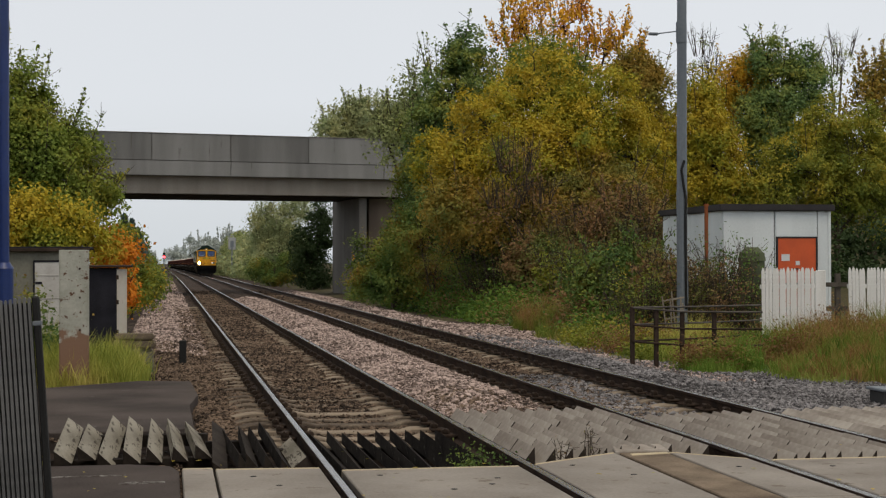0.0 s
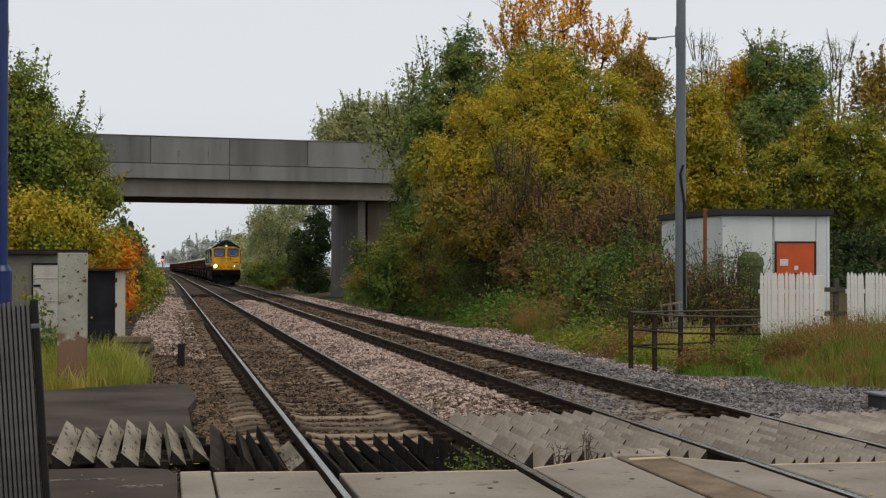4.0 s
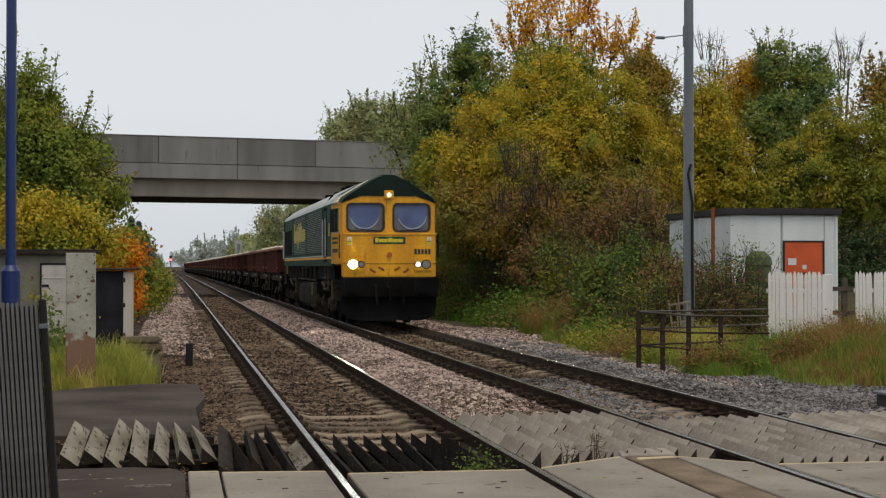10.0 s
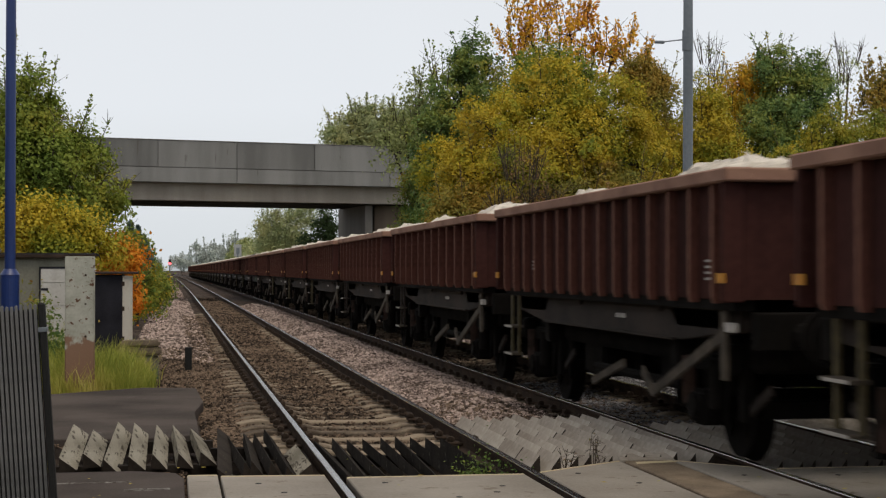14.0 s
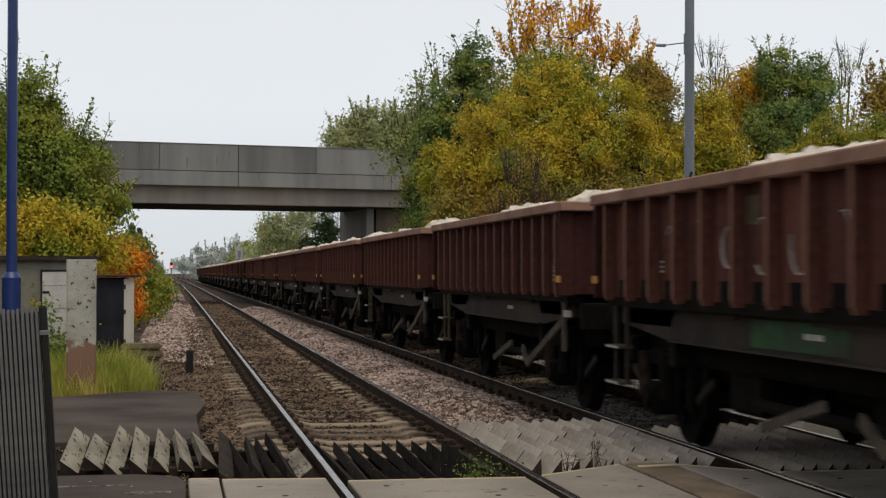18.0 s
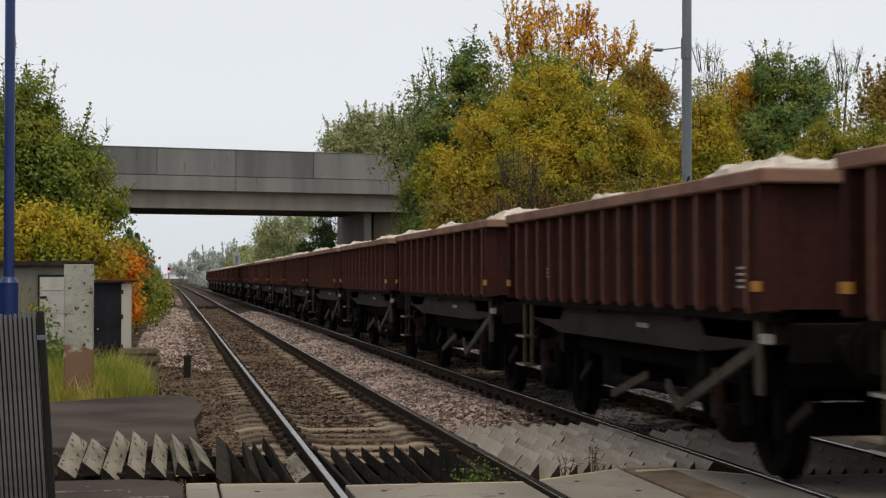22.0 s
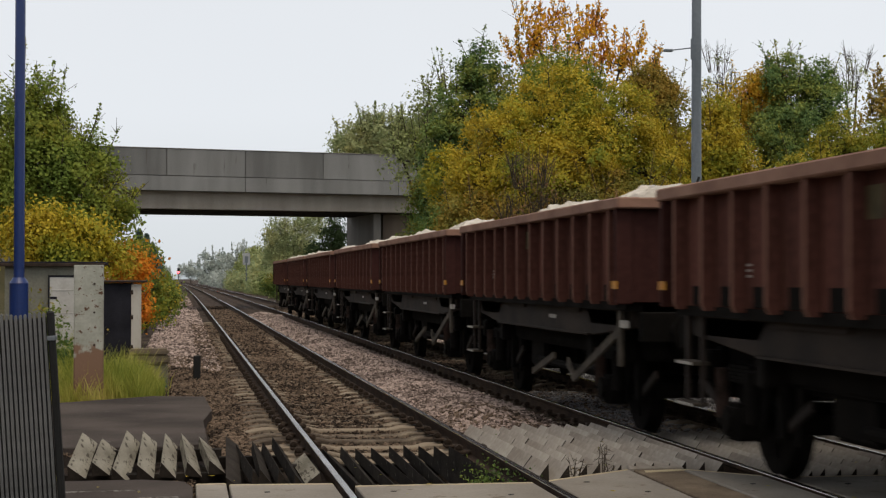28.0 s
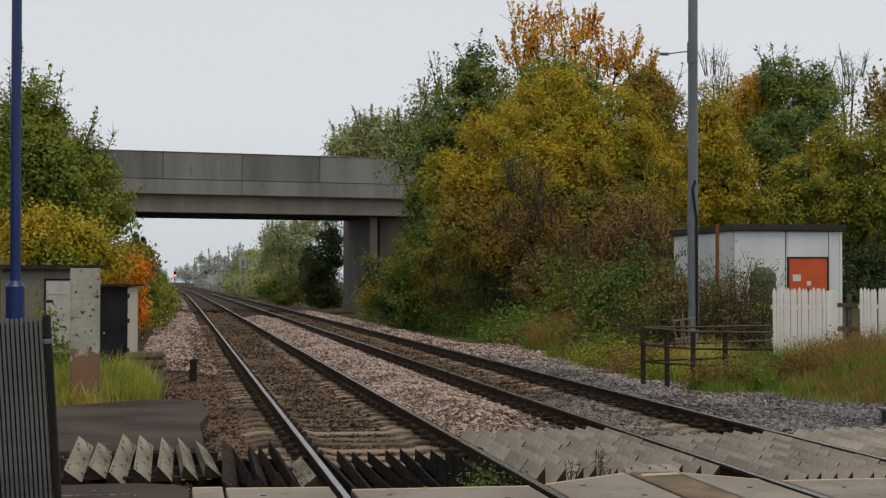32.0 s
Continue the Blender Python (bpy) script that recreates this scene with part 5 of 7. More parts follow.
BLUEGREY = surface("blue-grey ballast stone", (0.28, 0.268, 0.27), (0.075, 0.071, 0.072), rough=0.95, grain=30, patch=0.8, bump=0.3, island=0.65)
stones("pale_ballast", "pale pinkish crushed stone heaped between the tracks", [(2.85, 4.4, 16.4, 75, 0.52), (-0.9, 0.75, 30, 95, 0.22), (-1.0, 0.6, 95, 190, 0.10), (6.3, 8.2, 30, 95, 0.20), (7.5, 8.7, 23, 34, 0.05), (8.0, 10.0, 36.5, 46, 0.06)], 66000, 0.0275, PINK, 1)
stones("brown_ballast", "dirty brown crushed stone around the sleepers", [(1.26, 2.6, 14.6, 100, 0.40), (0.3, 1.1, 15.2, 60, 0.24), (4.6, 5.95, 16, 100, 0.26), (2.75, 4.5, 16.0, 20, 0.08), (-0.5, 0.4, 22.3, 34, 0.08)], 84000, 0.0245, BROWN, 2, rise=0.0)
stones("grey_ballast", "blue-grey crushed stone on the far shoulder", [(6.15, 9.0, 14.2, 36, 0.66), (8.8, 10.3, 15, 26.5, 0.16), (4.6, 5.95, 15.6, 24, 0.18)], 50000, 0.026, BLUEGREY, 3)


stones("crossing_grit", "dark grit and crumbs along the crossing's edges", [(-1.2, 0.1, 12.45, 12.95, 0.45), (0.03, 0.10, 9.5, 12.4, 0.25), (-1.5, -0.4, 15.5, 15.8, 0.2)], 1300, 0.012, BROWN, 4, rise=0.13)


def fallen_leaves():
    rng = np.random.default_rng(77)
    k = 36
    x, y = rng.uniform(-1.2, 6.5, k), rng.uniform(9.8, 13.0, k)
    p = np.stack([x, y, np.where(x < 0.08, -0.022, 0.003)], -1)
    v, f = leaf_quads(p, 0.022, rng, 0.08)
    v[:, 2] = np.repeat(p[:, 2], 4) + np.abs(v[:, 2] - np.repeat(p[:, 2], 4)) * 0.3
    tagged(new("fallen_leaves", mesh_from("fallen_leaves", v, f, YELLOW)), "small yellow fallen leaves scattered on the crossing", "leaves", kind="stuff")


fallen_leaves()


def blades(name, label, patches, count, height, material, seed):
    """Grass: patches of (x, y, rx, ry, share, height factor)."""
    rng = np.random.default_rng(seed)
    V = []
    for x, y, rx, ry, share, hf in patches:
        k = int(count * share)
        a, r = rng.random(k) * 6.283, np.sqrt(rng.random(k))
        tufts = max(3, k // 34)   # blades stand in tufts of their own height
        ta, tr, th = rng.random(tufts) * 6.283, np.sqrt(rng.random(tufts)), 0.45 + 0.75 * rng.random(tufts)
        own = rng.integers(tufts, size=k)
        loose = rng.random(k) < 0.25
        a, r = np.where(loose, a, ta[own]), np.where(loose, r, tr[own])
        spread = rng.normal(size=(2, k)) * 0.085
        px, py = x + np.cos(a) * r * rx + spread[0], y + np.sin(a) * r * ry + spread[1]
        z = ground_height(px, py) - 0.01
        h = height * hf * (0.35 + 0.75 * rng.random(k)) * (1.15 - 0.5 * r) * np.where(loose, 0.7, th[own])
        lean = np.clip(rng.normal(size=(k, 2)) * 0.26, -0.5, 0.5) * h[:, None]
        t = rng.random(k) * 6.283
        w = 0.004 + 0.006 * rng.random(k)
        dx, dy = np.cos(t) * w, np.sin(t) * w
        base = np.stack([px, py, z], -1)
        side = np.stack([dx, dy, 0 * dx], -1)
        mid = base + np.stack([lean[:, 0] * 0.4, lean[:, 1] * 0.4, h * 0.6], -1)
        tip = base + np.stack([lean[:, 0] * 1.2, lean[:, 1] * 1.2, h], -1)
        V.append(np.stack([base - side, base + side, mid + side * 0.7, tip, mid - side * 0.7], 1))
    v = np.concatenate(V)
    k = len(v)
    first = 5 * np.arange(k)[:, None]
    faces = np.concatenate([first + np.array([0, 1, 2]), first + np.array([0, 2, 4]), first + np.array([4, 2, 3])])
    tagged(new(name, mesh_from(name, v.reshape(-1, 3), faces, material)), label, "grass", kind="stuff")


WEEDS = leafage("dock and weed leaves", [(0.045, 0.09, 0.014), (0.07, 0.12, 0.016), (0.11, 0.12, 0.022), (0.14, 0.075, 0.032), (0.11, 0.055, 0.028), (0.06, 0.10, 0.016)])
GRASS = leafage("yellow-green grass", [(0.07, 0.10, 0.02), (0.15, 0.17, 0.03), (0.24, 0.23, 0.05), (0.34, 0.29, 0.10)])
STRAW = leafage("straw and russet grass", [(0.034, 0.068, 0.010), (0.058, 0.098, 0.012), (0.10, 0.118, 0.018), (0.17, 0.125, 0.038), (0.15, 0.068, 0.030), (0.06, 0.09, 0.012)])
blades("long_grass", "tufts of long yellow-green grass by the cabinets", [(-1.25, 24.0, 0.9, 1.3, 0.5, 1.0), (-0.9, 25.6, 0.5, 1.0, 0.25, 0.9), (-2.0, 27, 0.9, 2.0, 0.2, 1.2), (-1.2, 13.6, 0.14, 0.7, 0.05, 0.4)], 21000, 0.74, GRASS, 11)
blades("rough_grass", "rough straw-coloured grass and weeds below the fences", [(11.6, 27.4, 1.7, 1.7, 0.34, 1.15), (11.0, 24.2, 1.4, 2.2, 0.24, 0.7), (11.9, 25.6, 1.3, 1.4, 0.20, 1.0), (10.0, 26.9, 0.5, 0.6, 0.05, 0.8), (13.2, 28.4, 2.2, 1.3, 0.28, 1.3), (9.4, 30.6, 0.6, 1.6, 0.08, 0.9), (9.8, 41.8, 0.55, 1.6, 0.07, 1.5), (9.2, 36.5, 0.5, 2.5, 0.04, 0.7)], 44000, 0.70, STRAW, 12)

FRESH = leafage("fresh green grass", [(0.048, 0.10, 0.014), (0.075, 0.13, 0.018), (0.115, 0.152, 0.026), (0.17, 0.17, 0.042)])
blades("green_grass", "fresh green grass tufts at the foot of the pickets", [(12.0, 28.9, 0.9, 0.4, 0.25, 0.9), (13.6, 28.9, 0.9, 0.5, 0.25, 1.1), (9.45, 25.8, 0.35, 0.4, 0.12, 1.2), (8.9, 25.4, 0.4, 0.4, 0.10, 0.6), (10.9, 25.6, 0.8, 0.7, 0.14, 0.6), (12.4, 26.4, 0.9, 0.7, 0.14, 0.7), (9.2, 29.2, 0.5, 1.2, 0.10, 0.6), (9.8, 24.0, 0.4, 1.6, 0.14, 0.5)], 12000, 0.62, FRESH, 13)

blades("pale_grass", "pale dry grass among the brambles behind the fence", [(9.7, 30.4, 0.7, 1.4, 0.4, 1.0), (10.6, 31.2, 0.7, 1.2, 0.35, 1.1), (9.2, 28.4, 0.6, 0.8, 0.25, 0.7)], 9000, 0.66, GRASS, 14)


def thicket(name, label, patches, count, size, material, seed):
    """Low tangled growth: patches of (x, y, rx, ry, height, share) mounded on the ground."""
    rng = np.random.default_rng(seed)
    pts = []
    for x, y, rx, ry, h, share in patches:
        k = int(count * share / 20)
        a, r = rng.random(k) * 6.283, np.sqrt(rng.random(k))
        px, py = x + np.cos(a) * r * rx, y + np.sin(a) * r * ry
        top = h * np.clip(1.05 - r ** 2.2, 0.12, 1) * (0.75 + 0.4 * np.sin(px * 2.3 + seed) * np.cos(py * 1.9))
        c = np.stack([px, py, ground_height(px, py) + top * rng.random(k) ** 0.5], -1)
        q = c[:, None, :] + rng.normal(size=(k, 20, 3)) * min(0.19, max(h, 0.05) * 0.3)
        pts.append(q.reshape(-1, 3))
    p = np.concatenate(pts)
    p[:, 2] = np.maximum(p[:, 2], ground_height(p[:, 0], p[:, 1]) + 0.02)
    v, f = leaf_quads(p, size, rng)
    tagged(new(name, mesh_from(name, v, f, material)), label, "undergrowth", kind="stuff")


thicket("brambles", "russet and olive brambles sprawling over the bank", [(12.5, 46, 3.2, 6, 1.5, 0.34), (10.7, 41, 1.0, 4, 0.9, 0.16), (13, 38, 1.8, 3, 1.6, 0.14), (11.6, 56, 2.6, 6, 1.6, 0.16), (16.5, 47, 3, 4, 2.0, 0.2)], 34000, 0.058, RUSSET, 21)
thicket("nettles", "fresh green nettles at the foot of the bank", [(10.3, 48, 1.1, 6, 1.0, 0.4), (9.9, 60, 1.2, 9, 1.6, 0.35), (10.0, 36, 0.7, 3, 0.8, 0.1), (11.2, 42, 1.2, 3, 1.2, 0.15)], 24000, 0.05, NETTLE, 22)
thicket("fence_scrub", "yellow-green scrub creeping out beside the fence", [(8.9, 33.0, 0.55, 1.6, 0.7, 0.5), (9.3, 30.6, 0.5, 0.9, 0.5, 0.3), (8.7, 29.0, 0.4, 0.8, 0.3, 0.2)], 6000, 0.034, LIME, 29)
thicket("hedge_growth", "mixed green and yellow growth crowding the bridge pier", [(9.8, 76, 1.2, 6, 2.2, 0.3), (11.6, 70, 2.4, 8, 3.4, 0.4), (12.6, 82, 1.6, 5, 3.6, 0.3)], 14000, 0.06, BANK, 23)
thicket("cess_growth", "green growth along the far cess", [(-2.2, 66, 0.9, 9, 1.1, 0.4), (-2.4, 84, 1.2, 12, 1.6, 0.3), (-2.6, 110, 1.2, 14, 1.8, 0.3)], 12000, 0.08, MIXED, 24)
thicket("back_hedge", "dark thicket under the trees behind the hut", [(19, 52, 4, 2.5, 2.6, 0.3), (25, 52, 5, 2.5, 2.8, 0.35), (14, 59, 5, 3, 3.0, 0.35)], 14000, 0.08, SHADE_LEAVES, 25)
thicket("crossing_weeds", "small green weeds growing against the rail", [(2.40, 12.3, 0.13, 0.24, 0.30, 0.6), (2.24, 12.2, 0.10, 0.16, 0.24, 0.4)], 1800, 0.014, BANK, 26)
thicket("cabinet_weeds", "dark leafy weeds beside the white cabinet", [(-2.15, 26.4, 0.34, 0.4, 1.75, 0.6), (-1.80, 26.2, 0.3, 0.4, 1.35, 0.4)], 3400, 0.038, BANK, 27)
thicket("fence_weeds", "russet dock and fresh green weeds round the fences", [(9.65, 26.6, 0.5, 0.45, 0.5, 0.2), (12.3, 28.4, 0.9, 0.5, 0.6, 0.16), (8.75, 25.9, 0.30, 0.3, 0.5, 0.22), (9.2, 25.7, 0.35, 0.4, 0.5, 0.16), (11.4, 27.2, 0.8, 0.5, 0.55, 0.16), (12.6, 27.3, 0.7, 0.5, 0.5, 0.14), (10.9, 26.6, 0.7, 0.5, 0.6, 0.18), (11.9, 26.0, 0.8, 0.6, 0.55, 0.2), (13.3, 27.4, 0.9, 0.6, 0.6, 0.2), (12.7, 28.6, 0.7, 0.5, 0.9, 0.22), (9.0, 30.5, 0.8, 0.8, 0.7, 0.2), (10.4, 29.4, 0.6, 0.6, 0.5, 0.14)], 20000, 0.024, WEEDS, 28)


def twiggy_shrub(x, y, h, r, seed, leaves, material, label):
    rng = np.random.default_rng(seed)
    ob = thing("twiggy_shrub", label, "shrub", pose(x, y, float(ground_height(x, y))))
    segs, tips = [], []
    for i in range(110 if h > 1 else 7):
        a = rng.random() * 6.283
        s = np.array([rng.normal() * r * 0.35, rng.normal() * r * 0.35, 0])
        e = s + np.array([math.cos(a) * r * rng.random(), math.sin(a) * r * rng.random(), h * (0.45 + 0.6 * rng.random())])
        m = (s + e) / 2 + rng.normal(size=3) * 0.06 * h
        segs += [(s, m, 0.003 + 0.005 * h, 0.002 + 0.003 * h), (m, e, 0.002 + 0.003 * h, 0.002 + 0.001 * h)]
        for k in range(5):
            b = m + (e - m) * rng.random()
            t = b + rng.normal(size=3) * 0.13 * h
            segs.append((b, t, 0.002 + 0.002 * h, 0.001 + 0.001 * h))
            tips.append(t)
    v, f = limb_mesh(segs, 4)
    shared("branchwork", mesh_from("branchwork", v, f, BARK), ob, label="tangle of bare twigs")
    tips = np.array(tips)
    p = (tips[rng.integers(len(tips), size=leaves)] + rng.normal(size=(leaves, 3)) * 0.05 * h)
    v, f = leaf_quads(p, 0.03 if h > 1 else 0.012, rng)
    shared("foliage", mesh_from("foliage", v, f, material), ob)


twiggy_shrub(11.7, 34.6, 1.75, 0.9, 71, 5200, RUSSET, "dark half-bare shrub in front of the hut")
twiggy_shrub(12.6, 35.2, 2.2, 0.9, 72, 2200, NETTLE, "green-leaved straggling shrub before the hut")
twiggy_shrub(10.9, 35.6, 1.7, 1.0, 73, 3400, MIXED, "yellowing shrub at the foot of the column")
twiggy_shrub(3.02, 12.3, 0.30, 0.1, 74, 12, RUSSET, "dead weed stalks beside the rail")
twiggy_shrub(3.3, 12.5, 0.32, 0.08, 75, 8, RUSSET, "dry weed stalk between the guards")
for i, (x, y, h, r) in enumerate(((11.2, 52.5, 2.6, 1.5), (13.2, 50.5, 3.2, 1.8), (15.4, 49.0, 2.8, 1.7), (12.2, 46.5, 2.2, 1.4), (16.6, 46.0, 2.4, 1.5), (10.6, 58.0, 2.4, 1.4))):
    twiggy_shrub(x, y, h, r, 90 + i, 3600, RUSSET if i % 3 else BANK, "brown half-bare shrub among the brambles on the bank")


# ---- the train ----
RUST_GEAR = surface("rusty running gear", (0.075, 0.048, 0.040), (0.022, 0.016, 0.013), rough=0.9, grain=25, patch=4, bump=0.3)
BROAD_PAINT = surface("faded red-brown wagon paint", (0.16, 0.066, 0.050), (0.058, 0.024, 0.019), rough=0.85, grain=14, patch=1.4, bump=0.25, streak=True, spots=(0.12, 0.06, 0.034), spot_at=0.62)
# Panels are darkened for shade between ribs; rib fronts paled for light.
WAGON_PAINT = surface("brown wagon paint", (0.064, 0.025, 0.021), (0.024, 0.010, 0.009), rough=0.85, grain=14, patch=1.6, bump=0.25, streak=True, spots=(0.085, 0.05, 0.034), spot_at=0.66)
RIB_PAINT = surface("worn rib paint paled as if lit", (0.28, 0.145, 0.108), (0.12, 0.058, 0.043), rough=0.85, grain=16, patch=2.2, bump=0.2, streak=True, spots=(0.15, 0.10, 0.075), spot_at=0.67)
RIM_PAINT = surface("dusty rim paint", (0.33, 0.19, 0.135), (0.19, 0.10, 0.07), rough=0.8, grain=12, patch=2.0, bump=0.2)
# Grime pushed near black, so its colour includes the shade beneath the vehicles.
SHADED_GRIME = surface("underframe grime darkened for shade", (0.011, 0.0095, 0.0085), (0.005, 0.0045, 0.004), rough=0.95, grain=25, patch=3, bump=0.4)
SOLEBAR = surface("grimy solebar steel", (0.042, 0.030, 0.024), (0.014, 0.0105, 0.009), rough=0.8, grain=20, patch=1.5, bump=0.3)
PALE_STEEL = surface("pale dusty steel", (0.10, 0.082, 0.063), (0.038, 0.031, 0.025), rough=0.8, grain=20, patch=4, bump=0.2)
# Wheel colour is lowered as well, with that shade in it.
WHEEL_STEEL = surface("brown wheel steel darkened for shade", (0.014, 0.012, 0.011), (0.007, 0.006, 0.0055), rough=0.9, grain=25, patch=4, bump=0.2)
LOAD = surface("pale limestone load", (0.66, 0.61, 0.54), (0.40, 0.36, 0.31), rough=0.95, grain=9, patch=1.5, bump=1.0, depth=0.06)
STEP_YELLOW = surface("dirty yellow paint", (0.11, 0.088, 0.042), (0.05, 0.04, 0.022), rough=0.7, grain=30, patch=6, bump=0.1)
MARK_WHITE = surface("dusty white stencil", (0.52, 0.49, 0.46), (0.30, 0.28, 0.26), rough=0.7, grain=60, patch=9, bump=0.0)
REFLECTOR = surface("orange reflector", (0.60, 0.27, 0.02), (0.40, 0.16, 0.02), rough=0.4, grain=40, patch=5, bump=0.0)
BODY_LEN = 8.1


def wheel_mesh(r, name):
    bm = bmesh.new()
    for s in (-1, 1):
        rod((s * 0.68, 0, 0), (s * 0.715, 0, 0), r + 0.03, sides=28, bm=bm)
        rod((s * 0.715, 0, 0), (s * 0.82, 0, 0), r, r - 0.006, sides=28, bm=bm)
        rod((s * 0.82, 0, 0), (s * 0.86, 0, 0), 0.12, sides=12, bm=bm)
        for i in range(4):
            a = i * math.pi / 2
            box(s * 0.83 - 0.012, math.cos(a) * r * 0.55 - 0.05, math.sin(a) * r * 0.55 - 0.05, s * 0.83 + 0.012, math.cos(a) * r * 0.55 + 0.05, math.sin(a) * r * 0.55 + 0.05, bm=bm)
    rod((-0.9, 0, 0), (0.9, 0, 0), 0.075, sides=10, bm=bm)
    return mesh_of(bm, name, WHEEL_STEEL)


WAGON_WHEELS = wheel_mesh(0.42, "wheelset")
LOCO_WHEELS = wheel_mesh(0.53, "wheelset")


def stone_heap(seed, humps):
    """The load's upper surface inside the box, heaped in humps: (place, height, length)."""
    rng = np.random.default_rng(seed)
    nx, ny = 27, 90
    xs, ys = np.linspace(-1.2, 1.2, nx), np.linspace(-BODY_LEN + 0.1, -0.1, ny)
    X, Y = np.meshgrid(xs, ys)
    Z = np.full(X.shape, 1.99)
    for c, h, w in humps:
        Z = np.maximum(Z, 1.99 + h * np.clip(1 - np.abs((Y - c) / w) ** 2.4, 0, 1) * np.clip(1.15 - (np.abs(X) / 1.15) ** 5, 0, 1))
    Z += rng.normal(size=Z.shape) * 0.022
    verts = np.stack([X + rng.normal(size=X.shape) * 0.015, Y + rng.normal(size=X.shape) * 0.02, Z], -1).reshape(-1, 3)
    i, j = np.meshgrid(np.arange(nx - 1), np.arange(ny - 1))
    a = (j * nx + i).ravel()
    return mesh_from("load", verts, np.stack([a, a + 1, a + nx + 1, a + nx], -1), LOAD)


HEAPS = [stone_heap(31, [(-2.0, 0.37, 1.7), (-6.2, 0.405, 2.0)]), stone_heap(32, [(-3.6, 0.38, 3.0), (-6.9, 0.40, 1.2)]), stone_heap(33, [(-1.6, 0.39, 1.5), (-6.4, 0.415, 1.9)]),
         stone_heap(34, [(-6.4, 0.39, 1.9)]), stone_heap(35, [(-2.0, 0.37, 1.7), (-6.2, 0.46, 2.2)])]


def rib_mesh(w, d, z0, z1, name="rib"):
    """An upright pressed rib on a side at x = 0, standing out to -x, tapered towards its foot, its worn front also
    paled as if lit.
    """
    bm = bmesh.new()
    rows = [(z1, d), (z0 + 0.05, d), (z0, d * 0.8)]
    verts = []
    for z, k in rows:
        verts.append([bm.verts.new(p) for p in ((0, -w / 2, z), (-k, -w * 0.46, z), (-k, w * 0.46, z), (0, w / 2, z))])
    for a, b in zip(verts, verts[1:]):
        for i in range(3):
            bm.faces.new((a[i], a[i + 1], b[i + 1], b[i])).material_index = 1 if i == 1 else 0
    bm.faces.new(verts[-1])
    bm.faces.new(verts[0][::-1])
    bmesh.ops.recalc_face_normals(bm, faces=bm.faces[:])
    me = mesh_of(bm, name, BROAD_PAINT)
    me.materials.append(RIB_PAINT)
    return me


AXLES = (-0.98, -6.8)


def wagon(kind, heap, label):
    ob = thing("ballast_wagon", label, "wagon", group="train wagons")
    L, w, z0, z1 = BODY_LEN, 1.30 if kind == "slim" else 1.275, 1.28, 2.125
    for s in (-1, 1):
        part("side_panel", box(s * w - 0.02, -L, z0, s * w + 0.02, 0, z1), WAGON_PAINT if kind == "slim" else BROAD_PAINT, ob)
        part("top_rail", box(s * 1.325 - 0.105, -L - 0.12, z1, s * 1.325 + 0.105, 0.12, z1 + 0.10, 0.012), RIM_PAINT, ob, "dusty pale brown top rail")
        part("solebar", slab([(-0.2, 1.20), (-0.2, 1.04), (-1.6, 0.93), (-L + 1.6, 0.93), (-L + 0.2, 1.04), (-L + 0.2, 1.20)], s * 1.16 - 0.05, s * 1.16 + 0.05, bevel=0.008), SOLEBAR, ob)
    for y, s in ((-0.02, 1), (-L + 0.02, -1)):
        part("end_panel", box(-w + 0.02, y - 0.02, z0, w - 0.02, y + 0.02, z1), WAGON_PAINT, ob)
        part("end_rail", box(-w + 0.025, y + s * 0.03 - 0.105, z1, w - 0.025, y + s * 0.03 + 0.105, z1 + 0.098, 0.012), RIM_PAINT, ob)
        part("headstock", box(-1.2, y - 0.08 + s * 0.1, 0.92, 1.2, y + 0.08 + s * 0.1, 1.19, 0.01), SHADED_GRIME, ob)
        for x in (-0.87, 0.87):
            bm = rod((x, y + s * 0.15, 1.03), (x, y + s * 0.50, 1.03), 0.09, 0.075, bm=None)
            rod((x, y + s * 0.50, 1.03), (x, y + s * 0.62, 1.03), 0.06, bm=bm)
            rod((x, y + s * 0.62, 1.03), (x, y + s * 0.66, 1.03), 0.20, sides=16, bm=bm)
            part("buffer", bm, SHADED_GRIME, ob)
        bm = box(-0.06, y + s * 0.15 - 0.02, 0.98, 0.06, y + s * 0.15 + 0.02, 1.1)
        rod((0, y + s * 0.15, 1.02), (0, y + s * 0.62, 0.9), 0.03, bm=bm)
        part("coupling", bm, SHADED_GRIME, ob)
    part("floor", box(-w + 0.03, -L + 0.05, z0, w - 0.03, -0.05, z0 + 0.05), SHADED_GRIME, ob)
    shared("load", heap, ob, label="heap of pale crushed limestone")
    # ribs
    count, width, deep = (15, 0.055, 0.075) if kind == "slim" else (12, 0.065, 0.115)
    me = rib_mesh(width, deep, z0 - 0.03, z1)
    end_me = rib_mesh(0.12, 0.09, z0 - 0.03, z1, "end_rib")
    for i in range(count):
        y = -0.30 - i * (L - 0.6) / (count - 1)
        shared("rib", me, ob, Matrix.Translation((-w - 0.015, y, 0)))
        shared("rib", me, ob, Matrix.Translation((w + 0.015, y, 0)) @ pose(0, 0, 0, 0, 0, 180))
    for y, a in ((0.0, -90), (-L, 90)):
        for x in (-0.45, 0.45):
            shared("end_rib", end_me, ob, Matrix.Translation((x, y, 0)) @ pose(0, 0, 0, 0, 0, a))
        for x in (-1.34, 1.34):
            part("corner_post", box(x - 0.08, y - 0.035, z0 - 0.02, x + 0.08, y + 0.035, z1, 0.01), WAGON_PAINT, ob)
    if kind == "broad":
        slot = mesh_of(box(-0.012, -0.17, 0, 0.0, 0.17, 0.15, 0.003), "drain_slot", SHADED_GRIME)
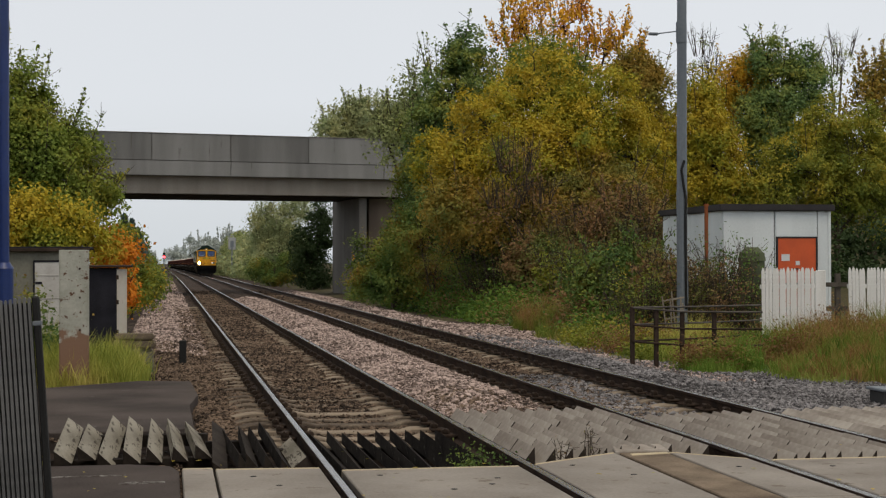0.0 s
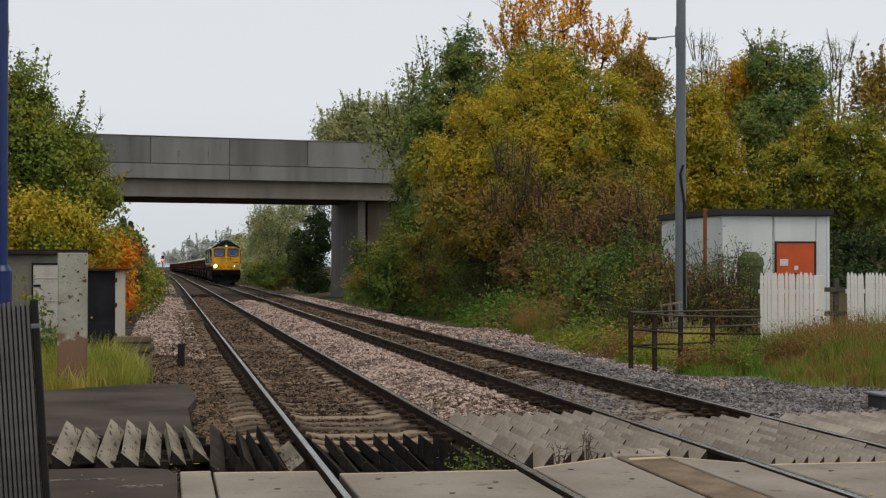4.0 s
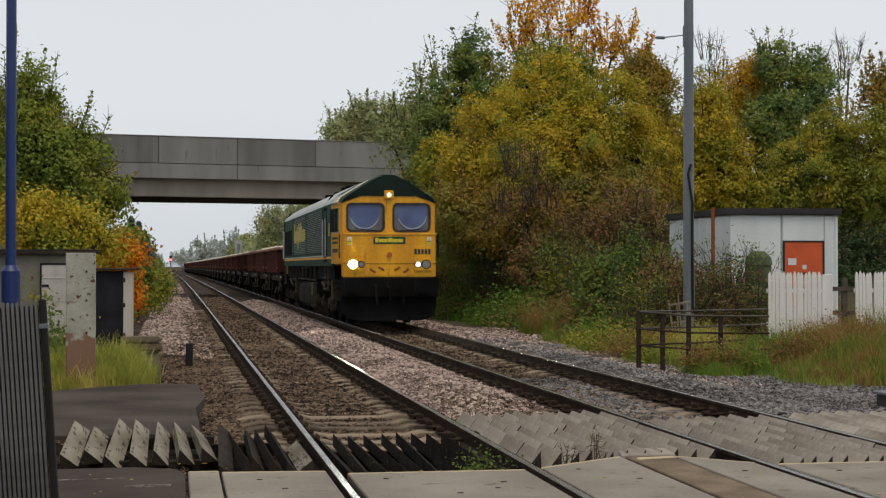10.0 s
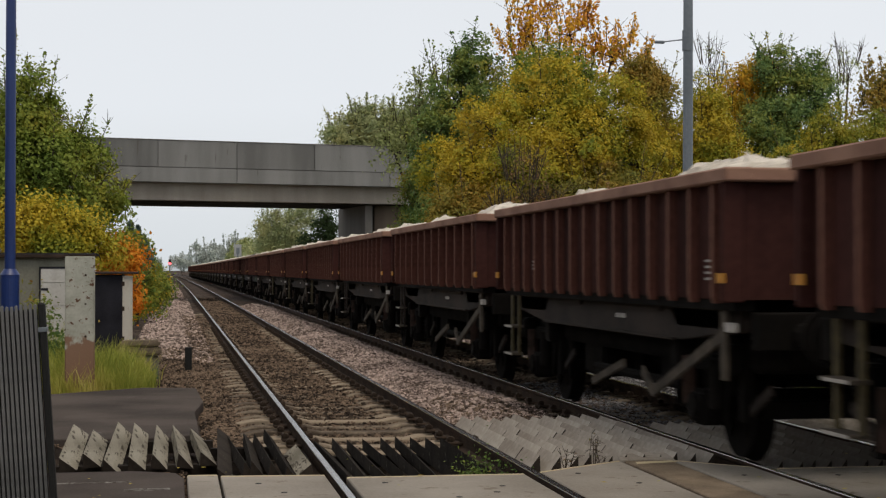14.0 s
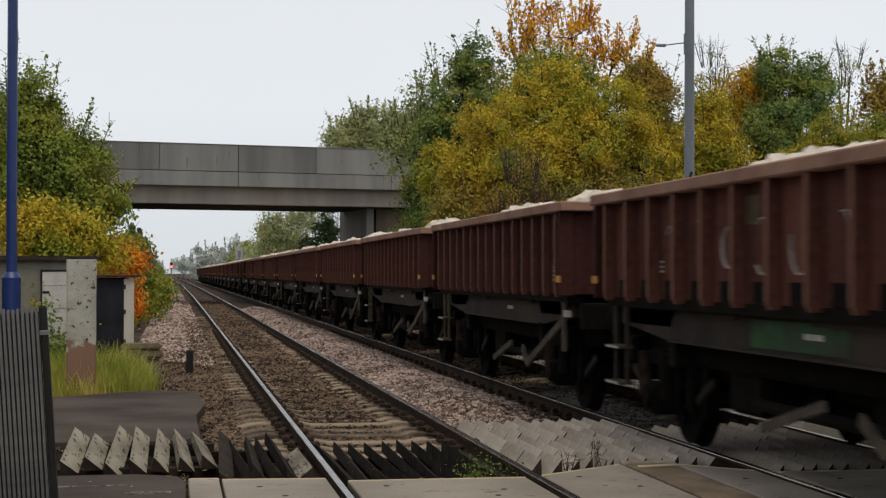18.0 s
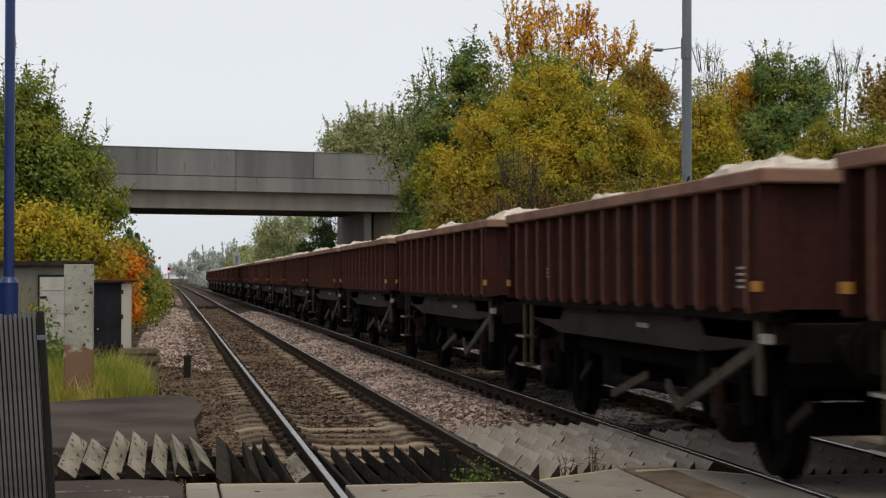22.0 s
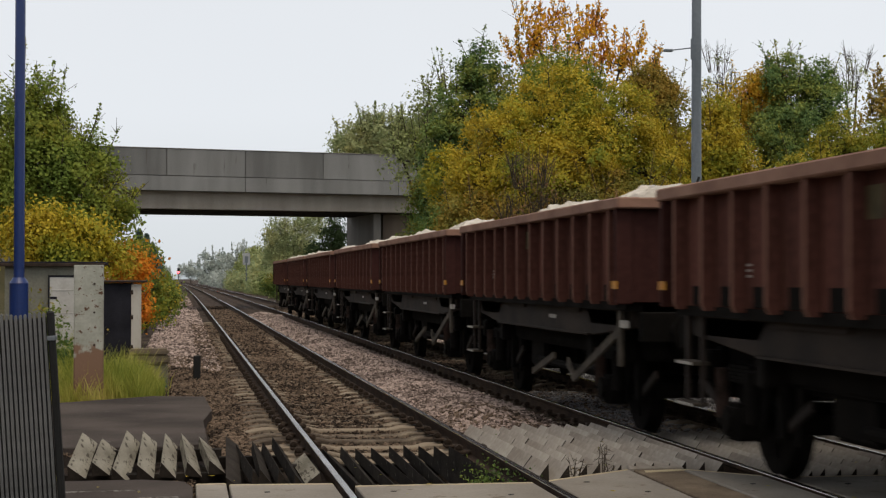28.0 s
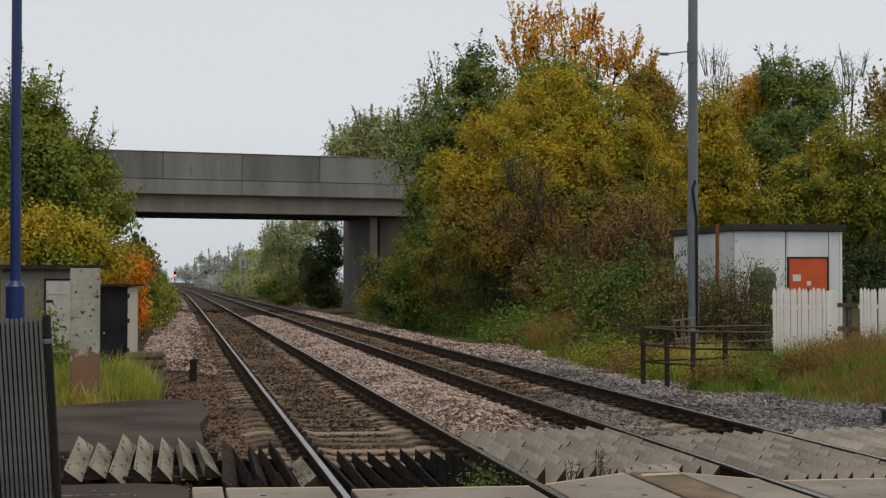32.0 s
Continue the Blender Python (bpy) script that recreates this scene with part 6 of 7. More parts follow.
        for i in range(count - 1):
            y = -0.30 - (i + 0.5) * (L - 0.6) / (count - 1)
            shared("drain_slot", slot, ob, Matrix.Translation((-w - 0.02, y, z0 + 0.005)))
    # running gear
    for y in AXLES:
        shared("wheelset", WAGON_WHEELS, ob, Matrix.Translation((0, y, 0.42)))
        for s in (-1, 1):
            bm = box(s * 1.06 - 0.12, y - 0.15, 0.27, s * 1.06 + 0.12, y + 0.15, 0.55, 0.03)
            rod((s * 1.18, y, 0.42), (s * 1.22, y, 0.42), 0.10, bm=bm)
            part("axlebox", bm, SHADED_GRIME, ob)
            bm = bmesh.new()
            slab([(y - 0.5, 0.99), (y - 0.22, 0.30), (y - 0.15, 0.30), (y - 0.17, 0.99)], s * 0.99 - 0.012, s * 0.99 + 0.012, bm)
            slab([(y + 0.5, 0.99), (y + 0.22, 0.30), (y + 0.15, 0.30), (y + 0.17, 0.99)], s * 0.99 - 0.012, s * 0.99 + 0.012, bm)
            part("w_iron", bm, SHADED_GRIME, ob)
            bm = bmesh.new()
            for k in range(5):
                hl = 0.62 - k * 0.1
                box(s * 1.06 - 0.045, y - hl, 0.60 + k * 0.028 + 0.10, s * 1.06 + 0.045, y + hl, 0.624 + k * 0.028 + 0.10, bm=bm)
            part("leaf_spring", bm, SHADED_GRIME, ob)
            part("brake_block", box(s * 0.77 - 0.05, y + 0.45, 0.3, s * 0.77 + 0.05, y + 0.52, 0.58, 0.01), SHADED_GRIME, ob)
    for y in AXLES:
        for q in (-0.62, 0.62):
            part("brake_beam", box(-0.9, y + q - 0.05, 0.36, 0.9, y + q + 0.05, 0.5, 0.01), SHADED_GRIME, ob)
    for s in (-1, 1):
        part("inner_sill", box(s * 0.72 - 0.05, -L + 0.3, 0.78, s * 0.72 + 0.05, -0.3, 1.24), SHADED_GRIME, ob)
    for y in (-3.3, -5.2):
        part("air_reservoir", rod((-0.62, y, 0.62), (0.62, y, 0.62), 0.19, sides=14), SHADED_GRIME, ob)
    part("brake_pull_rod", beam((-0.2, -6.2, 0.55), (-0.2, -1.5, 0.6), 0.05, 0.09), SHADED_GRIME, ob)
    # Added dark slab below the floor; it blocks light under the wagon.
    part("underframe_pan", box(-1.0, -L + 0.35, 0.72, 1.0, -0.35, 0.97, 0.03), SHADED_GRIME, ob)
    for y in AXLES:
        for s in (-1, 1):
            part("brake_hanger", box(s * 1.0 - 0.04, y - 0.72, 0.34, s * 1.0 + 0.04, y - 0.60, 0.95, 0.01), SHADED_GRIME, ob)
            part("brake_hanger", box(s * 1.0 - 0.04, y + 0.60, 0.34, s * 1.0 + 0.04, y + 0.72, 0.95, 0.01), SHADED_GRIME, ob)
            part("spring_shoe", box(s * 1.10 - 0.07, y + 0.5, 0.70, s * 1.10 + 0.07, y + 0.72, 0.93, 0.02), SHADED_GRIME, ob)
            part("spring_shoe", box(s * 1.10 - 0.07, y - 0.72, 0.70, s * 1.10 + 0.07, y - 0.5, 0.93, 0.02), SHADED_GRIME, ob)
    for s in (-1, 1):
        # Black strip put in for the shade between body and solebar.
        part("body_gap", box(s * 1.22 - 0.09, -L + 0.05, 1.20, s * 1.22 + 0.075, -0.05, 1.279), SHADED_GRIME, ob)
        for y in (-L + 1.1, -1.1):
            part("end_gusset", slab([(y - 0.75, 1.19), (y + 0.75, 1.19), (y + 0.6, 1.04), (y - 0.6, 1.04)], s * 1.20 - 0.01, s * 1.20 + 0.04, bevel=0.008), SHADED_GRIME, ob)
    part("centre_sill", box(-0.2, -L + 0.2, 0.85, 0.2, -0.2, 1.24), SHADED_GRIME, ob)
    part("brake_cylinder", rod((-0.45, -3.7, 0.75), (-0.45, -4.5, 0.75), 0.2, sides=14), SHADED_GRIME, ob)
    part("distributor", box(0.2, -4.6, 0.6, 0.6, -4.1, 0.95, 0.02), SHADED_GRIME, ob)
    # hand brake lever, its guide post and the shunter's step
    bm = beam((-1.25, -7.7, 1.02), (-1.25, -5.88, 0.46), 0.03, 0.085)
    beam((-1.25, -5.88, 0.46), (-1.22, -5.48, 0.62), 0.03, 0.085, bm=bm)
    beam((-1.25, -5.0, 0.66), (-1.25, -3.9, 0.42), 0.03, 0.07, bm=bm)
    part("brake_lever", bm, PALE_STEEL, ob, "long grimy hand brake lever")
    part("lever_guide", box(-1.29, -7.80, 0.68, -1.25, -7.70, 1.22, 0.006), PALE_STEEL, ob, "pale steel lever guide")
    part("lever_grip", box(-1.30, -7.98, 1.04, -1.25, -7.82, 1.11, 0.006), MARK_WHITE, ob, "white painted lever grip")
    step = bmesh.new()
    for y in (-0.66, -0.30):
        box(-1.30, y - 0.03, 0.50, -1.27, y + 0.03, 1.24, bm=step)
    step_frame = part("shunter_step", step, STEP_YELLOW if kind == "slim" else SOLEBAR, ob, "narrow steel step frame")
    for z in (0.50, 0.82):
        part("rung", box(-1.38, -0.69, z, -1.24, -0.27, z + 0.03, 0.004), PALE_STEEL, step_frame)
        part("rung_edge", box(-1.385, -0.68, z + 0.004, -1.381, -0.28, z + 0.026), MARK_WHITE, step_frame, "white painted edge")
    # brake gear between the wheels
    for s in (-1, 1):
        part("brake_shaft", rod((s * 1.0, -3.1, 0.52), (s * 1.0, -5.9, 0.52), 0.045, sides=8), SHADED_GRIME, ob)
        part("safety_loop", slab([(-1.95, 0.98), (-1.85, 0.30), (-1.78, 0.30), (-1.80, 0.98)], s * 0.95 - 0.02, s * 0.95 + 0.02), SHADED_GRIME, ob)
        part("safety_loop", slab([(-5.75, 0.98), (-5.70, 0.34), (-5.63, 0.34), (-5.60, 0.98)], s * 0.95 - 0.02, s * 0.95 + 0.02), SHADED_GRIME, ob)
        for y in AXLES:
            part("damper_pot", rod((s * 1.12, y - 0.33, 0.42), (s * 1.12, y - 0.33, 0.80), 0.06, sides=10), SHADED_GRIME, ob)
            part("damper_pot", rod((s * 1.12, y + 0.33, 0.42), (s * 1.12, y + 0.33, 0.80), 0.06, sides=10), RUST_GEAR, ob)
            part("brake_slack_arm", beam((s * 0.98, y + 0.66, 0.40), (s * 0.98, y + 1.15, 0.62), 0.03, 0.07), SOLEBAR, ob)
            part("brake_slack_arm", beam((s * 0.98, y - 0.66, 0.40), (s * 0.98, y - 1.15, 0.62), 0.03, 0.07), SOLEBAR, ob)
        part("solebar_flange", box(s * 1.16 - 0.085, -L + 1.7, 0.925, s * 1.16 + 0.085, -1.7, 0.945), SOLEBAR, ob)
        # Added boxes between the wheels keep out light from the far side.
        part("equipment_box", box(s * 0.72 - 0.2, -3.05, 0.40, s * 0.72 + 0.2, -2.3, 0.98, 0.03), SHADED_GRIME, ob)
        part("equipment_box", box(s * 0.70 - 0.18, -5.55, 0.44, s * 0.70 + 0.18, -4.9, 0.98, 0.03), SHADED_GRIME, ob)
        for y in (-2.7, -5.4):
            part("body_bracket", slab([(y - 0.7, 1.235), (y + 0.7, 1.235), (y + 0.62, 1.15), (y - 0.62, 1.15)], s * 1.225 - 0.01, s * 1.225 + 0.05), SOLEBAR, ob)
    # markings
    for y in (-L + 0.02, -0.02):
        part("reflector", box(-1.425, y - 0.08, z0 + 0.12, -1.411, y + 0.08, z0 + 0.19), REFLECTOR, ob, "orange reflector plate")
    line = mesh_of(box(-0.003, 0, 0, 0, 0.24, 0.018), "stencil_line", MARK_WHITE)
    for y, z in [(-L + 0.40, 1.42 + k * 0.045) for k in range(4)] + [(-1.78, 1.50 + k * 0.04) for k in range(3)]:
        shared("stencil_line", line, ob, Matrix.Translation((-w - 0.021, y, z)))
    part("number_patch", box(-1.222, -4.9, 1.06, -1.212, -4.6, 1.10), MARK_WHITE, ob, "faded pale patch")
    if kind == "broad":
        for k in range(3):
            part("faded_mark", box(-w - 0.025, -0.88, 1.46 + k * 0.15, -w - 0.021, -0.64, 1.57 + k * 0.15), STEP_YELLOW, ob, "faded yellow-brown mark")
        part("warning_panel", box(-w - 0.026, -3.98, 1.84, -w - 0.021, -3.72, 2.04), STEP_YELLOW, ob, "faded yellow-brown panel")
    return ob


LOCO_GREEN = surface("dark green loco paint", (0.004, 0.056, 0.035), (0.003, 0.036, 0.023), rough=0.62, grain=10, patch=1.3, bump=0.04, streak=True)
# The brow is a darker green than the body sides.
LOCO_BROW = surface("dark green brow paint", (0.006, 0.022, 0.016), (0.004, 0.013, 0.010), rough=0.65, grain=10, patch=2, bump=0.05)
LOCO_YELLOW = surface("grubby yellow loco paint", (0.86, 0.445, 0.004), (0.60, 0.26, 0.005), rough=0.42, grain=14, patch=2.2, bump=0.05, streak=True, spots=(0.56, 0.24, 0.008), spot_at=0.57)
LOCO_GREY = surface("pale grey roof paint", (0.46, 0.50, 0.50), (0.32, 0.35, 0.35), rough=0.5, grain=12, patch=1.5, bump=0.08)
LOCO_BLACK = surface("sooty black", (0.010, 0.010, 0.0105), (0.005, 0.005, 0.0055), rough=0.9, grain=20, patch=2, bump=0.2)
LOCO_ORANGE = surface("orange stripe", (0.90, 0.42, 0.008), (0.78, 0.35, 0.008), rough=0.4, grain=20, patch=2, bump=0.0)
LOCO_WHITE = surface("white stripe", (0.55, 0.58, 0.56), (0.42, 0.44, 0.43), rough=0.45, grain=20, patch=2, bump=0.0)
BOGIE = surface("brown-grey bogie dirt", (0.078, 0.062, 0.044), (0.018, 0.014, 0.011), rough=0.9, grain=14, patch=2.2, bump=0.35)
TANK = surface("dusty fuel tank", (0.042, 0.037, 0.032), (0.014, 0.0125, 0.011), rough=0.85, grain=10, patch=1.4, bump=0.15)
GLASS = surface("dark cab glass", (0.016, 0.020, 0.020), (0.010, 0.012, 0.012), rough=0.86, grain=4, patch=1, bump=0.0)
# The blue is reflected sky, put into the glass's base colour.
BLUE_GLASS = surface("wiped glass with sky reflection in its colour", (0.085, 0.125, 0.28), (0.045, 0.068, 0.18), rough=0.07, grain=3, patch=1, bump=0.0)
LAMP_ON = surface("lit headlamp", (0.9, 0.85, 0.7), (0.9, 0.85, 0.7), rough=0.3, bump=0.0, glow=(1.0, 0.93, 0.70, 900.0))
LAMP_DIM = surface("lit marker lamp", (0.9, 0.9, 0.9), (0.9, 0.9, 0.9), rough=0.3, bump=0.0, glow=(0.92, 0.95, 1.0, 1.1))
LAMP_OFF = surface("unlit lamp glass", (0.30, 0.32, 0.33), (0.16, 0.17, 0.18), rough=0.15, grain=50, patch=20, bump=0.05)
SIGN_WHITE = surface("white notice", (0.72, 0.72, 0.70), (0.62, 0.62, 0.60), rough=0.5, bump=0.0)
SIGN_DARK = surface("dark lettering", (0.03, 0.03, 0.03), (0.02, 0.02, 0.02), rough=0.5, bump=0.0)
SCREEN_DUST = surface("dusty windscreen glass", (0.17, 0.175, 0.19), (0.10, 0.105, 0.12), rough=0.25, grain=14, patch=3, bump=0.0)
BLIND_EDGE = surface("pale swept dust edge", (0.34, 0.40, 0.56), (0.24, 0.29, 0.44), rough=0.4, grain=20, patch=5, bump=0.0)
SEAL = surface("grey rubber seal", (0.055, 0.053, 0.05), (0.03, 0.029, 0.028), rough=0.7, grain=20, patch=3, bump=0.1)
CREAM_ROOF = surface("cream yellow cab roof paint", (0.70, 0.60, 0.30), (0.52, 0.44, 0.22), rough=0.5, grain=12, patch=2, bump=0.05)
NOSE_RUST = surface("rusty slot", (0.30, 0.11, 0.02), (0.14, 0.05, 0.015), rough=0.8, grain=40, patch=8, bump=0.1)
# Pale lips, worn, with the louvres' bright highlight lines put into their colour.
LOUVRE_EDGE = surface("worn louvre edge with painted highlight", (0.40, 0.44, 0.42), (0.20, 0.24, 0.22), rough=0.5, grain=30, patch=2, bump=0.0)
NOTICE_YELLOW = surface("yellow notice", (0.74, 0.60, 0.02), (0.58, 0.46, 0.02), rough=0.5, bump=0.0)
RED_PAINT = surface("faded red paint", (0.44, 0.10, 0.03), (0.34, 0.09, 0.02), rough=0.6, bump=0.0)

ROOF = [(-1.32, 3.10), (-1.22, 3.23), (-0.80, 3.48), (-0.47, 3.67), (-0.16, 3.80), (0.0, 3.805), (0.16, 3.80), (0.47, 3.67), (0.80, 3.48), (1.22, 3.23), (1.32, 3.10)]
BODY_ROOF = [(-1.32, 3.08), (-1.26, 3.21), (-1.09, 3.36), (-0.74, 3.56), (-0.36, 3.70), (0.0, 3.75), (0.36, 3.70), (0.74, 3.56), (1.09, 3.36), (1.26, 3.21), (1.32, 3.08)]


def cab(ob, front):
    """One cab; front: -1 for the leading cab, +1 for the trailing one."""
    f = front
    base = -20.72 if f < 0 else 0.0

    def at(s, y=None):
        return base - f * s   # s metres inwards from the cab's outermost face

    # cab shell: sections (inset, half width, z of roof edge)
    rings = []
    for s, half, low, drop in ((1.35, 1.32, 1.55, 0.0), (0.42, 1.22, 1.55, 0.0), (0.16, 1.16, 1.55, 0.02)):
        rings.append([(-half, at(s), low), (-half, at(s), 3.02)] + [(x * half / 1.32, at(s + 0.0), z - drop) for x, z in ROOF] + [(half, at(s), 3.02), (half, at(s), low)])
    for picked in ((0, 1), (12, 13)):
        bm = bmesh.new()
        vs = [[bm.verts.new(p) for p in r] for r in rings]
        for a, b in zip(vs, vs[1:]):
            for i in picked:
                bm.faces.new((a[i], a[i + 1], b[i + 1], b[i]))
        bmesh.ops.delete(bm, geom=[v for v in bm.verts if not v.link_faces], context="VERTS")
        bmesh.ops.recalc_face_normals(bm, faces=bm.faces[:])
        part("cab_side", bm, LOCO_YELLOW, ob)
    bm = bmesh.new()
    slices = [[tuple(Vector(p).lerp(Vector(q), k)) for p, q in zip(rings[0][1:-1], rings[1][1:-1])] for k in (0.0, 0.5, 1.0)]
    for pair, paint, lab in ((slices[:2], LOCO_GREY, ""), (slices[1:], CREAM_ROOF, "cream yellow front of the cab roof")):
        bm = bmesh.new()
        a, b = [[bm.verts.new(p) for p in r] for r in pair]
        for i in range(len(a) - 1):
            bm.faces.new((a[i], a[i + 1], b[i + 1], b[i]))
        bmesh.ops.recalc_face_normals(bm, faces=bm.faces[:])
        part("cab_roof", bm, paint, ob, lab)
    # green brow over the windscreens
    bm = bmesh.new()
    outer = [(x * 1.25 / 1.32, at(0.42), z + 0.004) for x, z in ROOF]
    fore = [(x * 1.20 / 1.32, at(0.10), z - 0.03) for x, z in ROOF]
    under = [(x * 1.14 / 1.32, at(0.14), 3.08 + 0.165 * min(1.0, (1.32 - abs(x)) / 0.4)) for x, z in ROOF]
    rows = [[bm.verts.new(p) for p in r] for r in (outer, fore, under)]
    for a, b in zip(rows, rows[1:]):
        for i in range(len(a) - 1):
            bm.faces.new((a[i], a[i + 1], b[i + 1], b[i]))
    bmesh.ops.recalc_face_normals(bm, faces=bm.faces[:])
    part("brow", bm, LOCO_BROW, ob, "dark green cab brow")
    # the face in panels round the two windscreens: pillars, header, lower front
    y0, y1 = at(0.16), at(0.26)
    ya, yb = min(y0, y1), max(y0, y1)
    bm = prism([(-1.16, 3.09), (1.16, 3.09), (1.15, 3.14), (0.88, 3.265), (-0.88, 3.265), (-1.15, 3.14)], ya, yb)
    part("header_panel", bm, LOCO_YELLOW, ob)
    for x0, x1 in ((-1.16, -1.075), (-0.085, 0.085), (1.075, 1.16)):
        part("pillar", box(x0, ya, 2.33, x1, yb, 3.09), LOCO_YELLOW, ob)
    def rounded(x0, z0, x1, z1, r, steps=5):
        pts = []
        for cx, cz, a0 in ((x1 - r, z1 - r, 0), (x0 + r, z1 - r, 90), (x0 + r, z0 + r, 180), (x1 - r, z0 + r, 270)):
            for k in range(steps + 1):
                a = radians(a0 + 90 * k / steps)
                pts.append((cx + r * math.cos(a), cz + r * math.sin(a)))
        return pts

    for s in (-1, 1):
        x0, x1 = sorted((s * 0.085, s * 1.075))
        glass_y = at(0.205)
        ws = part("windscreen", prism(rounded(x0 + 0.04, 2.37, x1 - 0.04, 3.05, 0.09), *sorted((glass_y, at(0.225)))), SCREEN_DUST, ob, "dusty windscreen pane")
        # yellow corner plate behind the rounded seal, then the seal itself as a ring
        for name, inner, outer_pts, d0, d1, m in (("screen_surround", rounded(x0 + 0.012, 2.345, x1 - 0.012, 3.075, 0.13), [(x1, 3.09), (x0, 3.09), (x0, 2.33), (x1, 2.33)], 0.16, 0.2, LOCO_YELLOW),
                                                  ("screen_seal", rounded(x0 + 0.06, 2.395, x1 - 0.06, 3.025, 0.10), None, 0.152, 0.215, SEAL)):
            bm = bmesh.new()
            if outer_pts is None:
                ring = rounded(x0 + 0.008, 2.34, x1 - 0.008, 3.08, 0.135)
            else:
                ring = []
                for k, (cx, cz) in enumerate(outer_pts):
                    ring += [(cx, cz)] * 6
            loops = []
            for pts, d in ((ring, d0), (inner, d0), (inner, d1), (ring, d1)):
                loops.append([bm.verts.new((px, at(d), pz)) for px, pz in pts])
            k = len(ring)
            for p, q in zip(loops, loops[1:]):
                for i in range(k):
                    j = (i + 1) % k
                    bm.faces.new((p[i], p[j], q[j], q[i]))
            bmesh.ops.remove_doubles(bm, verts=bm.verts[:], dist=0.0005)
            bmesh.ops.recalc_face_normals(bm, faces=bm.faces[:])
            part(name, bm, m, ob, "thick grey rubber seal" if m is SEAL else "")
        # the wiped part of the pane, bounded below by a pale arc of dust
        mid = (x0 + x1) / 2 + s * 0.02
        arc = [(mid + 0.385 * math.cos(radians(a)), 2.86 + 0.43 * math.sin(radians(a))) for a in range(180, 361, 12)]
        part("wiped_glass", prism(arc + [(mid + 0.375, 3.02), (mid - 0.375, 3.02)], *sorted((at(0.199), at(0.207)))), BLUE_GLASS, ws, "wiped glass coloured blue for reflected sky")
        bm = bmesh.new()
        for (ax, az), (bx, bz) in zip(arc[2:], arc[3:-1]):
            beam((ax, at(0.196), az), (bx, at(0.196), bz), 0.008, 0.034, bm=bm)
        part("dust_edge", bm, BLIND_EDGE, ws, "pale arc of dust")
    nose = at(0.0)
    na, nb = sorted((nose, at(0.30)))
    part("lower_front", box(-1.17, na, 1.22, 1.17, nb, 2.34, 0.03), LOCO_YELLOW, ob)
    part("ledge", box(-1.19, *sorted((at(-0.02), at(0.3)))[:1], 2.27, 1.19, sorted((at(-0.02), at(0.3)))[1], 2.31, 0.008), LOCO_YELLOW, ob)
    part("seam", box(-1.168, *sorted((at(-0.004), at(0.1)))[:1], 1.545, 1.168, sorted((at(-0.004), at(0.1)))[1], 1.56), LOCO_BLACK, ob)
    out = nose + f * 0.0
    def fore(x0, x1, z0, z1, d0, d1, bev=0.0):
        a, b = sorted((at(-d0), at(-d1)))
        return box(x0, a, z0, x1, b, z1, bev)
    for s in (-1, 1):
        x0, x1 = sorted((s * 0.60, s * 1.07))
        lamp = part("lamp_housing", fore(x0, x1, 1.36, 1.71, -0.02, 0.06, 0.03), LOCO_YELLOW, ob)
        big, small = (s * 0.92, s * 0.71)
        lit = s < 0
        for x, r, m, lab in ((big, 0.098, LAMP_ON if lit else LAMP_OFF, "glowing white headlight" if lit else "unlit round headlight"), (small, 0.066, LAMP_OFF if lit else LAMP_DIM, "marker light cluster")):
            if f > 0 and m in (LAMP_ON, LAMP_DIM):
                m, lab = LAMP_OFF, "unlit lamp"
            shared("headlight", mesh_of(rod((x, at(-0.05), 1.54), (x, at(-0.074), 1.54), r, sides=24), "headlight", m), lamp, label=lab)
            shared("lamp_ring", mesh_of(rod((x, at(-0.04), 1.54), (x, at(-0.068), 1.54), r + 0.022, sides=24), "lamp_ring", LOCO_BLACK), lamp)
        part("access_panel", fore(x0, x1, 1.725, 2.0, -0.02, 0.014, 0.006), LOCO_YELLOW, ob)
        notice = part("warning_notice", fore(s * 1.0 - 0.055, s * 1.0 + 0.055, 2.02, 2.22, -0.02, 0.008), SIGN_WHITE, ob, "small white and yellow warning notice")
        part("yellow_field", fore(s * 1.0 - 0.05, s * 1.0 + 0.05, 2.03, 2.10, 0.008, 0.012), NOTICE_YELLOW, notice)
        part("yellow_field", prism([(s * 1.0 - 0.035, 2.125), (s * 1.0 + 0.035, 2.125), (s * 1.0, 2.195)], *sorted((at(-0.008), at(-0.012)))), NOTICE_YELLOW, notice)
        part("dark_line", fore(s * 1.0 - 0.05, s * 1.0 + 0.05, 2.10, 2.115, 0.008, 0.012), SIGN_DARK, notice)
        part("wiper", beam((s * 0.25, at(-0.01), 2.36), (s * 0.85, at(-0.01), 2.43), 0.02, 0.02), LOCO_BLACK, ob)
        for k, (x, tilt) in enumerate(((0.20, 30), (0.42, 34))):
            shared("slot", mesh_of(fore(-0.085, 0.085, -0.03, 0.03, -0.02, 0.012, 0.01), "slot", NOSE_RUST), ob, Matrix.Translation((s * x, 0, 1.38 + 0.05 * (1 - k))) @ Matrix.Rotation(radians(-s * tilt), 4, Vector((0, 1, 0))))
        rod_bm = rod((s * 1.24, at(0.12), 1.7), (s * 1.24, at(0.12), 2.3), 0.014)
        part("handrail", rod_bm, LOCO_BLACK, ob)
        # cab side window, side notices
        def along(d):
            return s * (1.33 if d > 1.35 else 1.33 - (1.35 - d) * 0.1075)

        def pane(d0, d1, z0, z1, proud):
            own, rows = bmesh.new(), []
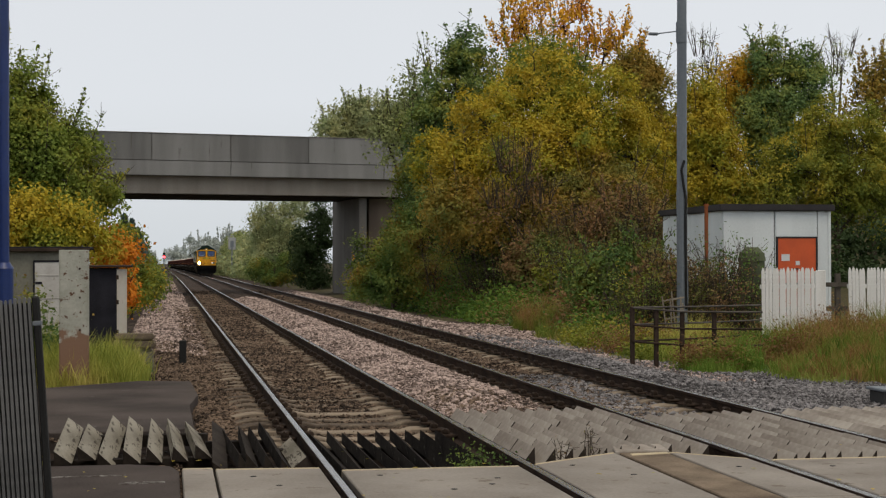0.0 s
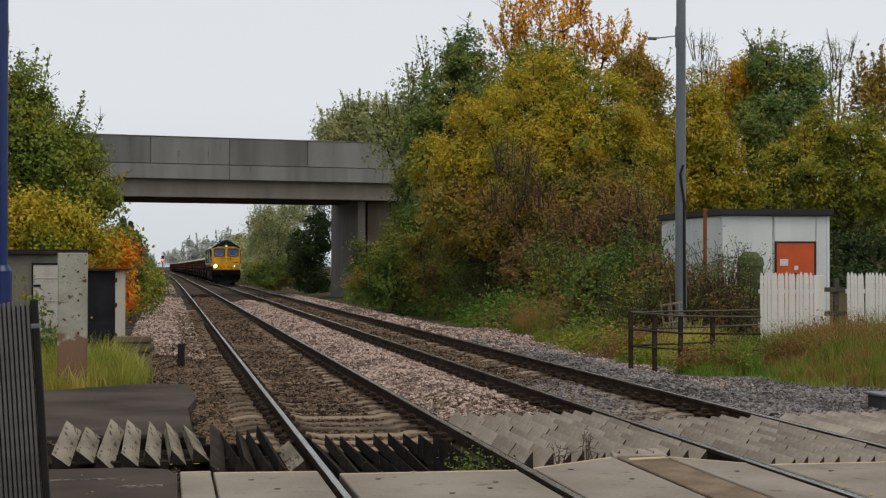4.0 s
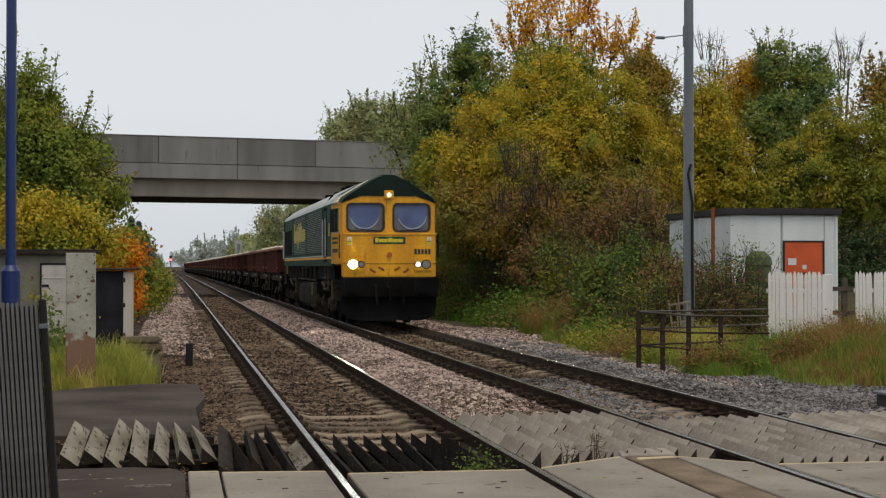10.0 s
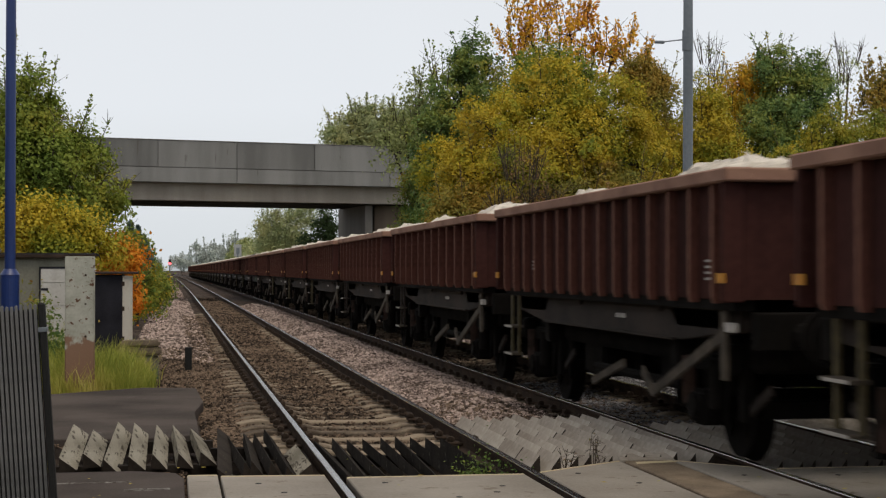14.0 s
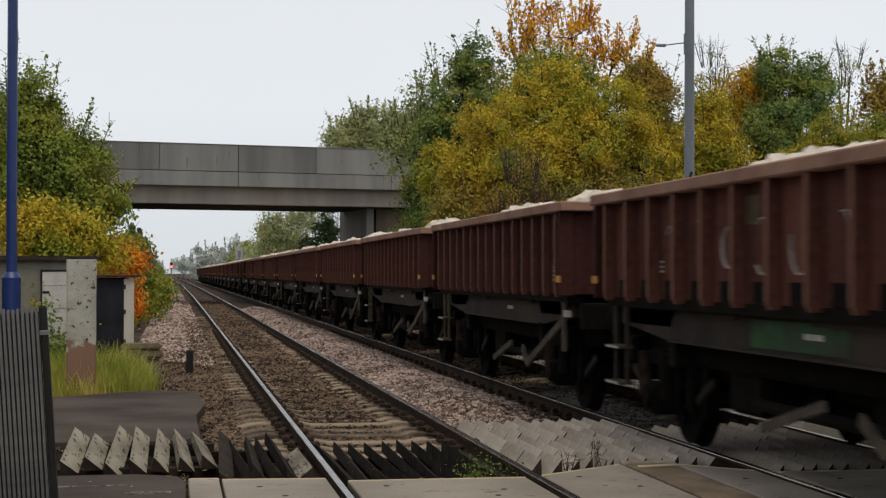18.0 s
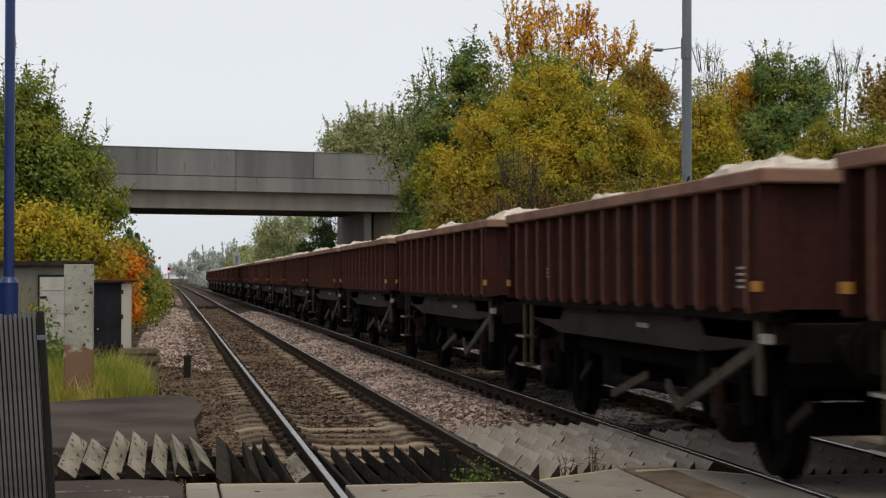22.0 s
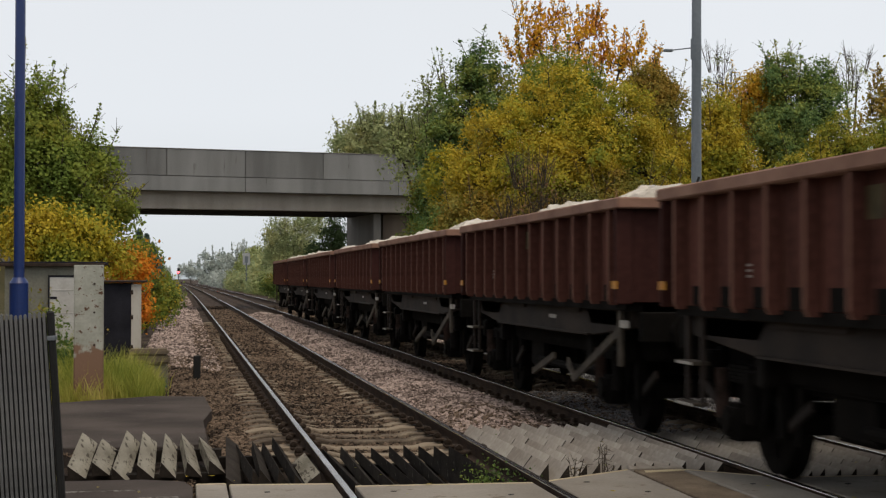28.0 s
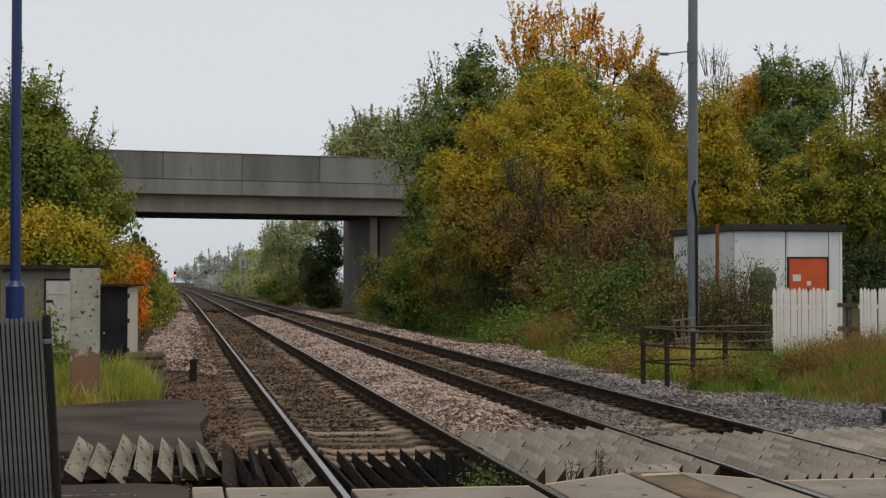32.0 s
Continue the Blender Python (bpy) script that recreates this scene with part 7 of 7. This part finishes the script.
            for out in (proud, -0.02):
                rows.append([own.verts.new((along(d) + s * out, at(d), z)) for d, z in ((d0, z0), (d1, z0), (d1, z1), (d0, z1))])
            own.faces.new(rows[0])
            for i in range(4):
                own.faces.new((rows[0][i], rows[0][(i + 1) % 4], rows[1][(i + 1) % 4], rows[1][i]))
            bmesh.ops.recalc_face_normals(own, faces=own.faces[:])
            return own

        win = part("side_window", pane(1.34, 0.42, 2.36, 2.95, 0.004), GLASS, ob, "dark cab side window")
        part("side_window", pane(1.66, 1.36, 2.36, 2.95, 0.004), GLASS, ob, "dark cab side window")
        part("window_bar", pane(0.90, 0.86, 2.37, 2.94, 0.008), SEAL, win)
        part("window_sill", pane(1.30, 0.42, 2.335, 2.36, 0.012), LOUVRE_EDGE, win)
        part("window_bar", pane(0.455, 0.42, 2.37, 2.94, 0.008), LOUVRE_EDGE, win)
        if s < 0:
            for z0, z1, d0 in ((2.06, 2.115, 1.20), (2.17, 2.225, 1.20), (1.84, 1.93, 1.15)):
                part("side_plate", pane(d0, 0.55, z0, z1, 0.005), LOCO_GREEN if z0 > 2 else SIGN_DARK, ob, "dark plate with plain bars")
    plate = part("nameplate", fore(-0.40, 0.40, 2.05, 2.225, -0.02, 0.014), LOCO_GREEN, ob, "dark green plate with a yellow mark")
    bm = bmesh.new()
    for k, (x, w) in enumerate(((-0.36, 0.08), (-0.265, 0.115), (-0.14, 0.09), (-0.04, 0.115), (0.085, 0.10), (0.195, 0.145))):
        bm = fore(x, x + w, 2.085 + 0.004 * (k % 2), 2.175 + (0.025 if k in (0, 3) else 0.0), 0.014, 0.018)
        part("plate_mark", bm, NOTICE_YELLOW, plate)
    for k in range(5):
        part("number_bar", fore(0.625 + k * 0.086, 0.69 + k * 0.086, 1.79, 1.92, 0.014, 0.018), SIGN_DARK, ob)
    top = part("top_lamp_housing", fore(-0.12, 0.12, 3.17, 3.39, -0.24, -0.08, 0.02), LOCO_YELLOW, ob)
    shared("top_lamp", mesh_of(rod((0, at(0.09), 3.275), (0, at(0.06), 3.275), 0.055, sides=20), "top_lamp", LAMP_DIM if f < 0 else LAMP_OFF), top, label="round roof headlight")
    bm = rod((0, at(0.0), 1.78), (0, at(-0.06), 1.78), 0.062, sides=16)
    part("jumper_socket", bm, RED_PAINT, ob, "faded red jumper socket")
    # buffer beam, plough, buffers
    part("buffer_beam", fore(-1.22, 1.22, 0.72, 1.22, -0.12, 0.02, 0.02), LOCO_BLACK, ob)
    bm = prism([(-1.20, 0.74), (-1.20, 0.46), (-1.13, 0.30), (-1.0, 0.19), (-0.80, 0.14), (0.80, 0.14), (1.0, 0.19), (1.13, 0.30), (1.20, 0.46), (1.20, 0.74)], *sorted((at(0.10), at(-0.05))))
    for v in bm.verts:
        v.co.y += (0.35 if f < 0 else -0.35) * max(0, abs(v.co.x) - 0.2) * 0.5
    part("plough", bm, LOCO_BLACK, ob, "black obstacle deflector")
    for s in (-1, 1):
        bm = rod((s * 0.87, at(-0.02), 1.03), (s * 0.87, at(-0.42), 1.03), 0.13, 0.11, sides=16)
        prism(rounded(s * 0.87 - 0.30, 0.84, s * 0.87 + 0.30, 1.22, 0.12), *sorted((at(-0.44), at(-0.50))), bm=bm)
        part("buffer", bm, LOCO_BLACK, ob)
        part("air_hose", rod((s * 0.35, at(-0.1), 1.05), (s * 0.33, at(-0.18), 0.55), 0.03), LOCO_BLACK, ob)
    bm = box(-0.07, min(at(-0.05), at(-0.3)), 0.95, 0.07, max(at(-0.05), at(-0.3)), 1.12, 0.02)
    rod((0, at(-0.3), 1.03), (0, at(-0.22), 0.62), 0.035, bm=bm)
    part("coupler", bm, SHADED_GRIME, ob)


def locomotive():
    ob = thing("locomotive", "green and yellow diesel locomotive with lit headlights", "locomotive")
    # main body between the cabs: 1.35 m to 19.37 m from the rear
    a, b = -19.37, -1.35
    for s in (-1, 1):
        part("body_side", box(*sorted((s * 1.32, s * 1.24))[:1], a, 1.6, sorted((s * 1.32, s * 1.24))[1], b, 3.10), LOCO_GREEN, ob, "dark green body side")
        x0, x1 = sorted((s * 1.328, s * 1.32))
        part("orange_stripe", box(x0, -19.36, 1.68, x1, -1.36, 1.74), LOCO_ORANGE, ob, "orange waist stripe")
        part("white_stripe", box(x0, -17.2, 1.748, x1, -1.6, 1.785), LOCO_WHITE, ob, "white waist stripe")
        part("skirt", box(*sorted((s * 1.30, s * 1.22))[:1], -19.3, 1.50, sorted((s * 1.30, s * 1.22))[1], -1.4, 1.598), LOCO_GREEN, ob, "green skirt edge")
        part("frame_rail", box(*sorted((s * 1.20, s * 1.08))[:1], -19.0, 1.12, sorted((s * 1.20, s * 1.08))[1], -1.6, 1.499), LOCO_BLACK, ob)
        for y in (-13.9, -12.4, -8.0, -6.9, -5.6):
            part("frame_bracket", box(*sorted((s * 1.28, s * 1.20))[:1], y - 0.05, 1.10, sorted((s * 1.28, s * 1.20))[1], y + 0.05, 1.499, 0.01), SOLEBAR, ob)
    for y0, y1 in ((-11.66, -6.46), (-17.12, -11.74), (a, -17.2), (-6.4, b)):
        bm = bmesh.new()
        rows = [[bm.verts.new((x, y, z)) for x, z in BODY_ROOF] for y in (y0 + 0.02, y1 - 0.02)]
        for i in range(len(ROOF) - 1):
            bm.faces.new((rows[0][i], rows[0][i + 1], rows[1][i + 1], rows[1][i]))
        for r in rows:
            bm.faces.new(r)
        bmesh.ops.recalc_face_normals(bm, faces=bm.faces[:])
        part("roof_panel", bm, LOCO_GREY, ob, "pale grey curved roof panel", smooth=False)
    part("roof_core", prism([(x * 0.985, z - 0.02) for x, z in BODY_ROOF], a, b), LOCO_BLACK, ob)
    for y in (-14.5, -13.2, -8.2):
        part("roof_fan", rod((0, y, 3.70), (0, y, 3.80), 0.45, sides=24), LOCO_BLACK, ob)
    part("exhaust", box(-0.3, -10.3, 3.7, 0.3, -9.4, 3.82, 0.02), LOCO_BLACK, ob)
    # louvred grilles
    slat = {}
    for s in (-1, 1):
        for y0, y1 in ((-11.62, -6.5), (-17.08, -11.8)):
            part("grille_back", box(*sorted((s * 1.326, s * 1.32))[:1], y0, 1.86, sorted((s * 1.326, s * 1.32))[1], y1, 3.03), LOCO_BLACK, ob)
            key = y1 - y0
            if key not in slat:
                slat[key] = mesh_of(prism([(0.0, 0.0), (-0.028, -0.010), (-0.028, 0.004), (0.0, 0.040)], y0 - (y0 + y1) / 2, y1 - (y0 + y1) / 2), "louvre", LOCO_GREEN)
                lip = mesh_of(box(-0.031, y0 - (y0 + y1) / 2, -0.006, -0.028, y1 - (y0 + y1) / 2, 0.005), "louvre_edge", LOUVRE_EDGE)
                slat[key] = (slat[key], lip)
            for k in range(22):
                m = Matrix.Translation((s * 1.326, (y0 + y1) / 2, 1.88 + k * 0.0525))
                if s > 0:
                    m = m @ pose(0, 0, 0, 0, 0, 180)
                shared("louvre_edge", slat[key][1], shared("louvre", slat[key][0], ob, m))
            part("grille_frame", box(*sorted((s * 1.366, s * 1.32))[:1], y1, 1.84, sorted((s * 1.366, s * 1.32))[1], y1 + 0.07, 3.05), LOCO_GREEN, ob)
    # the yellow mark across the rear grille: plain blocks
    shapes = [(0.25, 1.0), (0.25, 0.72), (0.22, 0.72), (0.3, 0.9), (0.0, 0.70), (0.25, 1.0), (0.3, 0.86), (0.25, 1.0), (0.28, 0.86), (0.25, 0.70), (0.25, 0.72), (0.28, 0.70)]
    for i, (lo, hi) in enumerate(shapes):
        y = -6.8 - i * 4.6 / 12
        part("letter_block", box(-1.3555, y - 0.30, 2.06 + lo * 0.80, -1.345, y, 2.06 + hi * 0.80), NOTICE_YELLOW, ob)
    # doors, recesses, dark panels by the cabs
    for y0, y1 in ((-18.14, -17.24), (-1.9, -1.42)):
        # Flat black plate put in for the shade of the door recess.
        part("door_recess", box(-1.327, y0, 1.62, -1.318, y1, 3.04), LOCO_BLACK, ob)
        part("cab_door", box(-1.331, y0 + 0.12, 1.7, -1.325, y1 - 0.1, 2.96, 0.002), LOCO_GREEN, ob, "dark green cab door")
        for y in (y0 + 0.05, y1 - 0.04):
            part("door_handrail", rod((-1.36, y, 1.75), (-1.36, y, 2.75), 0.016), LOCO_WHITE, ob)
        st = bmesh.new()
        for y in (y0 + 0.04, y1 - 0.02):
            box(-1.3, y - 0.02, 0.85, -1.26, y + 0.02, 1.55, bm=st)
        for z in (0.87, 1.18):
            box(-1.34, y0, z, -1.22, y1, z + 0.03, bm=st)
        part("cab_step", st, PALE_STEEL, ob, "pale steel cab steps")
    for y0, y1 in ((-3.55, -2.05), (-5.25, -3.62)):
        part("intake_panel", box(-1.33, y0, 1.86, -1.32, y1, 2.72), LOCO_BLACK, ob, "black intake grille")
    part("air_scoop", prism([(-1.34, 3.06), (-1.12, 3.40), (-1.0, 3.38), (-1.22, 3.04)], -17.4, -17.15), LOCO_BLACK, ob)
    part("air_scoop", prism([(-1.34, 3.06), (-1.12, 3.40), (-1.0, 3.38), (-1.22, 3.04)], -1.75, -1.5), LOCO_BLACK, ob)
    part("round_notice", box(-1.326, -18.85, 2.28, -1.32, -18.68, 2.62), NOTICE_YELLOW, ob, "yellow notice")
    part("small_notice", box(-1.326, -6.15, 2.45, -1.32, -6.0, 2.6), SIGN_WHITE, ob)
    cab(ob, -1)
    cab(ob, 1)
    # underframe, tank, bogies
    part("underframe", box(-1.05, -20.0, 1.12, 1.05, -0.7, 1.5), LOCO_BLACK, ob)
    part("fuel_tank", slab([(-8.3, 1.02), (-8.1, 0.85), (-8.1, 0.40), (-8.4, 0.26), (-12.2, 0.26), (-12.7, 0.5), (-12.7, 1.02)], -1.28, 1.28, bevel=0.13), TANK, ob, "dusty dark fuel tank")
    battery = part("battery_box", box(-1.3, -13.75, 0.3, 1.3, -12.85, 1.02, 0.03), surface("dusty beige battery box", (0.13, 0.115, 0.085), (0.055, 0.047, 0.035), rough=0.9, grain=14, patch=2.2, bump=0.2), ob, "dusty beige battery box")
    part("battery_door", box(-1.31, -13.68, 0.36, -1.30, -12.92, 0.66, 0.004), TANK, battery)
    for y in (-9.2, -10.6):
        hopper = part("sand_hopper", slab([(y, 1.44), (y - 0.62, 1.44), (y - 0.50, 1.14), (y - 0.12, 1.14)], -1.29, -1.0, bevel=0.02), TANK, ob)
        part("hopper_lid", slab([(y + 0.02, 1.44), (y - 0.64, 1.44), (y - 0.62, 1.47), (y, 1.47)], -1.30, -1.0, bevel=0.006), PALE_STEEL, hopper, "pale dusty lid")
    part("pipe_run", rod((-1.22, -14.0, 1.08), (-1.22, -6.5, 1.1), 0.03), SOLEBAR, ob)
    for c in (-16.6, -4.1):
        for s in (-1, 1):
            bm = slab([(c - 2.75, 0.95), (c - 2.6, 0.55), (c - 2.1, 0.42), (c - 1.5, 0.62), (c - 0.7, 0.62), (c - 0.4, 0.45), (c + 0.4, 0.45), (c + 0.7, 0.62), (c + 1.5, 0.62), (c + 2.1, 0.42), (c + 2.6, 0.55), (c + 2.75, 0.95), (c + 1.9, 1.08), (c - 1.9, 1.08)], s * 1.08 - 0.07, s * 1.08 + 0.07, bevel=0.015)
            part("bogie_frame", bm, BOGIE, ob, "dirty brown bogie frame")
            for k in (-1.9, 0, 1.9):
                bm = box(s * 1.17 - 0.1, c + k - 0.2, 0.35, s * 1.17 + 0.1, c + k + 0.2, 0.72, 0.04)
                rod((s * 1.26, c + k, 0.53), (s * 1.31, c + k, 0.53), 0.13, sides=14, bm=bm)
                part("axlebox", bm, BOGIE, ob)
                for q in (-0.33, 0.33):
                    part("coil_spring", rod((s * 1.17, c + k + q, 0.62), (s * 1.17, c + k + q, 1.0), 0.085, sides=12), SHADED_GRIME, ob)
            part("damper", rod((s * 1.22, c - 0.6, 0.85), (s * 1.22, c + 0.7, 1.05), 0.045), PALE_STEEL, ob)
            part("sandbox", box(s * 1.18 - 0.12, c - 2.95, 0.62, s * 1.18 + 0.12, c - 2.5, 1.15, 0.02), BOGIE, ob)
            part("sand_pipe", rod((s * 1.1, c + 2.7, 0.75), (s * 0.85, c + 2.65, 0.15), 0.03), PALE_STEEL, ob)
        part("bolster", box(-1.0, c - 0.5, 0.7, 1.0, c + 0.5, 1.15), SHADED_GRIME, ob)
        for k in (-1.9, 0, 1.9):
            shared("wheelset", LOCO_WHEELS, ob, Matrix.Translation((0, c + k, 0.53)))
    return ob


LOCO = locomotive()
MASTERS = [wagon("slim", HEAPS[0], "brown ribbed ballast wagon heaped with pale stone in two mounds"),
           wagon("broad", HEAPS[1], "brown ballast wagon with broad ribs and drain slots"),
           wagon("slim", HEAPS[1], "brown ribbed ballast wagon with one long heap of pale stone"),
           wagon("broad", HEAPS[2], "brown broad-ribbed ballast wagon with stone heaped at both ends"),
           wagon("broad", HEAPS[3], "brown broad-ribbed ballast wagon with a low load of stone"),
           wagon("slim", HEAPS[4], "brown ribbed ballast wagon with a tall heap of pale stone")]
ORDER = (5, 2, 0, 3, 1, 2, 2, 0, 1, 1, 2, 0, 3, 1, 0, 2, 0, 0, 3, 1, 2, 0, 0, 4, 1, 3, 1, 2, 4, 1, 3, 1, 4, 1, 2)
TRAIN, used = [], set()
for k in ORDER:
    TRAIN.append(copy_thing(MASTERS[k], pose(0, 0, 0)) if k in used else MASTERS[k])
    used.add(k)


# chalk scrawl and a green sprayed patch on one wagon
scrawled = TRAIN[9]
for i, (start, sweep, rx, rz) in enumerate(((40, 200, 0.16, 0.20), (100, 150, 0.10, 0.22), (0, 360, 0.15, 0.15), (50, 270, 0.15, 0.20), (200, 170, 0.17, 0.20), (70, 120, 0.12, 0.20))):
    y = -2.03 - i * 0.682
    for a in range(start, start + sweep, 30):
        p, q = [(-1.299, y + rx * math.cos(radians(c)), 1.68 + rz * math.sin(radians(c))) for c in (a, a + 30)]
        part("chalk_stroke", beam(p, q, 0.042, 0.004), MARK_WHITE, scrawled)
part("sprayed_patch", box(-1.216, -5.3, 0.97, -1.211, -3.6, 1.17), surface("sprayed green paint", (0.026, 0.095, 0.032), (0.030, 0.030, 0.024), rough=0.8, grain=8, patch=3.5, bump=0.0), scrawled, "patch of sprayed green paint")


def motions():
    """The train runs towards the camera and past it; each vehicle is keyed along the line."""
    times = [float(t) for t in range(0, 33)]

    def at(y):
        return pose(TRACK_2 + bend(y), y, 0.03)

    turning = [32.0 * i / 1032 for i in range(1033)]   # the wheels roll less than a right angle from row to row

    def roll(vehicle, radius):
        first = train_rear(0.0)
        rows = [(t, Matrix.Rotation((first - train_rear(t)) / radius, 4, "X")) for t in turning]
        for ob in vehicle.children:
            if ob.name.startswith("wheelset"):
                place = ob.matrix_basis.copy()
                walk(ob, [(t, place @ m) for t, m in rows])

    for vehicle in [LOCO] + TRAIN:
        roll(vehicle, 0.53 if vehicle is LOCO else 0.42)
    walk(LOCO, [(t, at(train_rear(t) + 0.10)) for t in times])
    for k, w in enumerate(TRAIN):
        walk(w, [(t, at(train_rear(t) - 0.2 + PITCH * (k + 1))) for t in times])


motions()
